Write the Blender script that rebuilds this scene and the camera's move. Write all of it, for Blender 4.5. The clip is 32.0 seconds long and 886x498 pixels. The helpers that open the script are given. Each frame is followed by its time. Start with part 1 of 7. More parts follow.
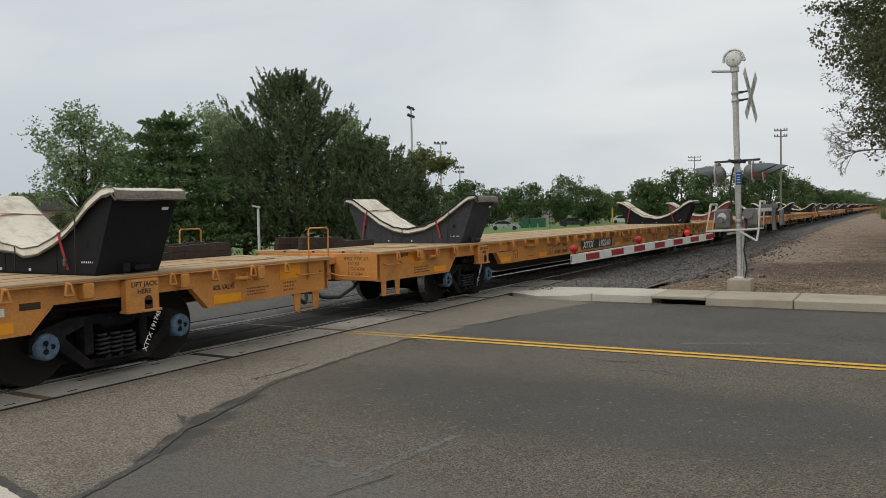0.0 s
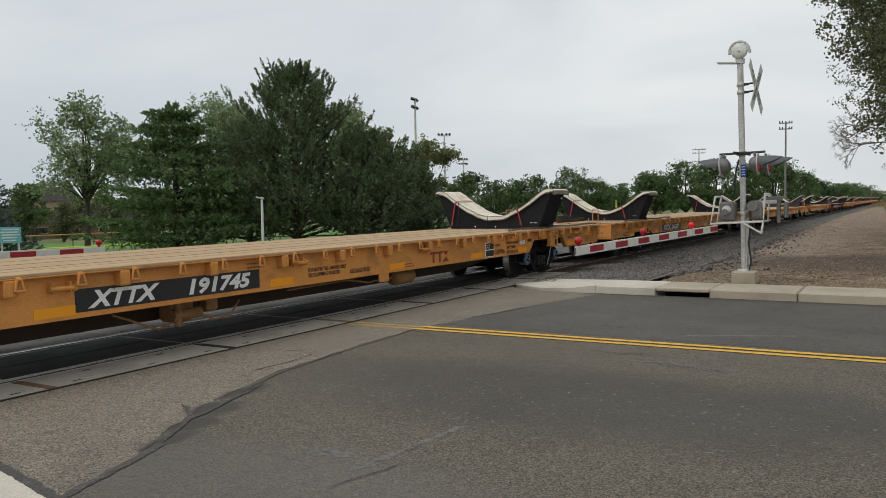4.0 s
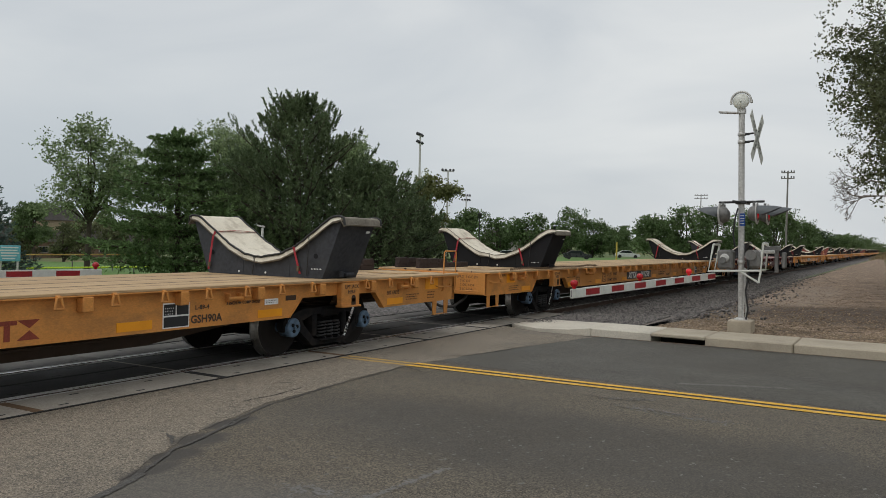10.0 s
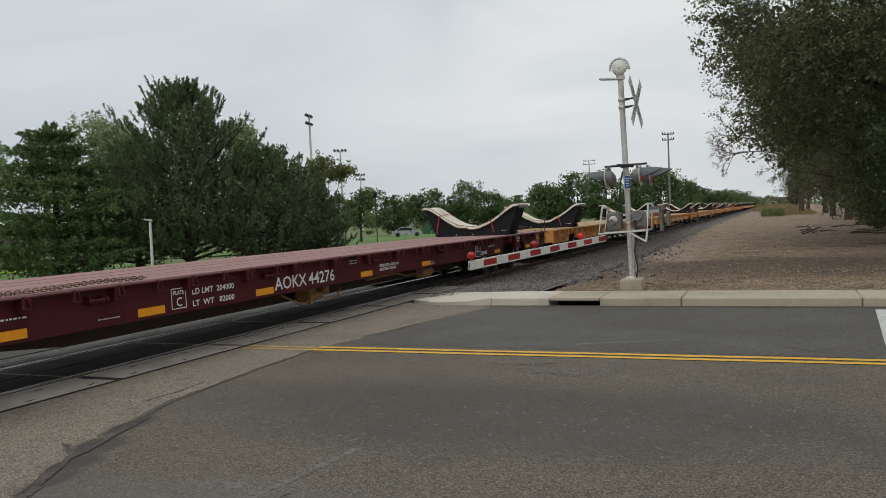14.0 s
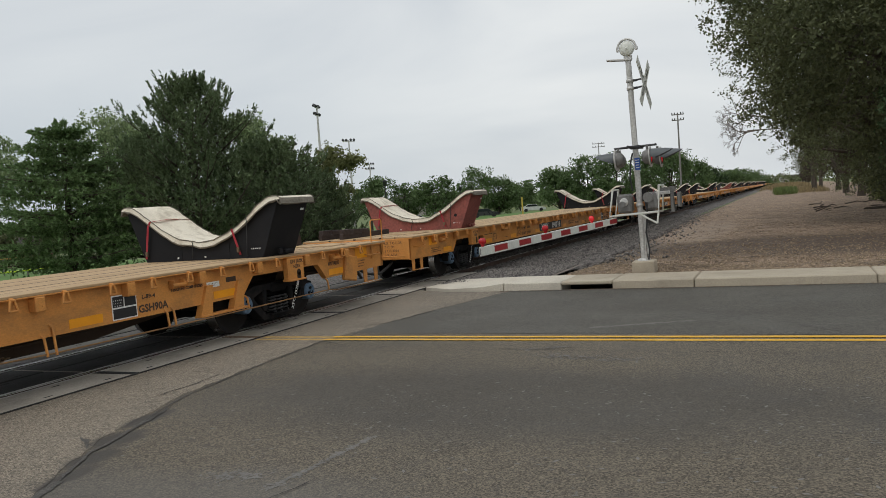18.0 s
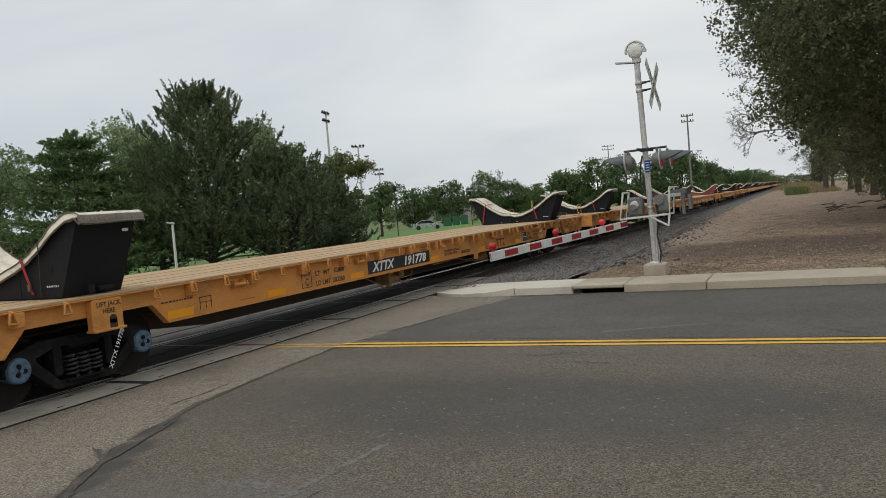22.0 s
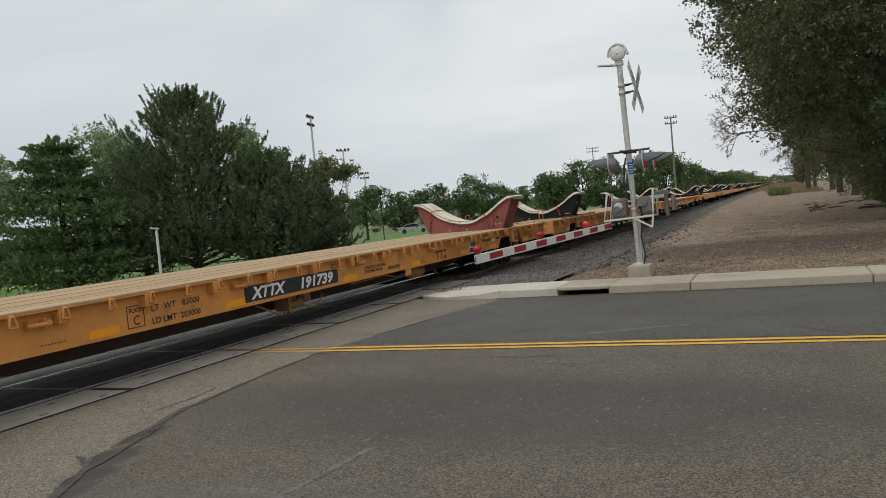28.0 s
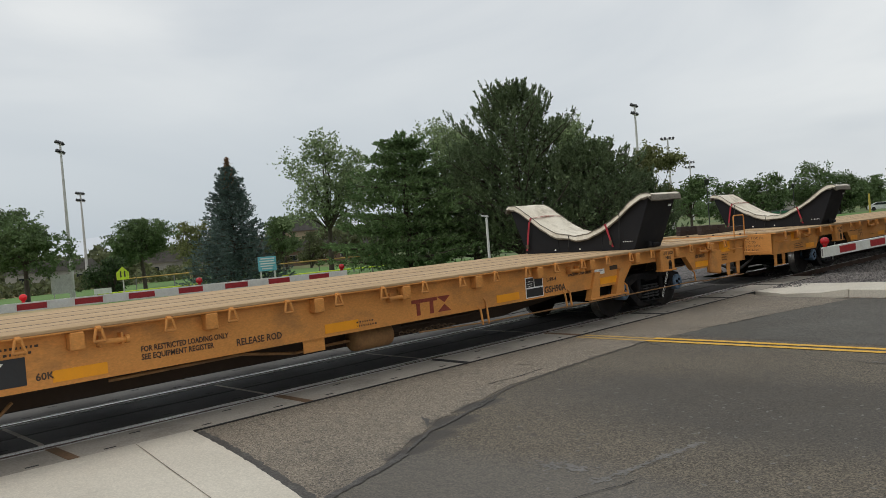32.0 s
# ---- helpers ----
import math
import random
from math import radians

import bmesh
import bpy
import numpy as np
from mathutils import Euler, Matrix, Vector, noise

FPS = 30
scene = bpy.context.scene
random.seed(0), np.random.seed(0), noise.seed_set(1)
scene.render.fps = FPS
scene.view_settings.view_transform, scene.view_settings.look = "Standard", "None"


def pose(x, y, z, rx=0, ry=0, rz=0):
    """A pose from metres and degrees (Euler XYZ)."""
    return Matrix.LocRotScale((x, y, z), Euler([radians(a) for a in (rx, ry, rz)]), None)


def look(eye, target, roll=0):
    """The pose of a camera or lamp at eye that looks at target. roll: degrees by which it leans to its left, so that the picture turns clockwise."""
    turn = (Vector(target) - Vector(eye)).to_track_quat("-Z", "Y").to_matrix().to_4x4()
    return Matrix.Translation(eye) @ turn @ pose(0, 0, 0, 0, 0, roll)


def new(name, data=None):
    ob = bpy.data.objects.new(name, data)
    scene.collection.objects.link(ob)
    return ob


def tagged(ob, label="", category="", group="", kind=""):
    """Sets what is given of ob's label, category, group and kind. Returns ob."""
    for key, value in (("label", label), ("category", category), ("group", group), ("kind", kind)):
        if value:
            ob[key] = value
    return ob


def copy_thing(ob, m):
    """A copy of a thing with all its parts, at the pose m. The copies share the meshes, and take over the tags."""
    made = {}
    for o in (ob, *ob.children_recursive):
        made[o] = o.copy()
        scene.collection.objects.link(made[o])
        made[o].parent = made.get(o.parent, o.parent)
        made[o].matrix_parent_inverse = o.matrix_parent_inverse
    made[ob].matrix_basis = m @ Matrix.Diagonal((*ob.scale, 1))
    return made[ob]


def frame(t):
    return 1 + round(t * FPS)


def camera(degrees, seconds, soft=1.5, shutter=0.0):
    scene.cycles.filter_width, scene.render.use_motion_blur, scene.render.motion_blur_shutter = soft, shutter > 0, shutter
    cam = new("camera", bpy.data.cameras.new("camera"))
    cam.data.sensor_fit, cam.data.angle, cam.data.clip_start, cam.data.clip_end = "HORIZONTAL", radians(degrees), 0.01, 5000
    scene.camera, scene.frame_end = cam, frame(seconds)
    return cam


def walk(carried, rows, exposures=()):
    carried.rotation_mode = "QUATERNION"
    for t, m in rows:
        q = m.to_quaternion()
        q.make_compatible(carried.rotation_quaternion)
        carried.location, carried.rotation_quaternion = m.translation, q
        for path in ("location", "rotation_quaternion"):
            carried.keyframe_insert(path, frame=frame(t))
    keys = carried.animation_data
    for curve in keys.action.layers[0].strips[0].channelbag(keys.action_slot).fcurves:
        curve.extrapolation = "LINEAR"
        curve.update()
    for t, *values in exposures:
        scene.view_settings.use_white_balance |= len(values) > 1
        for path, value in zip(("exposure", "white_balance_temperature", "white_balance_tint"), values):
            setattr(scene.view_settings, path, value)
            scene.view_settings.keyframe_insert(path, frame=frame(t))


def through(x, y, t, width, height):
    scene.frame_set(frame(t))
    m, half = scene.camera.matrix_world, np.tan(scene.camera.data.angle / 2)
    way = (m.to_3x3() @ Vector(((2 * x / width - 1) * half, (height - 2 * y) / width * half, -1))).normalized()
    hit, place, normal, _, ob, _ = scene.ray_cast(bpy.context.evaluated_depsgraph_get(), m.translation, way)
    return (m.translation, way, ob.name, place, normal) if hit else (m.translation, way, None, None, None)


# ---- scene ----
cam = camera(58.11, 32.0, soft=0.75)
# seconds, place, turn (degrees) of the hand-held camera
PATH = [
    (0, -0.036, -0.013, 1.748, 87.44, 1.10, 29.60),
    (0.5, -0.035, -0.008, 1.745, 87.40, 1.11, 29.47),
    (1, -0.038, -0.015, 1.745, 87.30, 0.93, 29.41),
    (1.5, -0.041, -0.006, 1.742, 87.19, 0.84, 29.46),
    (2, -0.044, -0.009, 1.743, 87.08, 0.74, 29.52),
    (2.5, -0.047, -0.012, 1.743, 86.98, 0.79, 29.57),
    (4.5, -0.045, -0.011, 1.741, 86.78, 0.85, 30.02),
    (5, -0.055, -0.012, 1.743, 86.67, 0.57, 30.51),
    (5.5, -0.075, -0.022, 1.738, 86.71, 0.14, 31.96),
    (6, -0.083, -0.027, 1.742, 86.42, -0.17, 33.78),
    (6.5, -0.085, -0.016, 1.741, 86.25, -0.30, 34.61),
    (7, -0.083, -0.024, 1.743, 86.17, -0.38, 35.15),
    (7.5, -0.026, -0.104, 1.736, 86.34, -0.61, 35.78),
    (8, -0.017, -0.102, 1.738, 86.27, -0.31, 36.07),
    (8.5, -0.028, -0.080, 1.741, 86.26, -0.01, 35.99),
    (9, -0.038, -0.058, 1.746, 86.55, -0.13, 35.73),
    (9.5, -0.038, -0.010, 1.766, 87.46, -1.23, 33.42),
    (10, -0.000, 0.017, 1.775, 89.36, -1.40, 29.95),
    (10.5, 0.020, 0.016, 1.776, 90.31, 0.66, 27.80),
    (11, 0.023, 0.028, 1.779, 90.84, 2.15, 25.89),
    (11.5, 0.038, 0.015, 1.782, 89.81, 2.50, 24.18),
    (12, 0.032, 0.014, 1.776, 88.73, 3.31, 23.49),
    (12.5, 0.024, 0.016, 1.779, 88.27, 2.92, 22.90),
    (13, 0.018, 0.014, 1.772, 88.13, 2.06, 22.47),
    (13.5, 0.026, 0.018, 1.768, 87.93, 2.00, 22.27),
    (14, 0.030, 0.013, 1.775, 87.70, 2.50, 22.60),
    (14.5, 0.025, 0.031, 1.783, 87.65, 2.83, 22.48),
    (16.5, 0.041, 0.034, 1.779, 86.83, 3.83, 22.51),
    (17, 0.039, 0.029, 1.780, 86.76, 3.96, 22.70),
    (17.5, 0.037, 0.031, 1.778, 86.64, 4.08, 22.83),
    (18, 0.033, 0.025, 1.773, 86.81, 4.02, 23.34),
    (18.5, 0.040, 0.034, 1.776, 86.98, 4.45, 23.78),
    (19, 0.041, 0.030, 1.780, 87.00, 4.79, 23.97),
    (19.5, 0.044, 0.026, 1.783, 86.95, 4.97, 24.07),
    (20, 0.046, 0.029, 1.776, 87.04, 4.84, 24.10),
    (20.5, 0.032, 0.049, 1.782, 87.06, 4.87, 24.01),
    (21, 0.029, 0.051, 1.782, 87.16, 5.02, 23.99),
    (21.5, 0.029, 0.049, 1.774, 87.22, 4.94, 23.98),
    (22, 0.024, 0.056, 1.783, 87.20, 4.74, 24.05),
    (22.5, 0.028, 0.062, 1.784, 87.32, 4.73, 24.11),
    (23, 0.038, 0.062, 1.787, 87.43, 4.71, 24.10),
    (23.5, 0.040, 0.066, 1.781, 87.51, 4.97, 23.95),
    (24, 0.038, 0.059, 1.790, 87.51, 4.95, 23.66),
    (24.5, 0.039, 0.055, 1.783, 87.55, 4.91, 23.50),
    (25, 0.053, 0.044, 1.782, 87.54, 5.07, 23.40),
    (25.5, 0.046, 0.055, 1.783, 87.47, 5.06, 23.20),
    (27.5, 0.046, 0.045, 1.783, 87.37, 5.15, 23.06),
    (28, 0.047, 0.050, 1.782, 87.34, 5.20, 23.03),
    (28.5, 0.047, 0.042, 1.784, 87.33, 5.23, 23.03),
    (29, 0.043, 0.037, 1.782, 87.28, 5.09, 22.98),
    (29.5, 0.032, 0.012, 1.764, 87.00, 5.11, 22.51),
    (30, 0.019, -0.042, 1.749, 86.89, 4.16, 23.05),
    (30.3, -0.017, -0.055, 1.710, 87.67, 2.50, 30.40),
    (30.5, -0.021, -0.072, 1.730, 87.88, 2.01, 35.11),
    (30.7, -0.026, -0.062, 1.716, 88.00, 1.88, 39.09),
    (31, -0.036, -0.055, 1.741, 88.08, 2.69, 44.36),
    (31.2, -0.018, -0.046, 1.739, 88.22, 3.50, 45.95),
    (31.5, -0.026, -0.031, 1.740, 88.52, 4.07, 45.71),
    (32, -0.023, -0.041, 1.745, 88.59, 4.44, 45.78),
]
STOPS = [(0, 0.0), (2.5, 0.0), (4.5, 0.05), (9.2, 0.05), (9.9, -0.08), (11.5, -0.05), (14.5, -0.02), (16.5, 0.03), (29.5, 0.03), (32, 0.02)]
walk(cam, [(r[0], pose(*r[1:])) for r in PATH], STOPS)

# ---- light: an overcast morning ----
world = bpy.data.worlds.new("overcast_sky")
scene.world = world
world.use_nodes = True
wn = world.node_tree
wn.nodes.clear()


def wnode(kind, **kw):
    n = wn.nodes.new(kind)
    for k, v in kw.items():
        n.inputs[k].default_value = v
    return n


sky = wn.nodes.new("ShaderNodeTexSky")
sky.sky_type, sky.sun_disc = "NISHITA", False
sky.sun_elevation, sky.sun_rotation = radians(48), radians(150)
sky.air_density, sky.dust_density, sky.ozone_density = 1.0, 3.0, 1.0
coord = wn.nodes.new("ShaderNodeTexCoord")
stretch = wn.nodes.new("ShaderNodeMapping")
stretch.inputs["Scale"].default_value = (1.0, 1.0, 3.2)
wn.links.new(coord.outputs["Generated"], stretch.inputs["Vector"])
cloud = wnode("ShaderNodeTexNoise", Scale=2.1, Detail=5.0, Roughness=0.48, Distortion=0.5)
wn.links.new(stretch.outputs[0], cloud.inputs["Vector"])
ramp = wn.nodes.new("ShaderNodeValToRGB")
ramp.color_ramp.elements[0].position, ramp.color_ramp.elements[0].color = 0.33, (6.3, 6.68, 7.0, 1)
ramp.color_ramp.elements[1].position, ramp.color_ramp.elements[1].color = 0.68, (8.15, 8.35, 8.35, 1)
wn.links.new(cloud.outputs["Fac"], ramp.inputs["Fac"])
# the cloud is heavier and bluer low in the west
west = wn.nodes.new("ShaderNodeVectorMath")
west.operation = "DOT_PRODUCT"
west.inputs[1].default_value = (-0.906, 0.423, 0.0)
wn.links.new(coord.outputs["Generated"], west.inputs[0])
toward = wnode("ShaderNodeMapRange")
toward.inputs["From Min"].default_value, toward.inputs["From Max"].default_value = 0.62, 1.0
wn.links.new(west.outputs["Value"], toward.inputs["Value"])
height = wn.nodes.new("ShaderNodeSeparateXYZ")
wn.links.new(coord.outputs["Generated"], height.inputs[0])
lowness = wnode("ShaderNodeMapRange")
lowness.inputs["From Min"].default_value, lowness.inputs["From Max"].default_value = 0.26, 0.02
wn.links.new(height.outputs["Z"], lowness.inputs["Value"])
bank = wn.nodes.new("ShaderNodeMath")
bank.operation = "MULTIPLY"
wn.links.new(toward.outputs[0], bank.inputs[0])
wn.links.new(lowness.outputs[0], bank.inputs[1])
heavy = wn.nodes.new("ShaderNodeMix")
heavy.data_type = "RGBA"
heavy.inputs["B"].default_value = (5.2, 5.8, 6.3, 1)
wn.links.new(bank.outputs[0], heavy.inputs["Factor"])
wn.links.new(ramp.outputs[0], heavy.inputs["A"])
veil = wn.nodes.new("ShaderNodeMix")
veil.data_type = "RGBA"
veil.inputs["Factor"].default_value = 0.93
wn.links.new(sky.outputs[0], veil.inputs["A"])
wn.links.new(heavy.outputs["Result"], veil.inputs["B"])
backg = wnode("ShaderNodeBackground", Strength=0.1)
wn.links.new(veil.outputs["Result"], backg.inputs["Color"])
wout = wn.nodes.new("ShaderNodeOutputWorld")
wn.links.new(backg.outputs[0], wout.inputs["Surface"])

sun = new("sun", bpy.data.lights.new("sun", "SUN"))
sun.data.energy, sun.data.angle, sun.data.color = 0.9, radians(25), (1.0, 0.975, 0.945)
sun.matrix_world = look((0, 0, 40), (12, 26, -6))

# ---- mesh and material tools ----


class Shape:
    """Gathers vertices and faces of one mesh; every adder takes a material slot."""

    def __init__(self):
        self.v, self.f, self.m, self.smooth = [], [], [], []

    def add(self, verts, faces, slot=0, smooth=False):
        n = len(self.v)
        self.v += [tuple(p) for p in verts]
        self.f += [tuple(n + i for i in q) for q in faces]
        self.m += [slot] * len(faces)
        self.smooth += [smooth] * len(faces)
        return self

    def box(self, c, s, slot=0, bevel=0.0, turn=None):
        """A box of size s round c, with chamfered edges."""
        h = [k / 2 for k in s]
        b = min([bevel] + [k * 0.45 for k in h])
        vs, fs = [], []
        if b <= 0:
            vs = [(x * h[0], y * h[1], z * h[2]) for x in (-1, 1) for y in (-1, 1) for z in (-1, 1)]
            fs = [(0, 1, 3, 2), (4, 6, 7, 5), (0, 4, 5, 1), (2, 3, 7, 6), (0, 2, 6, 4), (1, 5, 7, 3)]
        else:
            idx = {}
            for sx in (-1, 1):
                for sy in (-1, 1):
                    for sz in (-1, 1):
                        for ax in range(3):
                            p = [sx * (h[0] - b), sy * (h[1] - b), sz * (h[2] - b)]
                            p[ax] = (sx, sy, sz)[ax] * h[ax]
                            idx[sx, sy, sz, ax] = len(vs)
                            vs.append(tuple(p))
            for ax in range(3):
                o1, o2 = [a for a in range(3) if a != ax]
                for sg in (-1, 1):
                    q = []
                    for a, c2 in ((-1, -1), (1, -1), (1, 1), (-1, 1)):
                        k = [0, 0, 0]
                        k[ax], k[o1], k[o2] = sg, a, c2
                        q.append(idx[k[0], k[1], k[2], ax])
                    fs.append(tuple(q))
                for a in (-1, 1):
                    for c2 in (-1, 1):
                        k0, k1 = [0, 0, 0], [0, 0, 0]
                        k0[ax], k1[ax] = -1, 1
                        for k in (k0, k1):
                            k[o1], k[o2] = a, c2
                        fs.append((idx[(*k0, o1)], idx[(*k1, o1)], idx[(*k1, o2)], idx[(*k0, o2)]))
            for sx in (-1, 1):
                for sy in (-1, 1):
                    for sz in (-1, 1):
                        fs.append(tuple(idx[sx, sy, sz, a] for a in range(3)))
        if turn is not None:
            vs = [tuple(turn @ Vector(p)) for p in vs]
        return self.add([(p[0] + c[0], p[1] + c[1], p[2] + c[2]) for p in vs], fs, slot)

    def rod(self, p, q, r, r2=None, seg=10, slot=0, caps=True):
        p, q = Vector(p), Vector(q)
        r2 = r if r2 is None else r2
        d = (q - p).normalized()
        a = d.orthogonal().normalized()
        b = d.cross(a)
        vs, fs = [], []
        for e, rr in ((p, r), (q, r2)):
            for k in range(seg):
                w = 2 * math.pi * k / seg
                vs.append(e + (a * math.cos(w) + b * math.sin(w)) * rr)
        for k in range(seg):
            fs.append((k, (k + 1) % seg, seg + (k + 1) % seg, seg + k))
        self.add(vs, fs, slot, True)
        if caps:
            self.add(vs, [tuple(range(seg))[::-1], tuple(range(seg, 2 * seg))], slot)
        return self

    def pipe(self, pts, r, seg=8, slot=0):
        """A bent round bar through the points."""
        pts = [Vector(p) for p in pts]
        rings, up = [], None
        for i, p in enumerate(pts):
            d = (pts[min(i + 1, len(pts) - 1)] - pts[max(i - 1, 0)]).normalized()
            a = d.orthogonal().normalized() if up is None else (up - d * up.dot(d)).normalized()
            up = a
            b = d.cross(a)
            rings.append([p + (a * math.cos(2 * math.pi * k / seg) + b * math.sin(2 * math.pi * k / seg)) * r for k in range(seg)])
        vs = [p for ring in rings for p in ring]
        fs = [(i * seg + k, i * seg + (k + 1) % seg, (i + 1) * seg + (k + 1) % seg, (i + 1) * seg + k) for i in range(len(pts) - 1) for k in range(seg)]
        self.add(vs, fs, slot, True)
        self.add(vs, [tuple(range(seg))[::-1], tuple(range(len(vs) - seg, len(vs)))], slot)
        return self

    def prism(self, outline, axis, a, b, slot=0):
        """An outline (two coordinates) drawn out along an axis from a to b."""
        n = len(outline)

        def put(p, w):
            return {0: (w, p[0], p[1]), 1: (p[0], w, p[1]), 2: (p[0], p[1], w)}[axis]

        vs = [put(p, a) for p in outline] + [put(p, b) for p in outline]
        fs = [tuple(range(n)), tuple(range(2 * n - 1, n - 1, -1))] + [(i, i + n, (i + 1) % n + n, (i + 1) % n) for i in range(n)]
        return self.add(vs, fs, slot)

    def lathe(self, profile, axis=2, seg=24, slot=0, at=(0, 0, 0)):
        """A profile (radius, height) turned round an axis."""
        vs, fs = [], []
        for r, h in profile:
            for k in range(seg):
                w = 2 * math.pi * k / seg
                c, s = r * math.cos(w), r * math.sin(w)
                p = {0: (h, c, s), 1: (s, h, c), 2: (c, s, h)}[axis]
                vs.append((p[0] + at[0], p[1] + at[1], p[2] + at[2]))
        for i in range(len(profile) - 1):
            for k in range(seg):
                fs.append((i * seg + k, i * seg + (k + 1) % seg, (i + 1) * seg + (k + 1) % seg, (i + 1) * seg + k))
        return self.add(vs, fs, slot, True)

    def mesh(self, name, mats):
        me = bpy.data.meshes.new(name)
        me.from_pydata(self.v, [], self.f)
        for m in mats if isinstance(mats, (list, tuple)) else [mats]:
            me.materials.append(m)
        me.polygons.foreach_set("material_index", self.m)
        me.polygons.foreach_set("use_smooth", self.smooth)
        bm = bmesh.new()
        bm.from_mesh(me)
        bmesh.ops.recalc_face_normals(bm, faces=bm.faces)
        bm.to_mesh(me)
        bm.free()
        me.update()
        return me


def part(name, shape, mats, parent=None, label="", at=None):
    """Links a shape (or a mesh) as ONE object, under a thing or a part."""
    me = shape if isinstance(shape, bpy.types.Mesh) else shape.mesh(name, mats)
    ob = new(name, me)
    if parent is not None:
        ob.parent = parent
    if at is not None:
        ob.matrix_basis = at
    return tagged(ob, label)


def empty(name, m, label, category, group="", kind=""):
    ob = new(name)
    ob.empty_display_size = 0.2
    ob.matrix_basis = m
    return tagged(ob, label, category, group, kind)


def mat(name, c1, c2=None, rough=0.7, metal=0.0, grain=40.0, patch=1.5, mixup=0.5, bump=0.15, dirt=None, dirt_amount=0.35, dirt_scale=0.8, rough_var=0.15, each=0.0, island=0.0, stretch=(1, 1, 1), distance=0.01, spec=0.5, chips=0.0, chip_scale=60.0, stains_shades=()):
    """A surface with variation at two scales: fine grain and broad patches, with staining of a third colour; soft
    ellipses add smears and painted shade.
    """
    m = bpy.data.materials.new(name)
    m.use_nodes = True
    t = m.node_tree
    bs = t.nodes["Principled BSDF"]
    tc = t.nodes.new("ShaderNodeTexCoord")
    mp = t.nodes.new("ShaderNodeMapping")
    mp.inputs["Scale"].default_value = stretch
    t.links.new(tc.outputs["Object"], mp.inputs["Vector"])

    def noisy(scale, detail=4.0, rough_=0.6):
        n = t.nodes.new("ShaderNodeTexNoise")
        n.inputs["Scale"].default_value, n.inputs["Detail"].default_value, n.inputs["Roughness"].default_value = scale, detail, rough_
        t.links.new(mp.outputs[0], n.inputs["Vector"])
        return n

    def blend(a, b, f):
        x = t.nodes.new("ShaderNodeMix")
        x.data_type = "RGBA"
        for key, val in (("A", a), ("B", b), ("Factor", f)):
            if hasattr(val, "links"):
                t.links.new(val, x.inputs[key])
            else:
                x.inputs[key].default_value = val
        return x.outputs["Result"]

    def span(src, lo, hi, to=(0.0, 1.0)):
        r = t.nodes.new("ShaderNodeMapRange")
        r.inputs["From Min"].default_value, r.inputs["From Max"].default_value = lo, hi
        r.inputs["To Min"].default_value, r.inputs["To Max"].default_value = to
        t.links.new(src, r.inputs["Value"])
        return r.outputs["Result"]

    c2 = c2 or tuple(k * 0.72 for k in c1)
    fine, broad = noisy(grain, 3.0), noisy(patch, 5.0)
    col = blend((*c1, 1), (*c2, 1), span(broad.outputs["Fac"], 0.35, 0.68))
    speck = blend((*[min(1, k * 1.22) for k in c1], 1), (*[k * 0.62 for k in c2], 1), span(fine.outputs["Fac"], 0.3, 0.7))
    col = blend(col, speck, mixup)
    if dirt:
        stain = noisy(dirt_scale, 6.0, 0.68)
        col = blend(col, (*dirt, 1), span(stain.outputs["Fac"], 0.5, 0.72, (0.0, dirt_amount)))
    if chips:
        cell = t.nodes.new("ShaderNodeTexVoronoi")
        cell.inputs["Scale"].default_value = chip_scale
        t.links.new(mp.outputs[0], cell.inputs["Vector"])
        grey = t.nodes.new("ShaderNodeSeparateColor")
        t.links.new(cell.outputs["Color"], grey.inputs["Color"])
        lum = t.nodes.new("ShaderNodeHueSaturation")
        t.links.new(span(grey.outputs[0], 0.0, 1.0, (1 - chips, 1 + chips)), lum.inputs["Value"])
        t.links.new(col, lum.inputs["Color"])
        col = lum.outputs["Color"]
    for cx, cy, rx, ry, tint, amount in stains_shades:
        shift = t.nodes.new("ShaderNodeMapping")
        shift.vector_type = "TEXTURE"
        shift.inputs["Location"].default_value, shift.inputs["Scale"].default_value = (cx, cy, 0), (rx, ry, 50)
        t.links.new(tc.outputs["Object"], shift.inputs["Vector"])
        ball = t.nodes.new("ShaderNodeTexGradient")
        ball.gradient_type = "SPHERICAL"
        t.links.new(shift.outputs[0], ball.inputs["Vector"])
        ragged = t.nodes.new("ShaderNodeMath")
        ragged.operation = "MULTIPLY_ADD"
        t.links.new(noisy(0.9 if rx > 0.6 else 9.0, 4.0).outputs["Fac"], ragged.inputs[0])
        ragged.inputs[1].default_value = 0.5
        t.links.new(ball.outputs["Fac"], ragged.inputs[2])
        col = blend(col, (*tint, 1), span(ragged.outputs[0], 0.28, 0.72, (0.0, amount)))
    if each or island:
        inf = t.nodes.new("ShaderNodeNewGeometry" if island else "ShaderNodeObjectInfo")
        hsv = t.nodes.new("ShaderNodeHueSaturation")
        amount = island or each
        t.links.new(span(inf.outputs["Random Per Island" if island else "Random"], 0, 1, (1 - amount, 1 + amount)), hsv.inputs["Value"])
        t.links.new(col, hsv.inputs["Color"])
        col = hsv.outputs["Color"]
    t.links.new(col, bs.inputs["Base Color"])
    t.links.new(span(broad.outputs["Fac"], 0.3, 0.7, (max(0.03, rough - rough_var), min(1, rough + rough_var))), bs.inputs["Roughness"])
    bs.inputs["Metallic"].default_value = metal
    bs.inputs["Specular IOR Level"].default_value = spec
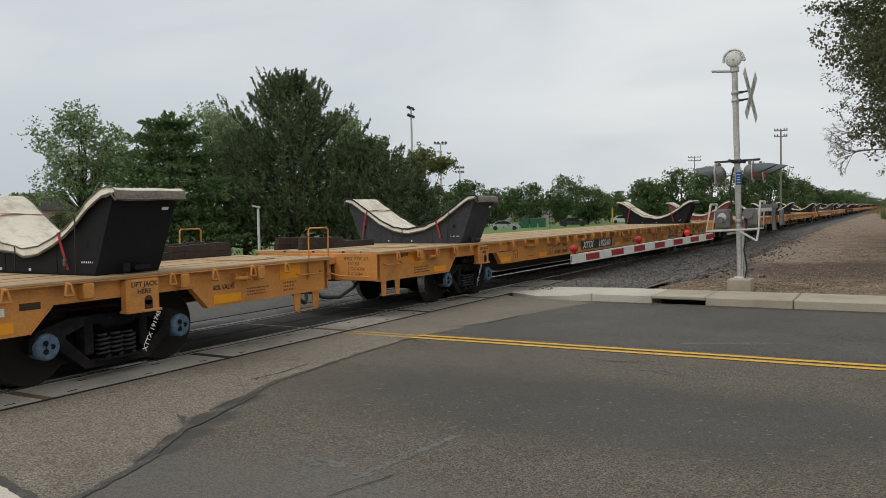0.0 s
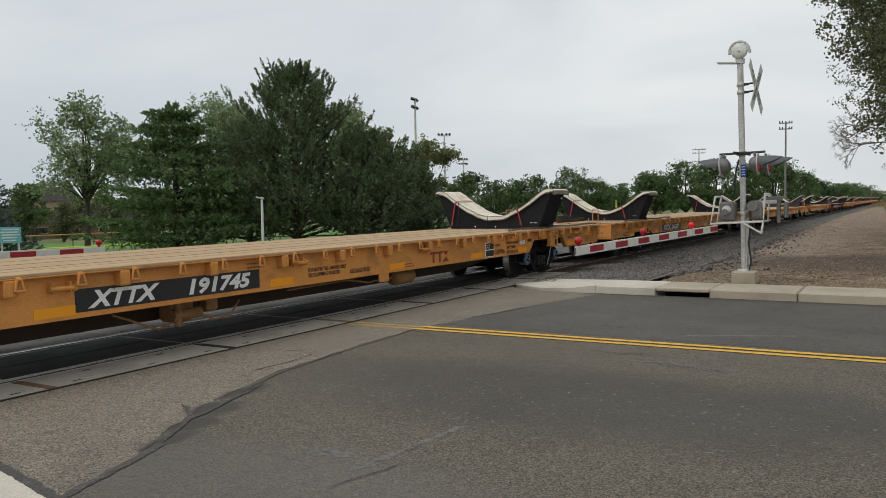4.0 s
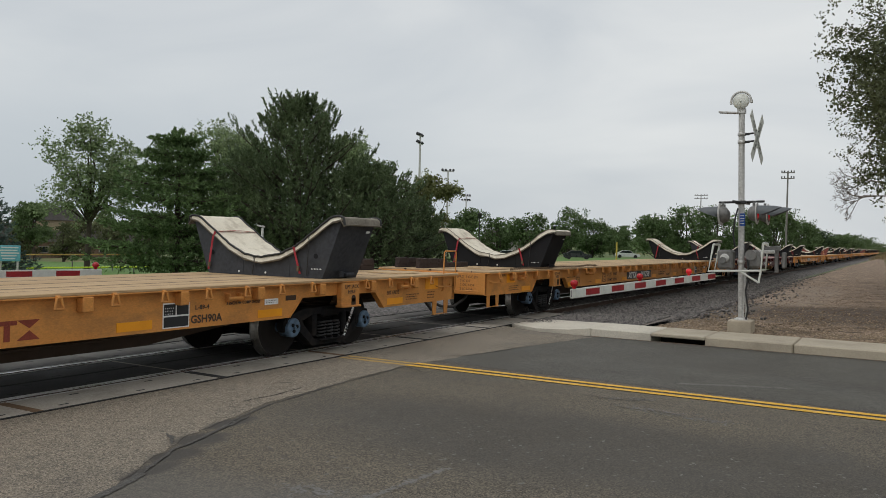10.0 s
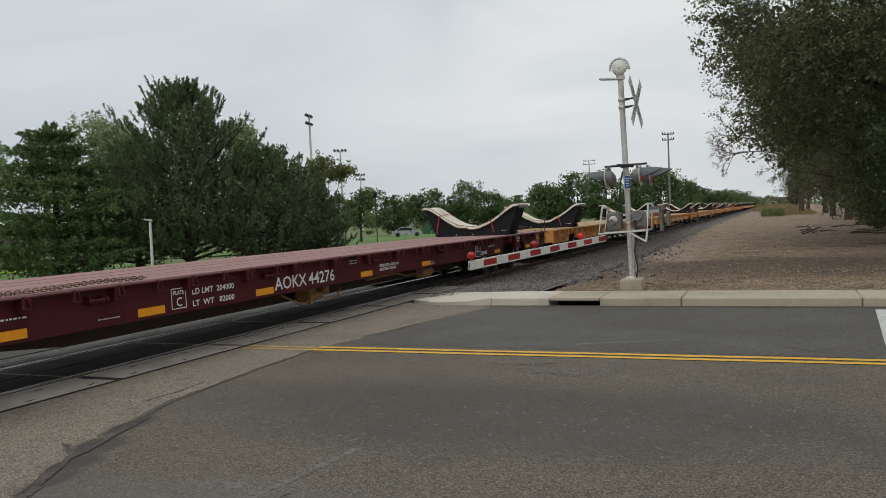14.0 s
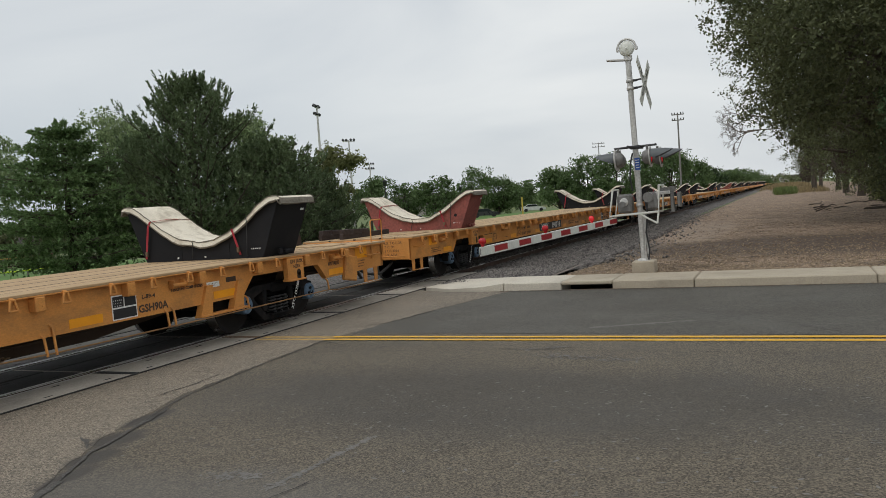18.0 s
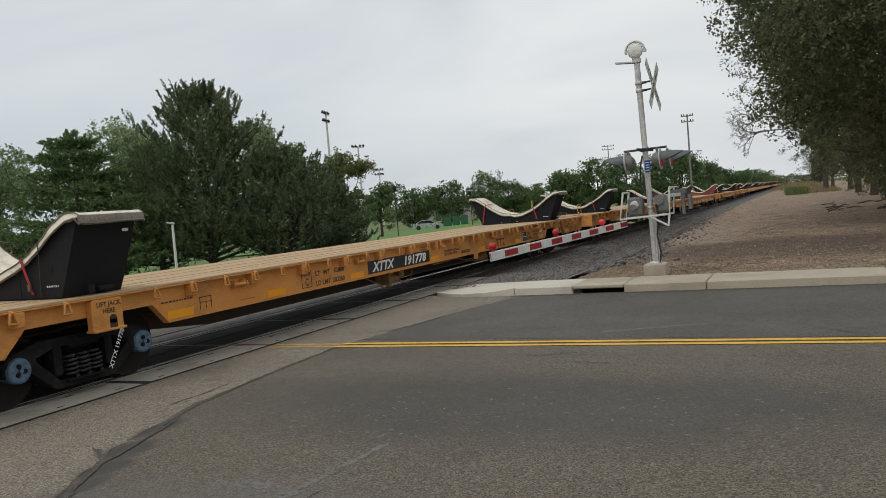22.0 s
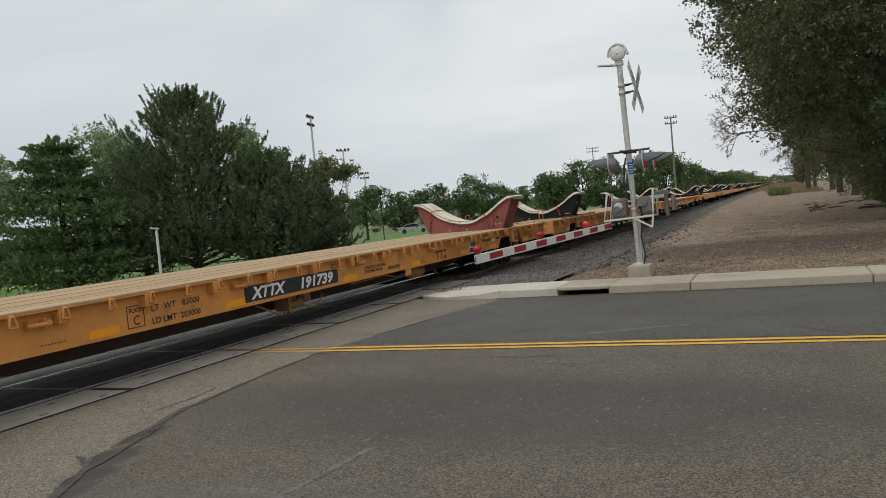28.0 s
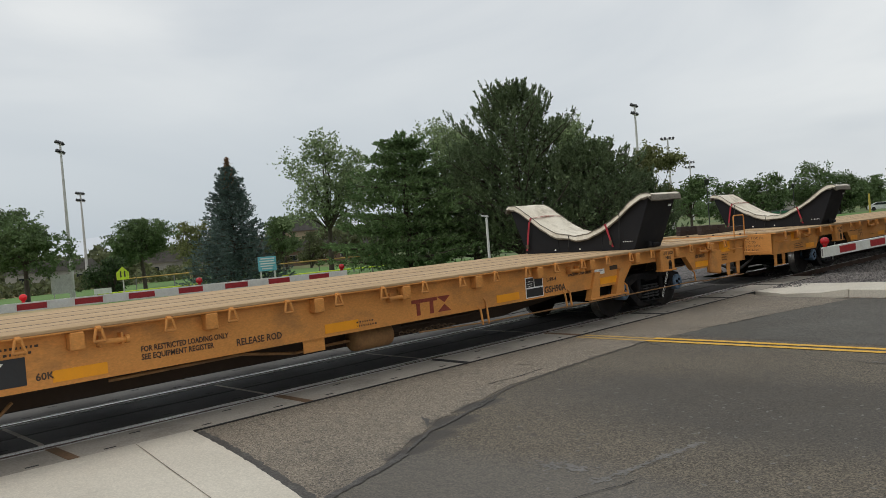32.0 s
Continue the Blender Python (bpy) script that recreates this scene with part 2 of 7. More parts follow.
    if bump:
        bp = t.nodes.new("ShaderNodeBump")
        bp.inputs["Strength"].default_value, bp.inputs["Distance"].default_value = bump, distance
        t.links.new(fine.outputs["Fac"], bp.inputs["Height"])
        t.links.new(bp.outputs[0], bs.inputs["Normal"])
    return m


def glow(name, c, strength):
    m = bpy.data.materials.new(name)
    m.use_nodes = True
    bs = m.node_tree.nodes["Principled BSDF"]
    bs.inputs["Base Color"].default_value = (*c, 1)
    bs.inputs["Emission Color"].default_value, bs.inputs["Emission Strength"].default_value = (*c, 1), strength
    bs.inputs["Roughness"].default_value = 0.25
    return m


def foliage(name, c1, c2, through=0.35):
    """Leaves: colour varies from leaf to leaf and from bough to bough, and light comes through them."""
    m = mat(name, c1, c2, rough=0.65, grain=6.0, patch=0.45, mixup=0.35, bump=0, island=0.45, spec=0.3)
    t = m.node_tree
    bs = t.nodes["Principled BSDF"]
    tr = t.nodes.new("ShaderNodeBsdfTranslucent")
    src = bs.inputs["Base Color"].links[0].from_socket
    t.links.new(src, tr.inputs["Color"])
    mx = t.nodes.new("ShaderNodeMixShader")
    mx.inputs[0].default_value = through
    out = t.nodes["Material Output"]
    t.links.new(bs.outputs[0], mx.inputs[1])
    t.links.new(tr.outputs[0], mx.inputs[2])
    t.links.new(mx.outputs[0], out.inputs["Surface"])
    return m


# ---- materials ----
# tar smeared over the joint between old and new asphalt
SMEAR = ((-5.45, 5.55, 0.16, 0.42, (0.054, 0.049, 0.043), 0.95), (-5.22, 4.95, 0.27, 0.36, (0.052, 0.047, 0.041), 0.95), (-5.0, 4.5, 0.2, 0.34, (0.052, 0.047, 0.041), 0.95), (-4.82, 4.1, 0.13, 0.36, (0.054, 0.049, 0.043), 0.95))
M_ROAD = mat("asphalt_worn", (0.127, 0.106, 0.077), (0.102, 0.085, 0.062), rough=0.9, grain=48, patch=0.35, mixup=0.8, bump=0.7, dirt=(0.042, 0.041, 0.039), dirt_amount=0.55, dirt_scale=0.22, distance=0.006, chips=0.7, chip_scale=95, stains_shades=((-2.4, 6.7, 4.2, 1.6, (0.045, 0.042, 0.038), 0.6), (3.5, 8.2, 3.0, 1.0, (0.05, 0.047, 0.043), 0.5), (-3.4, 3.6, 2.2, 1.2, (0.12, 0.112, 0.1), 0.5), *SMEAR))
M_ROAD_OLD = mat("asphalt_old_aggregate", (0.23, 0.194, 0.148), (0.176, 0.149, 0.114), rough=0.92, grain=45, patch=0.6, mixup=0.7, bump=1.0, dirt=(0.08, 0.074, 0.066), dirt_amount=0.5, dirt_scale=0.5, distance=0.009, chips=0.6, chip_scale=95, stains_shades=SMEAR)
M_ROAD_FAR = mat("asphalt_far_lane", (0.085, 0.078, 0.064), (0.071, 0.065, 0.054), rough=0.85, grain=70, patch=0.4, mixup=0.5, bump=0.5, dirt=(0.10, 0.098, 0.092), dirt_amount=0.35, dirt_scale=0.6, distance=0.005, chips=0.6, chip_scale=76)
M_TAR = mat("tar", (0.050, 0.046, 0.041), (0.078, 0.071, 0.062), rough=0.75, grain=40, patch=3, mixup=0.7, bump=0.5, dirt=(0.12, 0.114, 0.105), dirt_amount=0.8, dirt_scale=6, chips=0.4, chip_scale=80)
M_CRACK = mat("crack_filler", (0.016, 0.0155, 0.015), rough=0.9, grain=60, patch=3)
M_SCAR = mat("scraped_asphalt", (0.19, 0.18, 0.165), (0.115, 0.11, 0.10), rough=0.95, grain=50, patch=6)
M_YELLOW = mat("road_paint_yellow", (0.74, 0.42, 0.035), (0.64, 0.35, 0.03), rough=0.7, grain=70, patch=4, mixup=0.4, bump=0.3, dirt=(0.12, 0.1, 0.06), dirt_amount=0.6, dirt_scale=9)
M_YELLOW_OLD = mat("road_paint_rubbed", (0.56, 0.34, 0.07), (0.34, 0.24, 0.10), rough=0.85, grain=60, patch=5, mixup=0.5, dirt=(0.15, 0.14, 0.12), dirt_amount=0.8, dirt_scale=8)
M_WHITE_LINE = mat("road_paint_white", (0.62, 0.62, 0.6), (0.45, 0.45, 0.44), rough=0.7, grain=60, patch=4, dirt=(0.15, 0.15, 0.14), dirt_amount=0.4, dirt_scale=7)
M_CONC = mat("concrete_pale", (0.60, 0.555, 0.465), (0.52, 0.475, 0.395), rough=0.9, grain=60, patch=0.7, mixup=0.35, bump=0.3, dirt=(0.34, 0.31, 0.26), dirt_amount=0.45, dirt_scale=0.9, distance=0.004, chips=0.06, chip_scale=45)
M_KERB = mat("concrete_kerb", (0.45, 0.39, 0.295), (0.37, 0.32, 0.245), rough=0.9, grain=60, patch=0.8, mixup=0.35, bump=0.35, dirt=(0.19, 0.165, 0.13), dirt_amount=0.5, dirt_scale=1.2, distance=0.004)
M_PANEL = mat("concrete_panel", (0.415, 0.375, 0.315), (0.325, 0.292, 0.246), rough=0.9, grain=45, patch=1.0, mixup=0.4, bump=0.35, dirt=(0.10, 0.092, 0.08), dirt_amount=0.5, dirt_scale=1.4, each=0.14, distance=0.004)
# panels between the rails: shade under the train is put into the colour
M_PANEL_SHADED = mat("concrete_panel_oiled", (0.056, 0.054, 0.052), (0.04, 0.039, 0.038), rough=0.85, grain=45, patch=1.0, mixup=0.4, bump=0.3, dirt=(0.04, 0.039, 0.037), dirt_amount=0.6, dirt_scale=1.2, each=0.15)
# mid-tone concrete for the panels on the far side
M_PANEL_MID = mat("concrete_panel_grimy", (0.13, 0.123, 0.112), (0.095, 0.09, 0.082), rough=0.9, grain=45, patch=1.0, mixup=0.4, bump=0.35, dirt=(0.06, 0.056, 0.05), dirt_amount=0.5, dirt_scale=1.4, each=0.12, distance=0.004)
M_RUBBER = mat("flangeway_rubber", (0.022, 0.022, 0.022), rough=0.8, grain=30, patch=2)
M_RUST_EDGE = mat("rusty_joint", (0.20, 0.11, 0.05), (0.11, 0.07, 0.04), rough=0.9, grain=40, patch=6)
M_RAIL_TOP = mat("rail_polished", (0.55, 0.54, 0.52), (0.45, 0.44, 0.42), rough=0.28, metal=1.0, grain=30, patch=4, bump=0.03, stretch=(6, 0.3, 6))
M_RAIL = mat("rail_rusty", (0.10, 0.062, 0.045), (0.07, 0.045, 0.034), rough=0.85, grain=40, patch=3)
M_TIE = mat("tie_wood", (0.085, 0.07, 0.058), (0.06, 0.05, 0.042), rough=0.95, grain=12, patch=2, stretch=(0.3, 4, 4), bump=0.5, each=0.2)
M_BALLAST = mat("ballast_bed", chips=0.7, chip_scale=17, c1=(0.15, 0.138, 0.13), c2=(0.07, 0.064, 0.061), rough=0.97, grain=26, patch=1.3, mixup=0.8, bump=1.0, dirt=(0.07, 0.06, 0.052), dirt_amount=0.4, dirt_scale=0.3, distance=0.03)
M_STONE = mat("ballast_stone", (0.165, 0.15, 0.138), (0.095, 0.086, 0.08), rough=0.95, grain=25, patch=4, island=0.6, bump=0.3)
# the widest dark brown ellipse paints the trees' shade onto the verge
M_DIRT = mat("gravelly_dirt", (0.36, 0.258, 0.176), (0.125, 0.086, 0.06), rough=0.98, grain=14, patch=1.0, mixup=0.6, bump=1.0, dirt=(0.085, 0.060, 0.043), dirt_amount=0.8, dirt_scale=0.8, distance=0.06, chips=0.55, chip_scale=26, stains_shades=((1.0, 22.5, 8.0, 4.6, (0.070, 0.047, 0.032), 0.9), (-4.8, 22.0, 1.8, 9.0, (0.15, 0.135, 0.12), 0.85), (-1.0, 21.0, 2.5, 2.2, (0.10, 0.07, 0.048), 0.7), (-3.0, 32.0, 1.5, 9.0, (0.32, 0.25, 0.19), 0.6)))
M_CLOD = mat("earth_clod", (0.21, 0.145, 0.095), (0.10, 0.07, 0.047), rough=0.98, grain=20, patch=4, island=0.45, bump=0.2)
M_PEBBLE = mat("pebble", (0.33, 0.25, 0.165), (0.15, 0.108, 0.074), rough=0.95, grain=20, patch=4, island=0.4, bump=0.2)
M_GRASS = mat("park_grass", (0.085, 0.135, 0.038), (0.13, 0.16, 0.055), rough=0.95, grain=5, patch=0.06, mixup=0.5, bump=0.6, dirt=(0.30, 0.235, 0.115), dirt_amount=0.85, dirt_scale=0.03, distance=0.05)
M_LAWN = mat("mown_lawn", (0.085, 0.185, 0.03), (0.12, 0.21, 0.045), rough=0.95, grain=7, patch=0.15, mixup=0.45, bump=0.5, distance=0.04)
M_DRY = mat("dry_grass_sheet", (0.38, 0.29, 0.13), (0.27, 0.22, 0.10), rough=0.97, grain=8, patch=0.3, mixup=0.5, bump=0.6, distance=0.04)
M_GALV = mat("galvanised_steel", (0.58, 0.57, 0.545), (0.48, 0.47, 0.45), rough=0.5, metal=0.3, grain=25, patch=2.5, bump=0.05, dirt=(0.3, 0.28, 0.25), dirt_amount=0.4, dirt_scale=3)
M_ALU = mat("painted_aluminium", (0.20, 0.195, 0.185), (0.14, 0.137, 0.13), rough=0.45, metal=0.3, grain=25, patch=3, bump=0.05, dirt=(0.3, 0.28, 0.26), dirt_amount=0.3, dirt_scale=4)
M_BLACK = mat("black_paint", (0.022, 0.022, 0.024), (0.035, 0.035, 0.036), rough=0.5, grain=30, patch=3, bump=0.05)
M_HOOD = mat("hood_dark_grey", (0.075, 0.085, 0.092), (0.11, 0.12, 0.125), rough=0.5, grain=30, patch=3, bump=0.05)
M_WHITE = mat("white_sheeting", (0.68, 0.69, 0.63), (0.58, 0.59, 0.54), rough=0.5, grain=40, patch=3, mixup=0.2, bump=0.05, dirt=(0.42, 0.41, 0.36), dirt_amount=0.25, dirt_scale=3)
M_RED = mat("red_sheeting", (0.35, 0.016, 0.022), (0.27, 0.016, 0.02), rough=0.45, grain=40, patch=3, bump=0.05)
M_LENS = glow("red_lens_lit", (0.36, 0.006, 0.01), 0.06)
M_LENS_HOT = glow("red_lens_bright", (0.6, 0.012, 0.018), 0.22)
M_LENS_OFF = mat("red_lens", (0.16, 0.008, 0.01), rough=0.2, grain=60, patch=5, bump=0.1)
M_BLUE = mat("blue_plate", (0.02, 0.10, 0.42), rough=0.5, grain=20, patch=4)
M_TEAL = mat("teal_sign", (0.13, 0.42, 0.50), (0.11, 0.37, 0.45), rough=0.5, grain=20, patch=3)
M_FLUO = mat("fluorescent_yellow_green", (0.62, 0.80, 0.03), rough=0.5, grain=20, patch=3)
M_WOOD_POLE = mat("weathered_pole", (0.23, 0.22, 0.205), (0.16, 0.15, 0.14), rough=0.9, grain=20, patch=2, stretch=(4, 4, 0.3))
M_BARK = mat("bark", (0.085, 0.066, 0.05), (0.05, 0.04, 0.032), rough=0.95, grain=14, patch=3, stretch=(3, 3, 0.6), bump=0.8, distance=0.03)
M_TWIG = mat("dead_twigs", (0.19, 0.155, 0.125), (0.12, 0.1, 0.08), rough=0.95, grain=12, patch=3)


# ---- ground, road, track ----
def fall(x, y):
    """The park lies lower than the track, towards the west."""
    w = min(1.0, max(0.12, 1 - (y - 30) / 150))
    w = max(w, min(1.0, max(0.0, (x + 78) / 15)) * min(1.0, max(0.12, 1 - (y - 140) / 160)))
    return -0.028 * max(0.0, -x - 15) ** 1.0 * w if x > -160 else -0.028 * 145 * w


def wobble(points, step, amount, seed, closed=False):
    """Splits a line into short pieces and frays it."""
    rng = random.Random(seed)
    out = []
    pts = points + [points[0]] if closed else points
    for (ax, ay), (bx, by) in zip(pts, pts[1:]):
        n = max(1, int(math.hypot(bx - ax, by - ay) / step))
        for i in range(n):
            k = i / n
            s = amount if i else amount * 0.4
            out.append((ax + (bx - ax) * k + rng.gauss(0, s), ay + (by - ay) * k + rng.gauss(0, s)))
    if not closed:
        out.append(points[-1])
    return out


def sheet(name, outline, z, m, label, category, drop=0.0):
    s = Shape()
    s.add([(x, y, z) for x, y in outline], [tuple(range(len(outline)))])
    if drop:
        n = len(outline)
        s.add([(x, y, z) for x, y in outline] + [(x, y, z - drop) for x, y in outline], [(i, (i + 1) % n, (i + 1) % n + n, i + n) for i in range(n)])
    return tagged(part(name, s, m), label, category, kind="structure")


def strip(name, pts, width, z, m, label, category, seed=0, fray=0.25, kind="structure", taper=False):
    """A band of uneven width along a line on the ground."""
    rng = random.Random(seed)
    s, left, right = Shape(), [], []
    for i, (x, y) in enumerate(pts):
        a, b = pts[max(0, i - 1)], pts[min(len(pts) - 1, i + 1)]
        dx, dy = b[0] - a[0], b[1] - a[1]
        n = math.hypot(dx, dy) or 1
        w = width / 2 * (1 + rng.uniform(-fray, fray))
        w2 = width / 2 * (1 + rng.uniform(-fray, fray))
        if taper:
            thin = min(1.0, (i + 0.15) / 2.5, (len(pts) - 1 - i + 0.15) / 2.5)
            w, w2 = w * thin, w2 * thin
        left.append((x - dy / n * w, y + dx / n * w, z))
        right.append((x + dy / n * w2, y - dx / n * w2, z))
    k = len(pts)
    s.add(left + right, [(i, i + 1, k + i + 1, k + i) for i in range(k - 1)])
    return tagged(part(name, s, m), label, category, kind=kind)


def graded(lo, hi, near, far, centre):
    """Grid lines, close together near a centre and wide apart far off."""
    out, p = [centre], centre
    while p < hi:
        p += near + (far - near) * min(1, abs(p - centre) / 600) ** 1.2
        out.append(min(p, hi))
    p = centre
    while p > lo:
        p -= near + (far - near) * min(1, abs(p - centre) / 600) ** 1.2
        out.insert(0, max(p, lo))
    return out


def build_ground():
    xs, ys = graded(-3500, 3500, 3.0, 500, -14.0), graded(-3500, 3500, 3.0, 500, 20.0)
    vs = []
    for y in ys:
        for x in xs:
            z = fall(x, y) - 0.06
            if -12.6 < x < -5.0:
                z = -0.42
            if x < -22:
                z += 0.12 * noise.noise((x * 0.05, y * 0.05, 0))
            vs.append((x, y, z))
    n = len(xs)
    s = Shape().add(vs, [(j * n + i, j * n + i + 1, (j + 1) * n + i + 1, (j + 1) * n + i) for j in range(len(ys) - 1) for i in range(n - 1)], 0, True)
    tagged(part("ground", s, M_GRASS), "open park ground of green and dry summer grass", "ground", kind="structure")


build_ground()

TRACK = -8.75
GAUGE = 0.753


def rolling(name, xs, ys, height, m, label, category):
    """A sheet of ground on a grid, with its own height."""
    n = len(xs)
    s = Shape().add([(x, y, height(x, y)) for y in ys for x in xs], [(j * n + i, j * n + i + 1, (j + 1) * n + i + 1, (j + 1) * n + i) for j in range(len(ys) - 1) for i in range(n - 1)], 0, True)
    return tagged(part(name, s, m), label, category, kind="structure")


def steps(a, b, d):
    n = max(1, round((b - a) / d))
    return [a + (b - a) * i / n for i in range(n + 1)]


# the street, east and west of the crossing
sheet("road", [(-7.24, -6), (70, -6), (70, 14.75), (-7.24, 14.75)], 0.0, M_ROAD, "worn dark asphalt street crossing a railway track", "road")
rolling("road_west", steps(-10.28, -130, 4), [2.6, 6.0, 9.7, 14.4], lambda x, y: fall(x, 8) - 0.002, M_ROAD_FAR, "asphalt street going on beyond the track", "road")
rolling("gravel_west", steps(-24, -10.3, 1.2), steps(14.3, 44, 1.2), lambda x, y: fall(x, y) - 0.012 + 0.015 * noise.noise((x * 2, y * 2, 4)), M_BALLAST, "grey gravel beside the track", "gravel")
sheet("road_lane_far", wobble([(-5.0, 14.74), (-5.5, 12.5), (-5.93, 10.05)], 0.5, 0.02, 3) + [(70, 8.6), (70, 14.74)], 0.003, M_ROAD_FAR, "smoother dark grey asphalt lane", "road")
seam = wobble([(-4.42, 2.95), (-4.56, 3.25), (-4.71, 3.71), (-5.04, 4.25), (-5.35, 4.85), (-5.55, 5.55), (-5.8, 6.4), (-5.93, 8.0), (-5.98, 9.4), (-5.75, 11.0), (-5.5, 12.5), (-5.15, 14.1), (-5.0, 14.65)], 0.12, 0.016, 5)
sheet("road_strip_old", seam + [(-6.2, 14.72), (-7.235, 15.2), (-7.235, 3.47), (-5.7, 3.2), (-4.85, 2.98)], 0.004, M_ROAD_OLD, "strip of pale old asphalt with bare aggregate", "road")
strip("tar_seam", wobble([(-4.42, 2.85), (-4.54, 3.25), (-4.68, 3.72), (-4.8, 4.0)], 0.06, 0.004, 9), 0.07, 0.0065, M_TAR, "black tar seam between old and new asphalt", "road patch", 4, 0.3)
strip("tar_seam", wobble([(-5.3, 5.2), (-5.52, 5.7), (-5.7, 6.3), (-5.86, 7.6), (-5.96, 9.4)], 0.06, 0.004, 10), 0.02, 0.0065, M_TAR, "thin black tar seam between old and new asphalt", "road patch", 5, 0.6)
for k, (pts, w) in enumerate((([(-4.8, 4.0), (-4.95, 4.25), (-5.12, 4.55), (-5.2, 4.85), (-5.32, 5.25), (-5.42, 5.6), (-5.55, 5.95)], 0.035), ([(-5.6, 4.92), (-5.42, 4.82), (-5.25, 4.66)], 0.05))):
    strip("tar_patch", wobble(pts, 0.06, 0.006, 60 + k), w, 0.008 + 0.0008 * k, M_TAR, "irregular smear of black tar on the asphalt", "road patch", 70 + k, 0.4, taper=True)
strip("tar_edge", wobble([(-7.15, 3.46), (-6.5, 3.345), (-5.7, 3.195), (-4.81, 2.995), (-4.26, 2.865), (-3.95, 2.785), (-3.2, 2.58)], 0.06, 0.004, 12), 0.085, 0.0072, M_TAR, "black tar joint along the concrete apron", "road patch", 6, 0.3)
for pts, w in (([(-6.62, 7.35), (-6.25, 7.5)], 0.035), ([(-6.05, 6.2), (-6.0, 6.8), (-6.08, 7.4)], 0.03), ([(-6.3, 9.25), (-5.9, 9.35), (-5.4, 9.05)], 0.025), ([(-6.12, 10.4), (-5.7, 11.0), (-5.5, 12.2)], 0.03), ([(-2.93, 4.5), (-3.03, 4.11), (-3.12, 3.8)], 0.018), ([(-4.3, 11.9), (-1.3, 11.72), (1.0, 11.65), (6, 11.5)], 0.016), ([(-1.8, 13.3), (-1.55, 14.1)], 0.05), ([(0.0, 10.66), (0.7, 10.0)], 0.03), ([(-5.9, 8.6), (-3.2, 8.9), (0.5, 8.85), (5, 8.9)], 0.012)):
    strip("road_crack", wobble(pts, 0.08, 0.008, len(pts) + int(w * 100)), w * 0.5, 0.0085, M_TAR if pts[0][1] > 8 and w > 0.011 and pts[0][0] > -5 else M_CRACK, "dark crack in the asphalt", "crack", 2, 0.6, taper=True)
def scuff(x0, y0, x1, y1, w, n, seed):
    """A scrape: a trail of small pale flecks."""
    rng, s = random.Random(seed), Shape()
    for k in range(n):
        f = rng.random()
        x, y = x0 + (x1 - x0) * f + rng.gauss(0, w), y0 + (y1 - y0) * f + rng.gauss(0, w)
        a, r = rng.uniform(0, 6.28), rng.uniform(0.006, 0.022)
        s.add([(x + r * q * math.cos(a + j * 1.57), y + r * q * math.sin(a + j * 1.57), (0.0025 if y < 8.5 else 0.0055) + 0.000002 * k) for j, q in ((0, 1.8), (1, 0.7), (2, 1.5), (3, 0.6))], [(0, 1, 2, 3)])
    tagged(part("road_scuff", s, M_SCAR), "pale scrape marks on the asphalt", "scuff", kind="stuff")


for k, (x0, y0, x1, y1, w, n) in enumerate(((-3.16, 4.2, -3.02, 5.4, 0.018, 220), (-2.61, 8.58, -1.5, 8.42, 0.07, 200), (-3.7, 4.39, -3.4, 4.42, 0.05, 120), (-2.44, 10.43, -1.66, 10.79, 0.025, 260), (-1.66, 10.79, -1.2, 10.95, 0.02, 80), (-2.95, 8.9, -2.45, 9.1, 0.04, 60), (-3.0, 2.9, 3.0, 8.0, 0.9, 500), (-4.6, 6.0, 1.0, 7.0, 0.7, 300))):
    scuff(x0, y0, x1, y1, w, n, k)
# double yellow line, its end rubbed off near the track
for off in (-0.105, 0.105):
    yl = [(x, 9.68 + 0.012 * x + off + 0.004 * math.sin(x * 2.3)) for x in steps(-6.0, 70, 0.6)]
    strip("centre_line", yl, 0.115, 0.007, M_YELLOW, "yellow painted centre line of the street", "road marking", 7, 0.06)
    yl = [(x, 9.66 + 0.012 * x + off * 0.9) for x in steps(-7.15, -6.0, 0.1)]
    strip("centre_line_rubbed", yl, 0.10, 0.008, M_YELLOW_OLD, "rubbed yellow paint near the track", "road marking", 8, 0.2)
sheet("stop_line", [(1.15, 9.98), (1.75, 9.98), (2.05, 14.3), (1.46, 14.3)], 0.0065, M_WHITE_LINE, "white painted stop line", "road marking")

# near concrete apron with joints
apron = sheet("apron", wobble([(-7.24, 3.43), (-6.5, 3.30), (-5.7, 3.15), (-4.81, 2.95), (-4.26, 2.82), (-3.95, 2.74), (-3.2, 2.54), (-2.2, 2.38)], 0.06, 0.005, 33) + [(-2.0, -7.5), (-7.24, -7.5)], 0.018, M_CONC, "pale concrete driveway apron beside the street", "pavement", 0.1)
strip("apron_joint", wobble([(-7.2, 2.87), (-6.0, 2.66), (-4.5, 2.41), (-2.3, 2.0)], 0.4, 0.002, 31), 0.008, 0.0225, M_ROAD_OLD, "joint across the concrete apron", "joint", 1, 0.4)

# raised pavement on the far side of the street, with a storm drain
def kerb_piece(name, x0, x1, m, label):
    s = Shape().box(((x0 + x1) / 2, 15.33, 0.0), (x1 - x0 - 0.012, 1.24, 0.31), 0, 0.02)
    return tagged(part(name, s, m), label, "kerb", kind="structure")


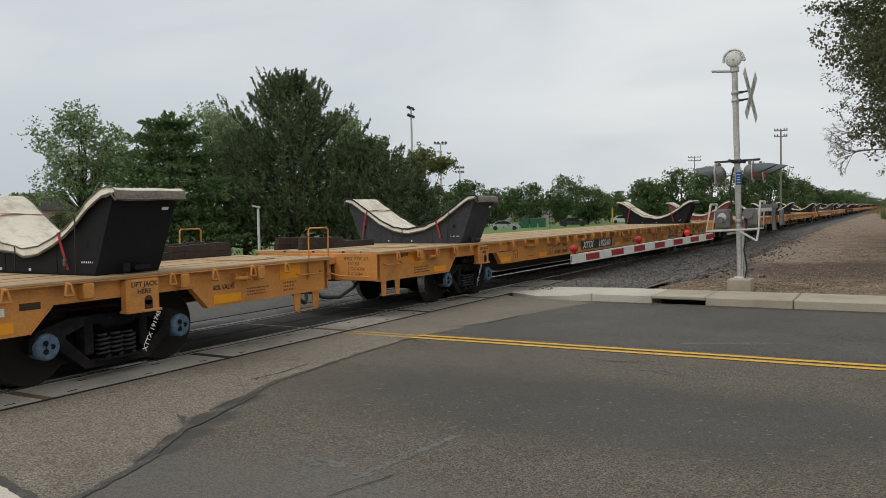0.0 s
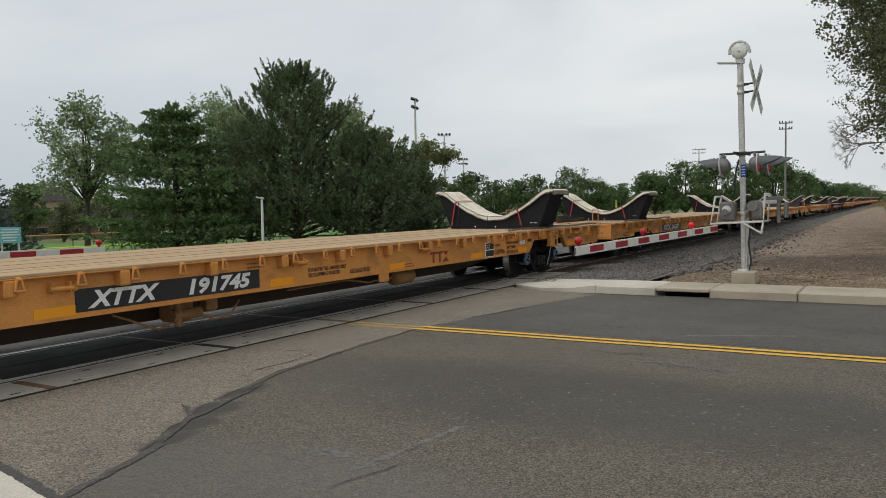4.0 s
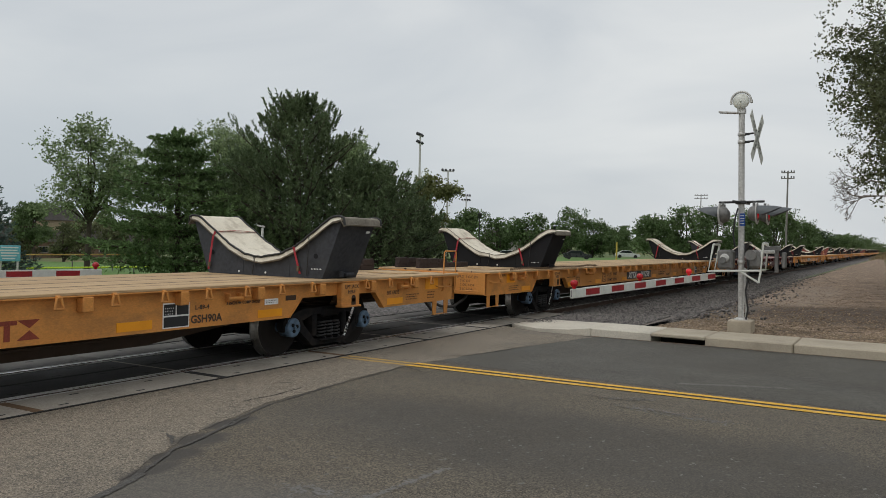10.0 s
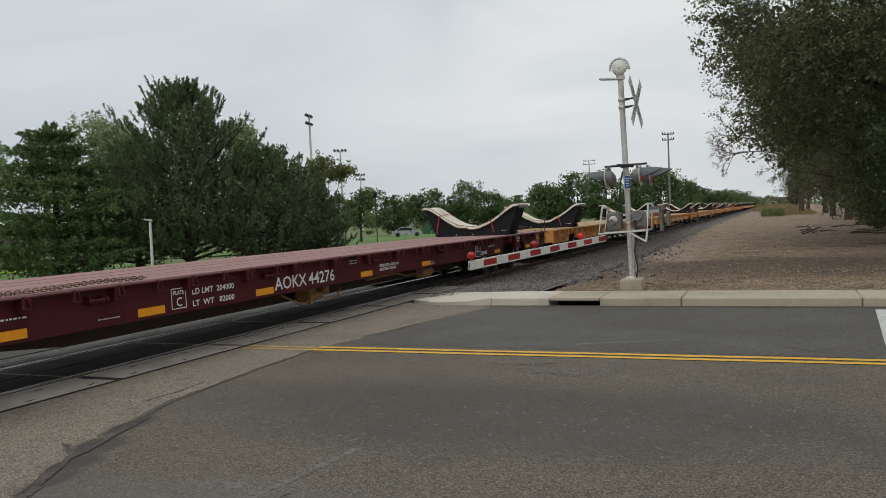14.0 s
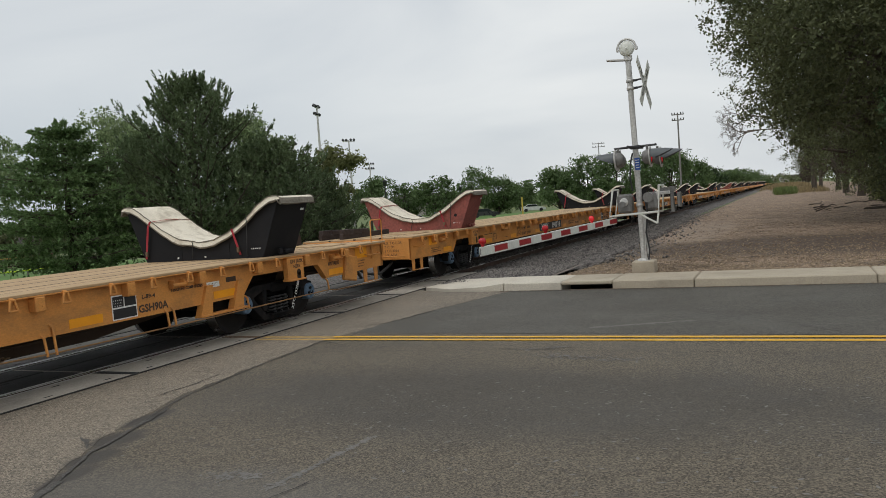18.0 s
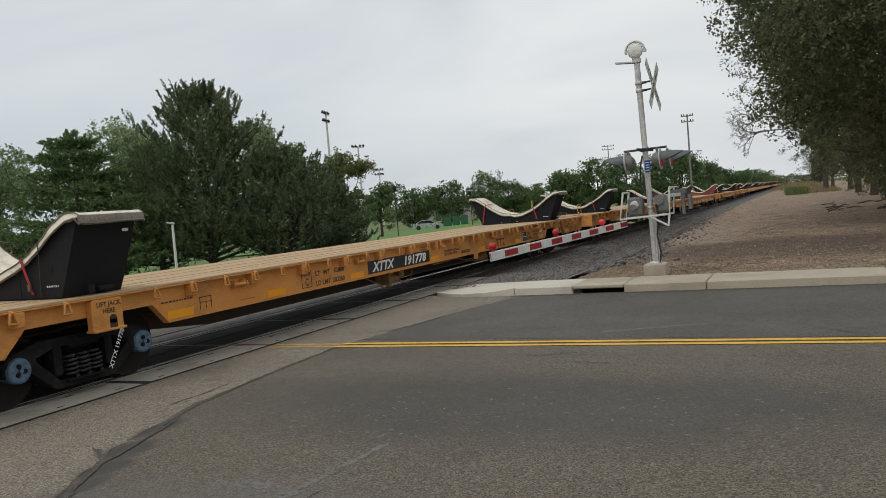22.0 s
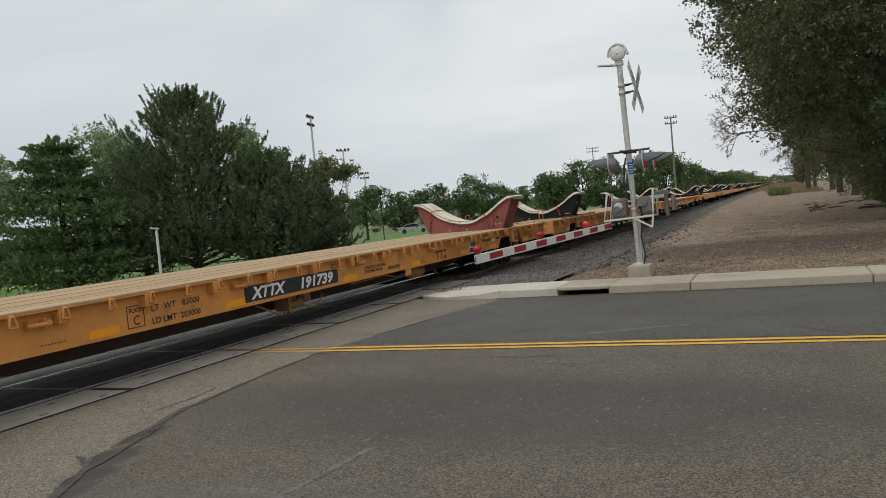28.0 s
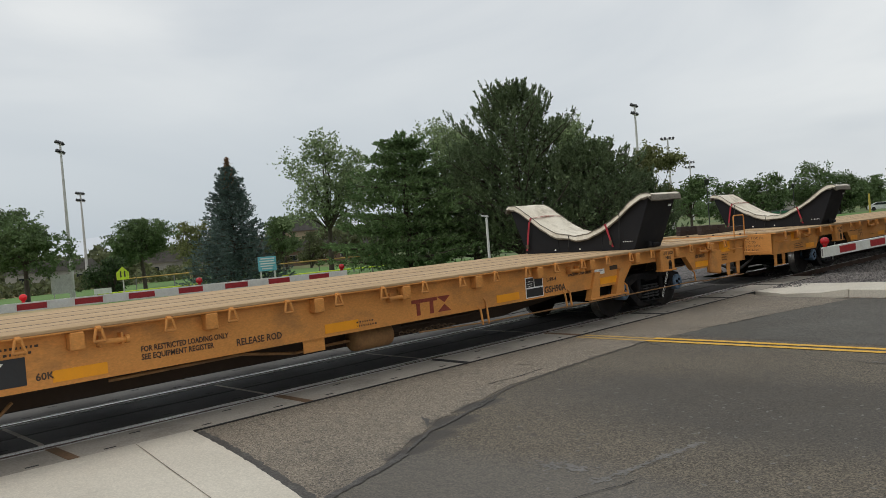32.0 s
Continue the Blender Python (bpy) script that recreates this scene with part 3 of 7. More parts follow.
cuts = [-3.02, -1.56, 1.32] + [1.32 + 3.0 * i for i in range(1, 22)]
for a, b in zip(cuts, cuts[1:]):
    kerb_piece("kerb", a, b, M_KERB, "tan concrete kerb and pavement slab")
kerb_piece("kerb", -5.15, -3.98, M_CONC, "pale concrete kerb slab beside the storm drain")
drain = empty("storm_drain", pose(-3.5, 14.7, 0), "concrete kerb inlet with a dark slot", "storm drain")
part("cover_slab", Shape().box((0, 0.63, 0.122), (0.955, 1.24, 0.066), 0, 0.015), M_KERB, drain)
part("inlet_box", Shape().box((0, 0.95, -0.06), (0.95, 0.5, 0.28)), M_CRACK, drain, "dark inside of the drain")
part("throat", Shape().box((0, 0.03, -0.06), (0.95, 0.1, 0.1), 0, 0.02), M_KERB, drain)
# ramp where the kerb runs down to the track
s = Shape()
top = [(-5.15, 14.72, 0.15), (-5.15, 15.95, 0.15), (-7.1, 16.9, 0.03), (-7.2, 15.55, 0.02), (-6.4, 15.0, 0.03), (-5.6, 14.72, 0.09)]
s.add(top, [tuple(range(6))])
s.add(top + [(x, y, -0.1) for x, y, z in top], [(i, (i + 1) % 6, (i + 1) % 6 + 6, i + 6) for i in range(6)])
tagged(part("kerb_ramp", s, M_CONC), "pale concrete kerb running down to the track", "kerb", kind="structure")
strip("gutter", [(x, 14.56) for x in steps(-5.3, 60, 1.0)], 0.07, 0.0062, M_TAR, "dark line of dirt in the gutter along the kerb", "gutter", 3, 0.5)

# ballast, dirt, lawns
def bed_height(x, y):
    d = abs(x - TRACK)
    return -0.14 - max(0, d - 1.5) * 0.22 + 0.015 * noise.noise((x * 3, y * 3, 1))


rolling("ballast_north", steps(-12.3, -5.6, 0.35), steps(18.6, 90, 0.6) + steps(95, 900, 25), bed_height, M_BALLAST, "grey crushed-stone ballast bed", "ballast")
rolling("ballast_south", steps(-12.3, -5.6, 0.6), steps(-300, -6, 6), bed_height, M_BALLAST, "grey crushed-stone ballast bed", "ballast")


def dirt_height(x, y):
    k = min(1, max(0, (x + 6.6) / 2.6))
    return -0.5 + k * 0.62 + 0.04 * noise.noise((x * 0.6, y * 0.6, 2)) + 0.02 * noise.noise((x * 2.2, y * 2.2, 5)) - 0.002 * max(0, y - 40) * 0


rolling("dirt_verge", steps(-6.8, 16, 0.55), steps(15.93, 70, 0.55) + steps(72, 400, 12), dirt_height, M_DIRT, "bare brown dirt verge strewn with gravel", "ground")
rolling("dirt_wedge", steps(-7.1, -4.6, 0.5), steps(15.9, 19.2, 0.5), lambda x, y: 0.02 + (x + 7.1) * 0.03, M_DIRT, "gravelly dirt between kerb and track", "ground")


def lawn(name, x0, x1, y0, y1, m, label, up=0.09):
    rolling(name, steps(x0, x1, 6), steps(y0, y1, 6), lambda x, y: fall(x, y) + up + (0.12 * noise.noise((x * 0.05, y * 0.05, 0)) if x < -22 else 0), m, label, "lawn")


lawn("lawn_park", -95, -22, 14.5, 48, M_LAWN, "bright green mown park lawn")
lawn("lawn_field", -64, -16, 60, 150, M_LAWN, "green playing field lawn")
lawn("dry_patch", -78, -38, 7.0, 16.5, M_DRY, "patch of dry yellow grass by the street")
lawn("dry_field", -135, -97, 16, 60, M_DRY, "strip of dry yellow grass")

# crossing panels, rails, ties
cross = empty("crossing", pose(0, 0, 0), "level crossing of concrete panels between the rails", "level crossing", kind="structure")
part("flangeway", Shape().box((TRACK, 6.5, -0.06), (3.06, 25.0, 0.05)), M_RUBBER, cross, "black rubber bed between the panels")
part("edge_gap", Shape().box((TRACK + 1.53, 7.0, 0.005), (0.04, 24.0, 0.014)).box((TRACK - 1.53, 7.0, 0.005), (0.04, 24.0, 0.014)), M_CRACK, cross, "dark joint between panels and asphalt")
bounds = [2.36 + 2.44 * i for i in range(-4, 7)] + [18.9]
pan = {}


def panel_mesh(w, l, dark):
    key = (round(w, 2), round(l, 2), dark)
    if key not in pan:
        s = Shape().box((0, 0, -0.04), (w, l - 0.03, 0.09), 0, 0.012)
        for k, q in ((-0.36, 0.3), (-0.2, -0.28), (0.03, 0.3), (0.21, -0.3), (0.37, 0.29)):
            s.box((q * w, k * l, 0.0055), (0.03, 0.11, 0.002), 1)
        pan[key] = s.mesh("panel", [(M_PANEL, M_PANEL_SHADED, M_PANEL_MID)[dark], M_CRACK])
    return pan[key]


for a, b in zip(bounds, bounds[1:]):
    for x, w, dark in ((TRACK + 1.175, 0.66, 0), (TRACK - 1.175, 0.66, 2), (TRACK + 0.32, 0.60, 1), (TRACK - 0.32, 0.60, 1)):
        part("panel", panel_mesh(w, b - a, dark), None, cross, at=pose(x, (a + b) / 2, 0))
for k, y in enumerate(bounds[4:-1]):
    m = M_RUST_EDGE if k in (0, 1, 3) else M_CRACK
    part("joint_plate", Shape().box((TRACK + 1.175, y, 0.0), (0.66, 0.11 if m is M_CRACK else 0.10, 0.018)), m, cross, "rusty steel joint" if m is M_RUST_EDGE else "dark joint")
    part("joint_plate", Shape().box((TRACK, y, -0.002), (1.2, 0.06, 0.012)), M_PANEL, cross, "pale joint")


def rail_profile():
    h = [(0.068, -0.172), (0.068, -0.158), (0.012, -0.14), (0.010, -0.05), (0.036, -0.035), (0.036, -0.006), (0.028, 0.004)]
    return h + [(-x, z) for x, z in reversed(h)]


for sgn in (-1, 1):
    rail = empty("rail", pose(TRACK + sgn * GAUGE, 0, 0.004), "steel rail with a worn bright head", "rail", "rails of the track", "structure")
    part("rail_web", Shape().prism(rail_profile(), 1, -300, 1500), M_RAIL, rail, "rust-brown side of the rail")
    part("running_surface", Shape().box((0, 600, 0.0055), (0.05, 1800, 0.004)), M_RAIL_TOP, rail, "polished running surface")
for sgn in (-1, 1):
    for off in (-0.085, 0.09):
        part("panel_angle", Shape().box((TRACK + sgn * GAUGE + off, 6.4, 0.0035), (0.016, 24.4, 0.014), 0, 0.003), M_GALV, cross, "worn steel angle along the panel edge")
tie_mesh = Shape().box((0, 0, 0), (2.6, 0.22, 0.18), 0, 0.015).mesh("tie", M_TIE)
ties = empty("ties", pose(0, 0, 0), "dark creosoted wooden ties in the ballast", "railway tie", kind="structure")
for i in range(90):
    part("tie", tie_mesh, None, ties, at=pose(TRACK, 19.4 + 0.56 * i, -0.235, 0, 0, random.uniform(-1, 1)))


def rocks(name, n, where, size, m, label, category, seed):
    """Loose stones, joined, each a lumpy eight-sided block."""
    rng = np.random.default_rng(seed)
    base = np.array([(1, 0, 0), (-1, 0, 0), (0, 1, 0), (0, -1, 0), (0, 0, 1), (0, 0, -1)], float)
    tri = np.array([(0, 2, 4), (2, 1, 4), (1, 3, 4), (3, 0, 4), (2, 0, 5), (1, 2, 5), (3, 1, 5), (0, 3, 5)])
    pos = np.array([where(rng) for _ in range(n)])
    sz = rng.uniform(size[0], size[1], (n, 1, 1)) * rng.uniform(0.6, 1.3, (n, 6, 1))
    ang = rng.uniform(0, 6.28, n)
    v = base[None] * sz * np.array([1, 1, 0.7]) + rng.normal(0, 0.12, (n, 6, 3)) * sz
    c, s_ = np.cos(ang)[:, None], np.sin(ang)[:, None]
    v = np.stack([v[..., 0] * c - v[..., 1] * s_, v[..., 0] * s_ + v[..., 1] * c, v[..., 2]], -1) + pos[:, None, :]
    f = (tri[None] + 6 * np.arange(n)[:, None, None]).reshape(-1, 3)
    return tagged(part(name, fast_mesh(name, v.reshape(-1, 3), f, m), None), label, category, kind="stuff")


def fast_mesh(name, v, f, m):
    me = bpy.data.meshes.new(name)
    k = f.shape[1]
    me.vertices.add(len(v))
    me.vertices.foreach_set("co", np.ascontiguousarray(v, np.float32).ravel())
    me.loops.add(f.size)
    me.loops.foreach_set("vertex_index", np.ascontiguousarray(f, np.int32).ravel())
    me.polygons.add(len(f))
    me.polygons.foreach_set("loop_start", np.arange(0, f.size, k, dtype=np.int32))
    me.update(calc_edges=True)
    me.materials.append(m)
    return me


def at_ballast(rng):
    y = 18.7 + rng.exponential(9) + rng.uniform(0, 3)
    x = TRACK + (rng.uniform(-3.2, 3.0) if rng.random() < 0.6 else rng.uniform(1.9, 3.4))
    return x, y, max(bed_height(x, y), dirt_height(x, y) if x > -6.8 else -9) + 0.01


def at_dirt(rng):
    x, y = rng.uniform(-6.3, 9), 15.98 + (rng.exponential(1.9) if rng.random() < 0.7 else rng.exponential(9))
    return x, y, dirt_height(x, y) + 0.005


rocks("ballast_stones", 40000, at_ballast, (0.026, 0.06), M_STONE, "loose grey ballast stones", "ballast", 11)
def at_wedge(rng):
    x, y = rng.uniform(-7.05, -4.7), rng.uniform(15.95, 19.1)
    return x, y, 0.025 + (x + 7.1) * 0.03


def at_shoulder(rng):
    """The slope between the track and the verge, stones thinning out into the dirt."""
    y = 18.4 + rng.exponential(8)
    x = -7.3 + abs(rng.normal(0, 1.25))
    return x, y, max(bed_height(x, y), dirt_height(x, y) if x > -6.8 else -9) + rng.uniform(0.0, 0.05)


rocks("shoulder_stones", 26000, at_shoulder, (0.024, 0.06), M_STONE, "coarse grey ballast stones on the shoulder", "ballast", 15)
rocks("wedge_stones", 5000, at_wedge, (0.015, 0.045), M_STONE, "loose stones between kerb and track", "gravel", 13)
def at_gutter(rng):
    x = rng.uniform(-5.2, 14)
    return x, 14.69 - abs(rng.normal(0, 0.05)), 0.006


rocks("gutter_grit", 2600, at_gutter, (0.004, 0.014), M_CLOD, "grit and leaf litter in the gutter", "grit", 16)
def at_clods(rng):
    x, y = rng.uniform(-5.6, 8), 17.0 + rng.exponential(14)
    return x, y, dirt_height(x, y)


rocks("clods", 6000, at_clods, (0.01, 0.03), M_CLOD, "clods of brown earth and bits of bark", "gravel", 14)
rocks("gravel", 26000, at_dirt, (0.008, 0.03), M_PEBBLE, "loose tan gravel on the dirt", "gravel", 12)


# ---- trees ----
def leaf_cloud(name, pos, length, width, m, rng, droop=0.0, lift=None):
    """Small diamond leaves at the points, turned at random (or along the given ways)."""
    n = len(pos)
    d = rng.normal(0, 1, (n, 3)) if lift is None else lift + rng.normal(0, 0.45, (n, 3))
    d[:, 2] -= droop
    d /= np.linalg.norm(d, axis=1, keepdims=True) + 1e-9
    e = np.cross(d, rng.normal(0, 1, (n, 3)))
    e /= np.linalg.norm(e, axis=1, keepdims=True) + 1e-9
    ln = (length * rng.uniform(0.6, 1.35, n))[:, None]
    wd = (width * rng.uniform(0.6, 1.35, n))[:, None]
    v = np.stack([pos, pos + d * ln * 0.5 + e * wd * 0.5, pos + d * ln, pos + d * ln * 0.5 - e * wd * 0.5], 1).reshape(-1, 3)
    return fast_mesh(name, v, np.arange(4 * n).reshape(n, 4), m)


def limbs(shape, base, tips, r0, rng):
    """Boughs from a point on the trunk to the tips, bent a little, each with side twigs."""
    for p in tips:
        a, b = Vector(base), Vector(p)
        mid = a.lerp(b, 0.5) + Vector((rng.normal(0, 0.25), rng.normal(0, 0.25), (b - a).length * 0.08))
        shape.rod(a, mid, r0, r0 * 0.65, 6).rod(mid, b, r0 * 0.65, r0 * 0.2, 6)
        for _ in range(2):
            q = mid.lerp(b, rng.uniform(0.1, 0.8))
            shape.rod(q, q + Vector(tuple(rng.normal(0, 1, 3))) * min(0.9, (b - a).length * 0.12), r0 * 0.25, r0 * 0.08, 5)


def broadleaf(x, y, base, top, radius, seed, m, label, leaves=16000, leaf=0.16, bare=0.28, lobes=13, trunk=0.2, gap=0.55, squash=1.0, clump=0.42, per=42, category="tree", group="", lean=(0.0, 0.0), core_fill=1.6):
    """A tapered trunk, boughs, and a crown of leaf clumps gathered in uneven lobes."""
    rng = np.random.default_rng(seed)
    tree = empty("tree", pose(x, y, base), label, category, group)
    h = top - base
    c0 = h * (bare + (1 - bare) * 0.5)
    cen = []
    for k in range(lobes):
        a, u = rng.uniform(0, 6.28), rng.uniform(-0.85, 0.9)
        w = math.sqrt(max(0.05, 1 - u * u)) * rng.uniform(0.35, 0.78)
        cen.append((lean[0] + math.cos(a) * w * radius, lean[1] + math.sin(a) * w * radius * squash, c0 + u * h * (1 - bare) * 0.40, rng.uniform(0.26, 0.46) * radius))
    cen.append((lean[0], lean[1], h - 0.36 * radius, 0.34 * radius))
    s = Shape()
    bend = Vector((rng.normal(0, 0.15), rng.normal(0, 0.15), h * bare * 1.3))
    s.rod((0, 0, -0.3), bend, trunk, trunk * 0.7, 9).rod(bend, (0, 0, h * 0.75), trunk * 0.7, trunk * 0.2, 8)
    limbs(s, bend, [c[:3] for c in cen], trunk * 0.4, rng)
    part("trunk", s, M_BARK, tree)
    n = max(1, leaves // per)
    pick = rng.integers(0, len(cen), n)
    cc = np.array(cen)
    dirs = rng.normal(0, 1, (n, 3))
    dirs /= np.linalg.norm(dirs, axis=1, keepdims=True)
    rad = cc[pick, 3:4] * rng.uniform(gap, 1.12, (n, 1))
    cl = cc[pick, :3] + dirs * rad * np.array([1.1, 1.1, 0.85])
    spray = dirs + rng.normal(0, 0.7, (n, 3)) + np.array([0, 0, -0.25])
    spray /= np.linalg.norm(spray, axis=1, keepdims=True)
    along = rng.uniform(-1.0, 1.0, (n, per, 1)) * clump * 1.25 * rng.uniform(0.5, 1.4, (n, 1, 1))
    blur = clump * rng.uniform(0.22, 0.42, (n, 1, 1)) * (1.2 - 0.55 * np.abs(along) / (clump * 1.75))
    pos = (cl[:, None, :] + spray[:, None, :] * along + rng.normal(0, 1, (n, per, 3)) * blur * np.array([1, 1, 0.6])).reshape(-1, 3)
    pos[:, 2] = np.clip(pos[:, 2], h * 0.05, h)
    # large shaded leaves inside the lobes
    k = int(n * core_fill)
    which = rng.integers(0, len(cen), k)
    core = cc[which, :3] + np.clip(rng.normal(0, 0.3, (k, 3)), -0.55, 0.55) * cc[which, 3:4]
    part("inner_leaves", leaf_cloud("inner_leaves", core, leaf * 2.0, leaf * 1.5, m, rng, 0.2), None, tree)
    part("crown", leaf_cloud("crown", pos, leaf, leaf * 0.62, m, rng, 0.2), None, tree)
    return tree


def pine(x, y, base, top, radius, seed, m, label, boughs=60, shoots=22, needles=34, rise=0.45, low=0.05, power=0.62, up=1.0, fan=0.28, tiers=0, length=0.17, width=0.042, shoot=0.55, leaders=3, tip_mat=None):
    """A pine: boughs that curve up, set with brush-like shoots; tiers gathers the boughs in layers."""
    rng = np.random.default_rng(seed)
    tree = empty("pine_tree", pose(x, y, base), label, "pine tree")
    h = top - base
    s = Shape().rod((0, 0, -0.3), (0, 0, h * 0.5), h * 0.024, h * 0.016, 9).rod((0, 0, h * 0.5), (0, 0, h * 0.93), h * 0.016, 0.03, 8)
    tips, ways, sizes = [], [], []
    for i in range(boughs):
        k = (i + rng.uniform(0, 1)) / boughs
        if tiers:
            k = (math.floor(k * tiers) + 0.5 + rng.normal(0, 0.09)) / tiers
        k = min(0.985, max(0.0, k))
        z = h * (low + (0.95 - low) * k)
        r = radius * (1 - k) ** power * rng.uniform(0.62, 1.08) + 0.15
        ang = i * 2.39996 + rng.uniform(-0.4, 0.4)
        out = np.array([math.cos(ang), math.sin(ang), 0.0])
        side = np.array([-math.sin(ang), math.cos(ang), 0.0])
        lift = rise * rng.uniform(0.6, 1.3)

        def along(f):
            return out * r * f + np.array([0, 0, z + r * lift * (0.25 * f + 0.75 * f * f)])

        for f0, f1 in ((0, 0.4), (0.4, 0.75), (0.75, 1.0)):
            s.rod(tuple(along(f0)), tuple(along(f1)), max(0.014, 0.02 * r * (1.1 - f0)), max(0.008, 0.02 * r * (1.1 - f1)), 5, caps=False)
        n = max(6, int(shoots * (0.3 + 0.7 * r / radius)))
        for j in range(n):
            f = 0.3 + 0.7 * (j + rng.uniform(0, 1)) / n
            off = rng.normal(0, 1) * fan * r * (1.15 - f * 0.75)
            p = along(f) + side * off + np.array([0, 0, rng.normal(0, 0.05) + 0.12 * up * abs(off)])
            if abs(off) > 0.25 and j % 2 == 0:
                s.rod(tuple(along(max(0.15, f - 0.15))), tuple(p), 0.014, 0.006, 4, caps=False)
            d = out * (0.55 if up > 0.6 else 0.95) + side * 0.4 * np.sign(off) * min(1, abs(off)) + np.array([0, 0, up]) + rng.normal(0, 0.22, 3)
            tips.append(p)
            ways.append(d / np.linalg.norm(d))
            sizes.append(shoot * rng.uniform(0.55, 1.25) * (0.75 + 0.25 * r / radius))
    for j in range(leaders * 9):
        a, q = rng.uniform(0, 6.28), rng.uniform(0, 1)
        off = 0.12 + 0.6 * (1 - q) * rng.uniform(0.3, 1.0)
        tips.append(np.array([math.cos(a) * off, math.sin(a) * off, h * (0.86 + 0.1 * q)]))
        d = np.array([math.cos(a) * 0.2, math.sin(a) * 0.2, 1.0])
        ways.append(d / np.linalg.norm(d))
        sizes.append(shoot * 0.75)
    part("trunk", s, M_BARK, tree)
    p, d, l = np.repeat(np.array(tips), needles, 0), np.repeat(np.array(ways), needles, 0), np.repeat(np.array(sizes), needles)[:, None]
    u = rng.uniform(0, 1, (len(p), 1))
    spin = np.cross(d, rng.normal(0, 1, d.shape))
    spin /= np.linalg.norm(spin, axis=1, keepdims=True) + 1e-9
    part("needles", leaf_cloud("needles", p + d * l * u, length, width, m, rng, 0, d * 1.35 + spin * (1.0 - 0.55 * u)), None, tree)
    inner = np.repeat(np.array(tips)[:len(tips) - leaders * 9], 5, 0) * np.append(np.full(2, 0.82), 1.0)
    inner = inner + rng.normal(0, 0.14, inner.shape) - np.array([0, 0, 0.15])
    part("inner_needles", leaf_cloud("inner_needles", inner, length * 1.8, width * 1.7, m, rng, 0.3), None, tree)
    if tip_mat:
        q = np.array([(rng.normal(0, 0.2) * (1.05 - k), rng.normal(0, 0.2) * (1.05 - k), h * (0.79 + 0.235 * k)) for k in rng.uniform(0, 1, 900)])
        tagged(part("dry_tip", leaf_cloud("dry_tip", q, 0.16, 0.04, tip_mat, rng, 0, np.tile([0, 0, 0.5], (900, 1))), None, tree, "dry brown tip"), kind="stuff")
    return tree


L_PINE = foliage("pine_needles", (0.105, 0.152, 0.075), (0.15, 0.192, 0.088), 0.28)
L_PINE_B = foliage("pine_needles_bright", (0.165, 0.245, 0.095), (0.105, 0.17, 0.07), 0.3)
L_SPRUCE = foliage("blue_spruce_needles", (0.135, 0.185, 0.165), (0.075, 0.115, 0.10), 0.2)
L_SPRUCE_TIP = foliage("dry_needles", (0.27, 0.16, 0.09), (0.17, 0.10, 0.055), 0.2)
L_COTTON = foliage("cottonwood_leaves", (0.25, 0.31, 0.16), (0.18, 0.245, 0.115), 0.5)
L_DARK = foliage("elm_leaves", (0.094, 0.11, 0.05), (0.13, 0.138, 0.064), 0.27)
L_MID = foliage("tree_leaves", (0.10, 0.155, 0.062), (0.135, 0.19, 0.078), 0.42)
L_OLIVE = foliage("olive_leaves", (0.20, 0.215, 0.085), (0.145, 0.16, 0.065), 0.45)
L_SHRUB = foliage("shrub_leaves", (0.05, 0.085, 0.03), (0.035, 0.06, 0.022), 0.3)


def polar(az, d):
    return d * math.sin(radians(az)), d * math.cos(radians(az))


def ground_at(x, y):
    return fall(x, y) - 0.02


def plant(fun, az, d, top, *args, **kw):
    x, y = polar(az, d)
    return fun(x, y, ground_at(x, y), top, *args, **kw)


# conifers in the park
plant(pine, -40.3, 40, 8.7, 5.0, 101, L_PINE, "large dark green pine with upswept candle-like shoots", boughs=104, shoots=25, needles=44, rise=0.5, power=0.62, up=1.7, fan=0.3, shoot=0.7, leaders=4, length=0.14, width=0.048)
plant(pine, -48.4, 39, 6.7, 4.0, 102, L_PINE_B, "dense bright green pine with layered boughs", boughs=104, shoots=30, needles=30, rise=0.1, power=0.5, up=0.28, tiers=9, fan=0.42, shoot=0.34, leaders=4, length=0.14, width=0.05)
plant(pine, -35.0, 39, 5.3, 3.7, 103, L_PINE, "lower dark pine beside the large one", boughs=76, shoots=22, needles=36, rise=0.32, power=0.5, up=1.2, fan=0.34, shoot=0.55, leaders=4, length=0.14, width=0.048)
plant(pine, -31.9, 41, 3.7, 2.2, 105, L_PINE, "small dark pine at the end of the row", boughs=54, shoots=17, needles=30, rise=0.3, power=0.5, up=1.0, fan=0.34, shoot=0.45, length=0.14, width=0.048)
plant(pine, -43.6, 43, 6.3, 3.8, 106, L_PINE, "dark pine between the taller ones", boughs=66, shoots=20, needles=28, rise=0.3, power=0.5, up=1.0, fan=0.34, shoot=0.5)
plant(pine, -60.6, 42, 6.0, 2.7, 104, L_SPRUCE, "blue spruce with a dry brown tip", boughs=150, shoots=17, needles=24, rise=0.03, low=0.02, power=0.95, up=0.45, fan=0.22, shoot=0.36, length=0.12, width=0.042, leaders=0, tip_mat=L_SPRUCE_TIP)
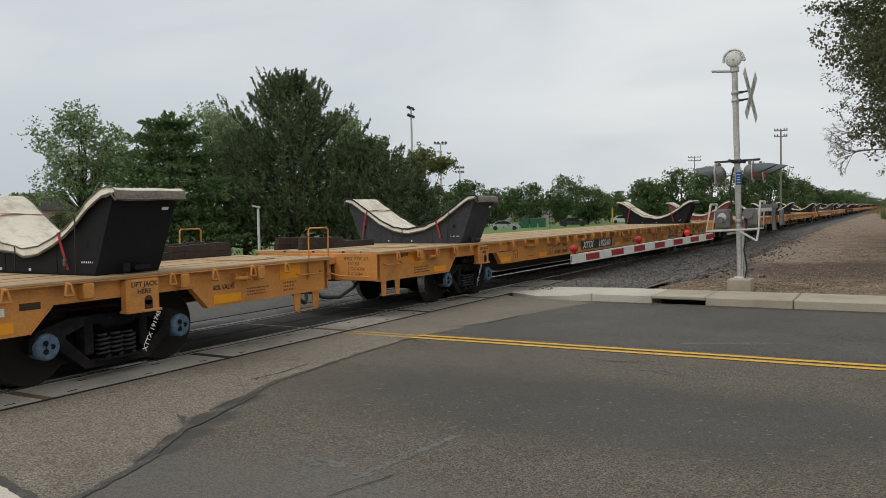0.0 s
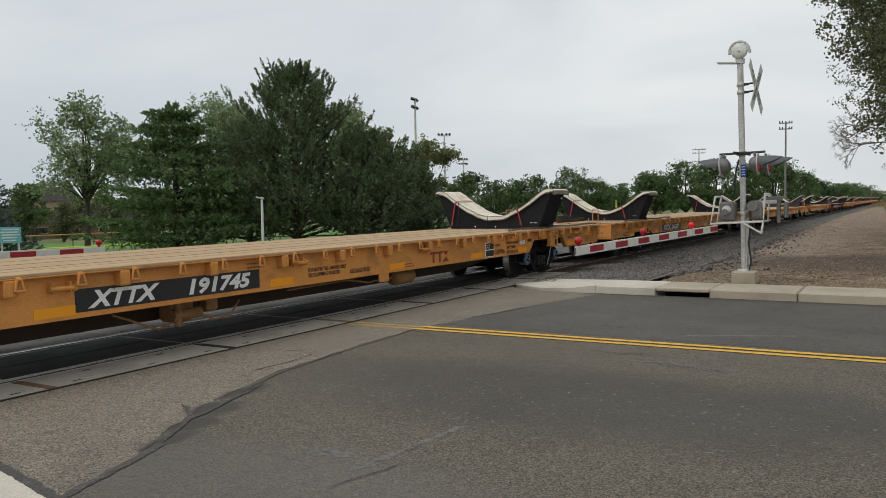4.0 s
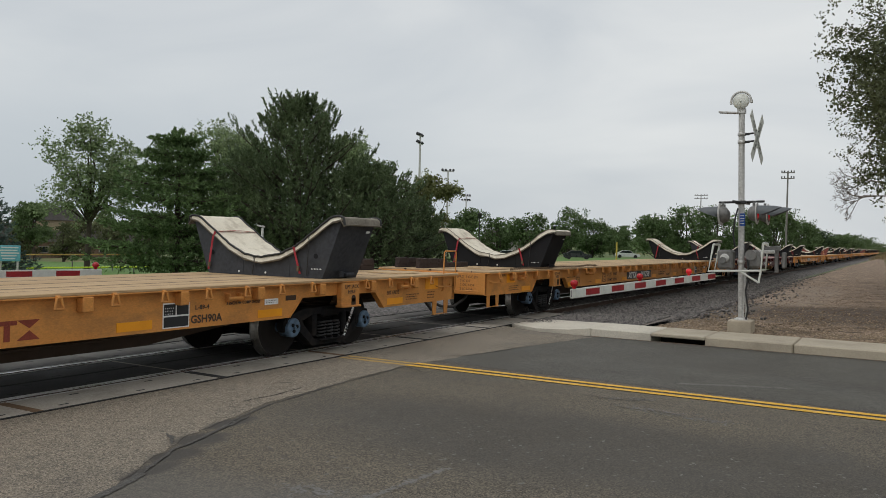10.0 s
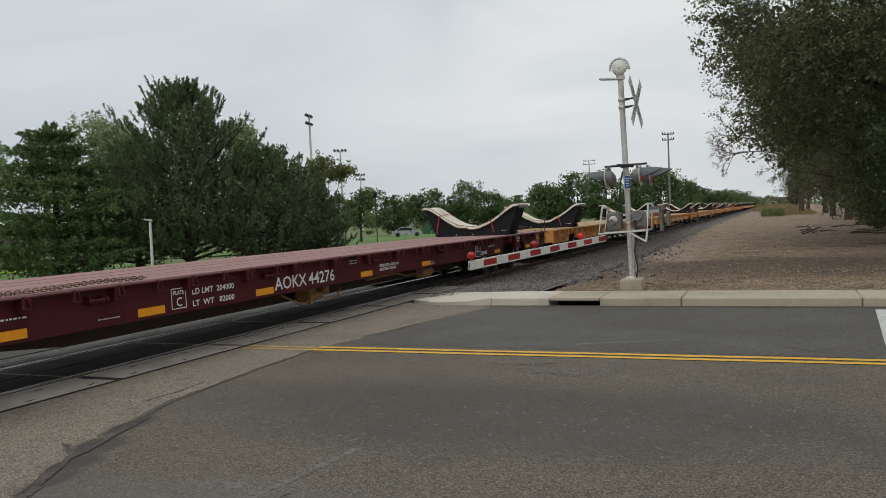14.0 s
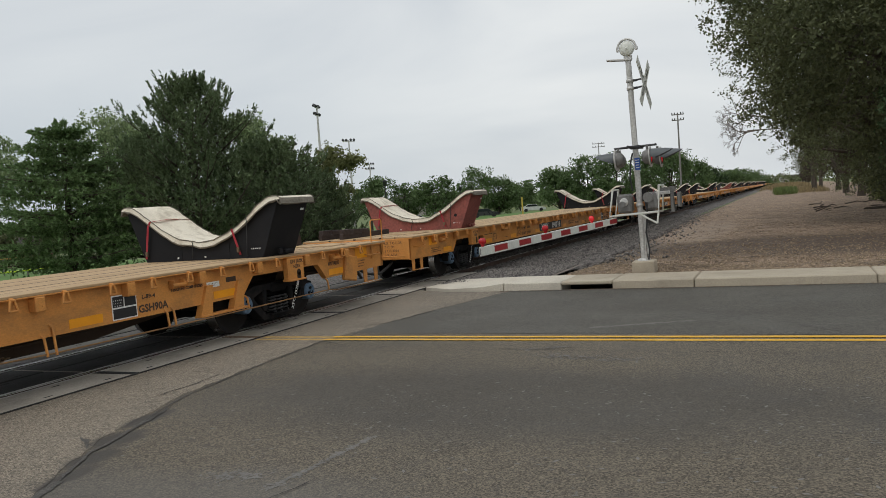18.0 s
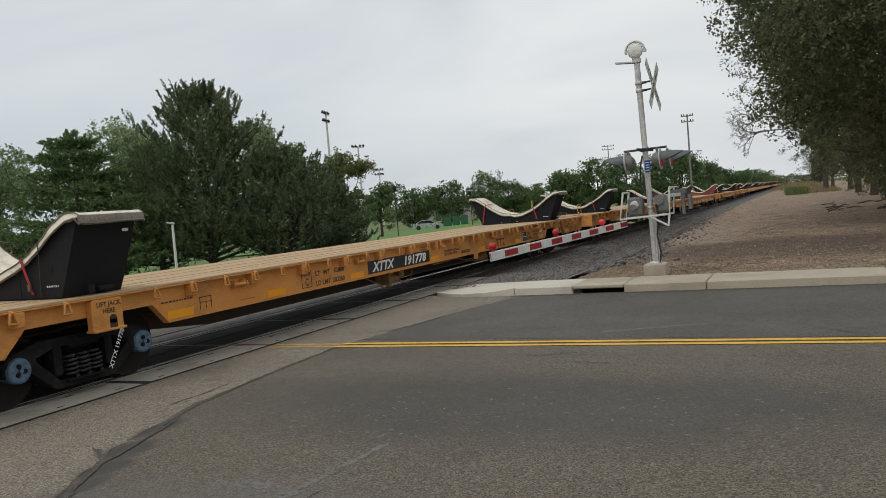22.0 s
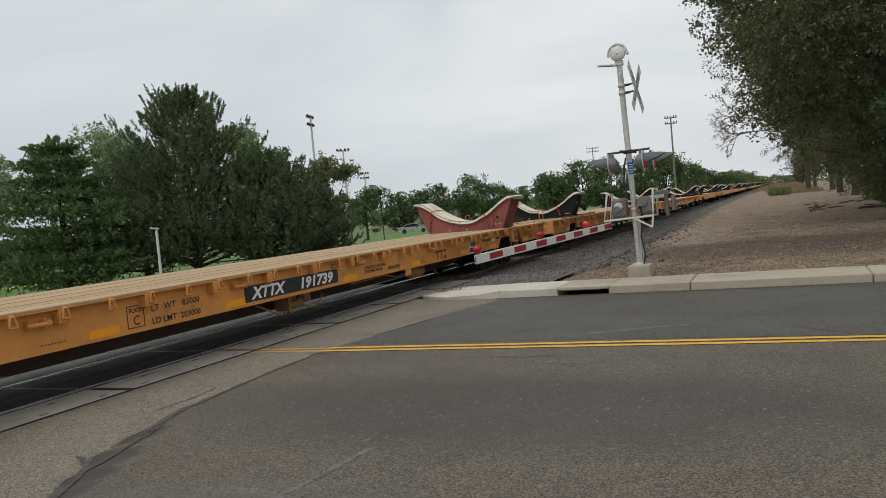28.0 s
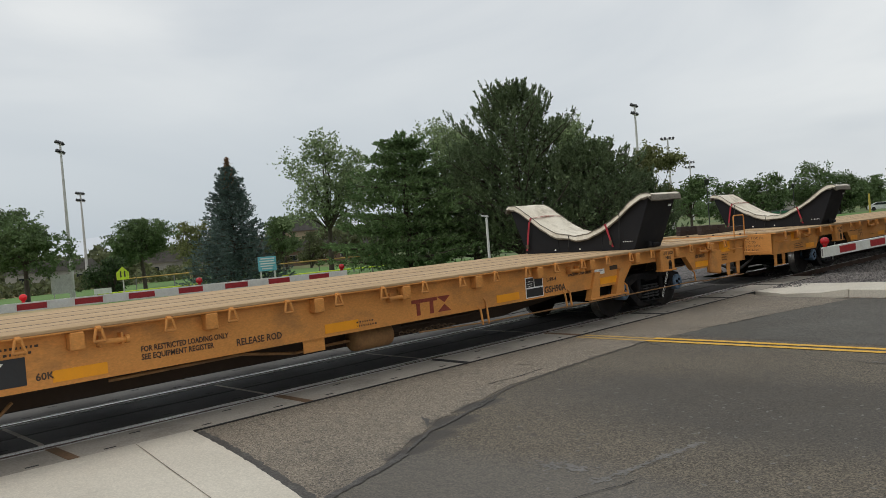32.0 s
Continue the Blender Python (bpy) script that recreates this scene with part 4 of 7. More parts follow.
# cottonwoods behind them
plant(broadleaf, -54.0, 55, 9.1, 3.3, 111, L_COTTON, "tall light green cottonwood", leaves=14000, leaf=0.18, bare=0.24, lobes=15, gap=0.7, core_fill=0.2, per=30)
plant(broadleaf, -46.0, 56, 9.6, 3.3, 112, L_COTTON, "light green cottonwood behind the pines", leaves=14000, leaf=0.18, bare=0.25, gap=0.65, core_fill=0.5)
plant(broadleaf, -36.4, 56, 8.9, 3.1, 113, L_COTTON, "grey-green cottonwood behind the pines", leaves=13000, leaf=0.18, bare=0.25, gap=0.65, core_fill=0.5)
plant(broadleaf, -31.0, 62, 7.3, 2.4, 114, L_OLIVE, "sparse olive-green tree behind the pines", leaves=9000, leaf=0.2, bare=0.2, gap=0.5, trunk=0.1)
plant(broadleaf, -32.5, 50, 3.4, 1.8, 115, L_OLIVE, "low olive-green tree by the pines", leaves=6000, leaf=0.15, bare=0.1)
plant(broadleaf, -28.5, 95, 5.6, 2.8, 116, L_MID, "green park tree with a round crown", leaves=6000, leaf=0.24, bare=0.2)
# park trees to the west
plant(broadleaf, -73.6, 66, 6.0, 4.3, 121, L_MID, "round green park tree", leaves=17000, leaf=0.2, bare=0.3)
plant(broadleaf, -66.5, 75, 4.6, 3.4, 122, L_MID, "green park tree with a short trunk", leaves=13000, leaf=0.2, bare=0.36)
plant(broadleaf, -63.3, 82, 4.4, 2.6, 123, L_OLIVE, "airy pale park tree with thin leaves", leaves=4500, leaf=0.2, bare=0.35, gap=0.75)
plant(broadleaf, -57.0, 95, 4.6, 2.7, 124, L_MID, "green park tree with a round crown", leaves=7000, leaf=0.24, bare=0.2)
plant(broadleaf, -68.9, 52, 1.6, 1.3, 125, L_SHRUB, "low green bush on the lawn", leaves=4000, leaf=0.14, bare=0.1)
plant(broadleaf, -55.4, 84, 2.6, 1.4, 126, L_DARK, "dark round bush beside the houses", leaves=3500, leaf=0.18, bare=0.05)
for az, d, top, r, seed in ((-57.6, 104, 2.4, 1.9, 131), (-54.6, 106, 3.2, 2.4, 132), (-52.4, 104, 2.6, 2.2, 133), (-50.2, 108, 3.4, 2.6, 134)):
    plant(broadleaf, az, d, top, r, seed, L_DARK, "dark green tree in front of the houses", leaves=3600, leaf=0.24, bare=0.08)
# far rows
far_rng = random.Random(8)
for az, d, top, r in ((-26.0, 150, 6.6, 4.4), (-23.6, 145, 7.0, 4.4), (-21.2, 150, 8.4, 4.8), (-19.3, 155, 6.4, 4.0), (-17.8, 190, 6.0, 5.0), (-15.0, 140, 7.0, 4.6), (-13.0, 138, 9.2, 5.2), (-11.0, 140, 8.6, 5.0), (-9.0, 150, 8.4, 5.2), (-7.4, 145, 8.2, 5.0), (-5.8, 170, 7.6, 4.6), (-4.7, 200, 6.6, 5.0), (-3.8, 240, 6.2, 6.0), (-2.8, 290, 6.6, 7.0), (-1.8, 340, 6.6, 7.0)):
    plant(broadleaf, az, d, top, r, far_rng.randint(1, 9999), L_MID if far_rng.random() < 0.85 else L_SHRUB, "distant round green tree", leaves=6000, leaf=0.36, bare=0.02, lobes=18, clump=0.8, per=34, trunk=0.25, gap=0.3, group="distant row of trees")


def hedge_row(name, az0, az1, d0, d1, z0, z1, n, m, label, seed, leaf=1.1):
    """Far woods: many small leaf clumps along a line."""
    rng = np.random.default_rng(seed)
    az = np.radians(rng.uniform(az0, az1, n))
    d = rng.uniform(d0, d1, n)
    wave = 0.55 + 0.45 * np.array([noise.noise((a * 60, 0, seed)) for a in az])
    x, y = d * np.sin(az), d * np.cos(az)
    z = np.array([fall(a, b) for a, b in zip(x, y)]) + z0 + rng.uniform(0, 1, n) ** 0.8 * (z1 - z0) * wave
    tagged(part(name, leaf_cloud(name, np.stack([x, y, z], 1), leaf, leaf * 0.72, m, rng), None), label, "woods", kind="stuff")


hedge_row("far_woods", -84, -44, 170, 230, 0, 9.5, 26000, L_DARK, "dark line of distant woods", 5)
hedge_row("far_woods", -86, -58.6, 98, 140, -0.2, 3.0, 13000, L_DARK, "dark green thicket behind the park", 9, 0.6)
hedge_row("far_woods", -44, -12, 230, 300, 0, 8.0, 16000, L_MID, "green line of distant woods", 6)
hedge_row("far_woods", -14, 6, 420, 560, 0, 9.0, 9000, L_DARK, "dark line of woods along the railway", 7)

# elms along the right-of-way
for x, y, top, r, seed, n, bare, dx in ((6.6, 31.5, 17.0, 7.0, 201, 72000, 0.12, -3.5), (6.0, 44.0, 15.5, 6.6, 202, 38000, 0.1, -2.4), (5.6, 57.0, 14.5, 5.8, 203, 26000, 0.1, -1.9), (5.4, 72.0, 14.0, 5.6, 204, 20000, 0.1, -1.0), (5.4, 90.0, 13.0, 5.6, 205, 14000, 0.1, -0.3), (6.0, 115.0, 13.0, 5.6, 206, 9000, 0.1, 0), (10.0, 26.0, 14.0, 5.8, 207, 30000, 0.08, 0), (12.0, 38.0, 13.0, 6.0, 208, 14000, 0.1, 0), (3.2, 114.0, 15.0, 5.4, 209, 12000, 0.2, -0.8), (5.0, 145.0, 14.0, 5.2, 221, 8000, 0.1, 0), (4.6, 180.0, 14.0, 5.4, 222, 6000, 0.1, 0), (5.0, 225.0, 14.0, 5.6, 223, 5000, 0.05, 0), (5.4, 285.0, 14.0, 6.0, 224, 4000, 0.05, 0), (6.0, 360.0, 14.0, 7.0, 225, 4000, 0.05, 0)):
    broadleaf(x, y, 0.05, top, r, seed, L_DARK, "tall dark-leaved elm overhanging the railway verge", leaves=int(n * (1.3 if y < 50 and x < 8 else 1.0)), leaf=0.125, bare=bare, lobes=30, trunk=0.36, gap=0.38, clump=0.38, per=40, group="elms along the verge", lean=(dx, 0))
for x, y, top, r, seed, n, mm in ((5.0, 23.5, 5.2, 2.5, 211, 24000, L_SHRUB), (4.9, 27.5, 5.4, 2.4, 212, 20000, L_SHRUB), (5.1, 32.0, 5.0, 2.4, 213, 16000, L_DARK), (5.3, 37.0, 5.0, 2.4, 214, 12000, L_DARK), (5.4, 42.5, 4.6, 2.3, 215, 10000, L_DARK), (5.5, 49.0, 4.4, 2.3, 216, 8000, L_OLIVE), (5.6, 56.0, 4.4, 2.3, 217, 7000, L_DARK), (5.6, 64.0, 4.4, 2.4, 218, 6000, L_DARK), (5.6, 74.0, 4.4, 2.6, 219, 6000, L_DARK), (7.5, 20.5, 6.0, 3.0, 220, 22000, L_SHRUB)):
    broadleaf(x, y, 0.05, top, r, seed, mm, "dense dark shrub at the edge of the dirt verge", leaves=int(n * 0.7), leaf=0.13, bare=0.0, lobes=20, trunk=0.07, gap=0.4, clump=0.32, per=40, category="shrub", group="shrubs along the verge")
# leafless bough that sticks out of the elms
dead = Shape()
drng = random.Random(77)


def fork(shape, p, d, length, r, depth):
    q = p + d * length
    shape.rod(p, q, r, r * 0.7, 5, caps=False)
    if depth:
        for _ in range(3):
            e = (d + Vector((drng.uniform(-0.7, 0.7), drng.uniform(-0.6, 0.6), drng.uniform(-0.8, 0.9)))).normalized()
            fork(shape, p.lerp(q, drng.uniform(0.5, 1.0)), e, length * drng.uniform(0.5, 0.78), r * 0.68, depth - 1)


fork(dead, Vector((-0.2, 43, 4.35)), Vector((-0.9, 0.0, 0.02)).normalized(), 1.5, 0.034, 5)
fork(dead, Vector((-0.3, 43, 4.8)), Vector((-0.85, 0.1, 0.25)).normalized(), 1.6, 0.032, 5)
tagged(part("dead_bough", dead, M_TWIG), "bare grey dead bough of the elm", "dead branch")
# dry weeds
def weeds(name, x0, x1, y0, y1, n, hmax, m, label, seed):
    rng = np.random.default_rng(seed)
    p = np.stack([rng.uniform(x0, x1, n), rng.uniform(y0, y1, n), np.zeros(n)], 1)
    p[:, 2] = [dirt_height(a, b) for a, b in p[:, :2]]
    tagged(part(name, leaf_cloud(name, p, hmax, 0.05, m, rng, 0, np.tile([0, 0, 1.6], (n, 1))), None), label, "weeds", kind="stuff")


L_DRY = foliage("dry_weed", (0.27, 0.205, 0.105), (0.19, 0.15, 0.08), 0.3)
weeds("weeds_green", -1.5, 1.0, 100, 128, 3400, 0.75, foliage("weed_leaves", (0.10, 0.145, 0.045), (0.15, 0.18, 0.06), 0.3), "clump of green weeds on the verge", 41)
weeds("weeds_dry", 0.6, 4.6, 104, 150, 3000, 0.5, L_DRY, "dry yellow weeds along the verge", 42)
weeds("weeds_far", -5.0, 5.0, 150, 380, 6000, 0.9, L_DRY, "dry grass farther along the railway", 43)
brush = Shape()
brng = random.Random(5)
for k in range(15):
    x, y, a, l = brng.uniform(1.2, 4.2), brng.uniform(42, 56), brng.gauss(0.1, 0.5), brng.uniform(0.5, 1.8)
    z = dirt_height(x, y) + 0.05
    mid = (x + math.cos(a) * l * 0.5, y + math.sin(a) * l * 0.5, z + brng.uniform(0, 0.12))
    brush.rod((x, y, z), mid, 0.035, 0.028, 6).rod(mid, (x + math.cos(a + 0.2) * l, y + math.sin(a + 0.2) * l, z - 0.02), 0.028, 0.012, 6)
tagged(part("fallen_branches", brush, M_BARK), "dead branches lying on the dirt", "dead branch", kind="stuff")
sticks = Shape()
for k in range(420):
    x, y, a, l = brng.uniform(-3.5, 7), 16.1 + brng.expovariate(0.16), brng.uniform(0, 3.14), brng.uniform(0.06, 0.3)
    z = dirt_height(x, y) + 0.012
    sticks.rod((x, y, z), (x + math.cos(a) * l, y + math.sin(a) * l, z + brng.uniform(0, 0.02)), 0.008, 0.004, 4)
tagged(part("twigs", sticks, M_TWIG), "twigs and bits of bark strewn on the dirt", "twig", kind="stuff")
for x, y in ((7.35, 107.0), (7.9, 104.0), (8.6, 111.0)):
    th = empty("fence_post", pose(x, y, dirt_height(x, y)), "grey weathered wooden fence post under the elms", "fence post", "old fence posts")
    part("post", Shape().rod((0, 0, -0.2), (0.03, 0, 1.3), 0.09, 0.08, 8), M_WOOD_POLE, th)


# ---- crossing signals ----
def text_mesh(text, size, m):
    cu = bpy.data.curves.new("words", "FONT")
    cu.body, cu.size, cu.resolution_u, cu.align_x, cu.align_y = text, size, 2, "CENTER", "CENTER"
    ob = bpy.data.objects.new("words", cu)
    me = bpy.data.meshes.new_from_object(ob)
    bpy.data.objects.remove(ob)
    me.materials.clear()
    me.materials.append(m)
    return me


def signal(m, arm_to, label):
    """A flashing-light signal with its gate down; base at the origin, lamps to +x and -x, the arm towards -y."""
    sg = empty("crossing_signal", m, label, "crossing signal", "signals at the crossing")
    part("foundation", Shape().box((0, 0, 0.06), (0.44, 0.44, 0.36), 0, 0.02), M_KERB, sg, "weathered concrete foot")
    part("mast", Shape().rod((0, 0, 0.2), (0, 0, 4.30), 0.057, seg=16).lathe([(0.13, 0.24), (0.13, 0.27), (0.07, 0.29)], 2, 16).rod((0, 0, 4.24), (0, 0, 4.33), 0.085, seg=14), M_GALV, sg)
    part("conduit", Shape().pipe([(0.10, -0.03, 0.25), (0.10, -0.04, 0.5), (0.085, -0.05, 0.75), (0.08, -0.05, 1.25)], 0.022, 7).pipe([(0.05, -0.09, 0.25), (0.07, -0.07, 0.8), (0.07, -0.07, 1.2)], 0.014, 6), M_GALV, sg)
    for z in (1.36, 2.52, 3.685, 3.835):
        part("clamp", Shape().lathe([(0.057, z - 0.035), (0.073, z - 0.03), (0.073, z + 0.03), (0.057, z + 0.035)], 2, 16), M_GALV, sg)
    # bell
    bell = part("bell", Shape().lathe([(0.0, -0.06), (0.05, -0.058), (0.11, -0.045), (0.145, -0.02), (0.152, 0.0), (0.14, 0.012), (0.0, 0.02)], 1, 28, at=(0, -0.07, 4.465)).lathe([(0.0, -0.022), (0.014, -0.02), (0.02, 0.0), (0.0, 0.0)], 1, 10, at=(0, -0.128, 4.465)), M_WHITE, sg, "round whitish bell dish")
    part("bell_case", Shape().lathe([(0.0, 0.0), (0.10, 0.0), (0.12, 0.02), (0.12, 0.10), (0.09, 0.13), (0.0, 0.135)], 1, 20, at=(0, -0.055, 4.465)), M_GALV, bell)
    part("bell_hood", Shape().pipe([(0.182 * math.cos(w), -0.08, 4.465 + 0.182 * math.sin(w)) for w in [math.pi * (k / 14 * 1.16 - 0.08) for k in range(15)]], 0.024, 7).box((0.19, -0.075, 4.45), (0.05, 0.06, 0.07), 0, 0.01).box((-0.19, -0.075, 4.45), (0.03, 0.05, 0.05), 0, 0.01), M_GALV, bell)
    part("bell_bracket", Shape().box((0, 0, 4.325), (0.12, 0.12, 0.05), 0, 0.01).box((-0.24, -0.02, 4.275), (0.36, 0.11, 0.035), 0, 0.01, Euler((0, radians(7), 0)).to_matrix()), M_GALV, sg)
    # crossbuck on two arms
    for z in (3.685, 3.835):
        part("crossbuck_arm", Shape().rod((0.06, 0, z), (0.27, -0.02, z + 0.01), 0.018, seg=8).box((0.1, 0, z), (0.1, 0.05, 0.045), 0, 0.008), M_BLACK, sg)
    for k, words in ((1, "RAILROAD"), (-1, "CROSSING")):
        turn = pose(0.285 + 0.006 * k, -0.02, 3.755, 0, 0, -5) @ pose(0, 0, 0, 45 * k, 0, 0)
        blade = part("crossbuck_blade", Shape().box((0, 0, 0), (0.008, 1.22, 0.2), 0, 0.002), M_WHITE, sg, "white crossbuck blade", at=turn)
        part("blade_word", text_mesh(words, 0.17, M_BLACK), None, blade, at=pose(0.006, 0, 0) @ Matrix(((0, 0, 1, 0), (1, 0, 0, 0), (0, 1, 0, 0), (0, 0, 0, 1))))
        part("blade_word", text_mesh(words, 0.17, M_BLACK), None, blade, at=pose(-0.006, 0, 0, 0, 0, 180) @ Matrix(((0, 0, 1, 0), (1, 0, 0, 0), (0, 1, 0, 0), (0, 0, 0, 1))))
    # lamps on a crossarm
    part("crossarm", Shape().rod((-0.07, -0.46, 2.515), (0.07, 0.46, 2.515), 0.024, seg=8).box((0, 0, 2.515), (0.2, 0.2, 0.07), 0, 0.015).rod((-0.42, 0.0, 2.525), (0.42, 0.0, 2.525), 0.022, seg=8), M_BLACK, sg)
    for side in (-1, 1):
        for y in (-0.34, 0.34):
            x0 = side * (0.30 + (0.10 if y > 0 else 0.0))
            lamp = part("lamp", Shape().lathe([(0.0, -0.13), (0.07, -0.125), (0.12, -0.09), (0.15, -0.02), (0.155, 0.05), (0.14, 0.06)], 0, 20).rod((-0.02, 0, 0.12), (-0.02, 0, 0.22), 0.025, seg=8), M_ALU, sg, "round grey lamp housing", at=pose(x0, y, 2.285, 0, 0, 0 if side > 0 else 180))
            part("backplate", Shape().lathe([(0.15, 0.02), (0.205, 0.025), (0.21, 0.035), (0.205, 0.045), (0.15, 0.04)], 0, 24), M_GALV, lamp)
            part("lens", Shape().lathe([(0.0, 0.068), (0.06, 0.064), (0.10, 0.056), (0.135, 0.045)], 0, 20), M_LENS_HOT if side > 0 else M_LENS_OFF, lamp)
            hood = Shape()
            n = 14
            ring0 = [(0.04, 0.152 * math.cos(a), 0.152 * math.sin(a)) for a in [radians(-2 + 184 * k / n) for k in range(n + 1)]]
            ring1 = [(0.09 + 0.25 * max(0.0, p[2]) / 0.152, p[1] * 0.98, p[2] * 0.98 - 0.012) for p in ring0]
            ring2 = [(0.11 + 0.36 * (max(0.0, p[2]) / 0.152) ** 0.8, p[1] * 0.95, p[2] * 0.94 - 0.03) for p in ring0]
            vs = ring0 + ring1 + ring2
            fs = [(j * (n + 1) + i, j * (n + 1) + i + 1, (j + 1) * (n + 1) + i + 1, (j + 1) * (n + 1) + i) for j in range(2) for i in range(n)]
            hood.add(vs, fs, 0, True).add([(p[0], p[1] * 0.965, p[2] * 0.965) for p in vs], [f[::-1] for f in fs], 0, True)
            part("hood", hood, M_HOOD, lamp, "long dark grey hood")
    part("id_plate", Shape().box((0.03, -0.075, 2.18), (0.10, 0.008, 0.24), 0, 0.002), M_BLUE, sg, "small blue plate")
    bars_ = Shape()
    for k in range(4):
        bars_.box((0.03, -0.0805, 2.255 - 0.05 * k), (0.07, 0.003, 0.016))
    part("id_print", bars_, M_WHITE, sg)
    # gate machine and its guard
    part("motor_box", Shape().box((0.24, 0.02, 1.42), (0.22, 0.32, 0.36), 0, 0.05).rod((0.2, -0.22, 1.5), (0.2, -0.14, 1.5), 0.1, seg=14), M_ALU, sg, "grey motor box")
    part("gate_machine", Shape().box((-0.28, 0.02, 1.41), (0.28, 0.36, 0.38), 0, 0.04).rod((-0.3, -0.26, 1.40), (-0.3, 0.3, 1.40), 0.06, seg=12), M_ALU, sg, "grey gate machine box")
    part("gear_cover", Shape().lathe([(0.0, -0.03), (0.07, -0.028), (0.085, -0.015), (0.085, 0.0)], 1, 18, at=(-0.28, -0.165, 1.44)).rod((-0.28, -0.21, 1.44), (-0.28, -0.165, 1.44), 0.025, seg=10), M_GALV, sg, "round cover on the gate machine")
    part("hinge_arm", Shape().box((0.45, 0.02, 1.56), (0.3, 0.05, 0.07), 0, 0.015).rod((0.36, -0.05, 1.5), (0.36, 0.1, 1.5), 0.05, seg=12), M_GALV, sg)
    part("flex_conduit", Shape().pipe([(0.12, -0.12, 1.5), (0.16, -0.14, 1.15), (0.1, -0.12, 0.8), (0.14, -0.1, 0.45), (0.1, -0.08, 0.26)], 0.018, 6), M_BLACK, sg, "black flexible conduit down the mast")
    part("cable", Shape().pipe([(-0.1, -0.1, 1.65), (-0.13, -0.12, 1.9), (-0.1, -0.1, 2.2), (-0.05, -0.08, 2.4)], 0.018, 6), M_BLACK, sg)
    g = Shape()
    for y in (-0.30, 0.30):
        g.pipe([(-0.46, y, 1.70), (-0.56, y, 1.18), (0.40, y, 1.20), (0.44, y, 1.72)], 0.022, 7)
    g.rod((-0.46, -0.3, 1.7), (-0.46, 0.3, 1.7), 0.02, seg=7).rod((0.44, -0.3, 1.72), (0.44, 0.3, 1.72), 0.02, seg=7)
    g.rod((0.02, -0.3, 1.19), (0.36, -0.3, 0.98), 0.02, seg=7).rod((0.36, -0.3, 0.98), (0.40, -0.3, 1.2), 0.02, seg=7)
    part("guard_frame", g, M_WHITE, sg, "white tubular guard")
    part("counterweight", Shape().box((0.62, 0.15, 1.42), (0.07, 0.10, 0.52), 0, 0.01).box((0.55, 0.1, 1.62), (0.3, 0.05, 0.09), 0, 0.01).box((0.75, 0.2, 1.4), (0.06, 0.3, 0.3), 0, 0.02), M_ALU, sg)
    # arm: alternating sheeting
    a, b = Vector((-0.45, -0.25, 1.09)), Vector(arm_to)
    n = round((b - a).length / 0.405)
    d = (b - a) / n
    yaw = math.degrees(math.atan2(d.y, d.x))
    tilt = math.degrees(math.atan2(d.z, math.hypot(d.x, d.y)))
    arm = part("gate_arm", Shape().box((0, 0, 0), ((b - a).length, 0.025, 0.10), 0, 0.004), M_ALU, sg, "striped gate arm lowered across the lane", at=Matrix.Translation((a + b) / 2) @ pose(0, 0, 0, 0, -tilt, yaw))
    half = (b - a).length / 2
    for k in range(n):
        red = (n - k) % 2 == 0
        part("stripe", Shape().box((-half + (k + 0.5) * 2 * half / n, 0, 0), (2 * half / n * (1.04 if red else 1.0) - 0.004, 0.037 if red else 0.033, 0.088 if red else 0.13), 0, 0.003), M_RED if red else M_WHITE, arm)
        if red:
            for e in (-1, 1):
                part("stripe_border", Shape().box((-half + (k + 0.5) * 2 * half / n, 0, e * 0.0545), (2 * half / n - 0.004, 0.033, 0.021), 0, 0.002), M_WHITE, arm)
    for f in (0.97, 0.21, -0.53):
        lt = part("arm_lamp", Shape().box((f * half, 0, 0.078), (0.045, 0.04, 0.03), 0, 0.008).lathe([(0.0, 0.085), (0.03, 0.092), (0.05, 0.115), (0.056, 0.14), (0.048, 0.168), (0.03, 0.185), (0.0, 0.19)], 2, 14, at=(f * half, 0, 0)), M_LENS_HOT if f < 0 else M_LENS, arm, "round red arm lamp")
    return sg


signal(pose(-2.665, 16.3, 0.13, 0, -1.4, 0), (-1.24, -5.9, 0.98), "galvanised crossing signal mast with crossbuck, lamps and lowered gate")
signal(pose(-13.45, 1.75, 0.0, 0, 0, 180), (-1.42, -7.3, 1.06), "crossing signal beyond the track with its gate lowered")


# ---- park furniture and the distance ----
def flood_pole(az, d, top, base_z, tiers, label, seed, turn=70, k=1.0):
    x, y = polar(az, d)
    th = empty("light_pole", pose(x, y, base_z, 0, 0, -az + turn), label, "light pole", "sports light poles")
    h = top - base_z
    part("shaft", Shape().rod((0, 0, -0.3), (0, 0, h), 0.26 * k, 0.12 * k, 10), M_GALV, th)
    rng = random.Random(seed)
    for i in range(tiers):
        z = h - (0.25 + i * 1.1) * k
        part("crossarm", Shape().rod((-1.1 * k, 0, z), (1.1 * k, 0, z), 0.06 * k, seg=6), M_GALV, th)
        for q in (-0.95, -0.35, 0.35, 0.95):
            part("floodlight", Shape().lathe([(r * k, y_ * k) for r, y_ in ((0.1, -0.2), (0.16, 0.0), (0.25, 0.2), (0.22, 0.21), (0.0, 0.16))], 1, 10), M_BLACK, th, at=pose(q * k, 0, z + 0.22 * k, 25, 0, rng.uniform(-35, 35)))
    return th


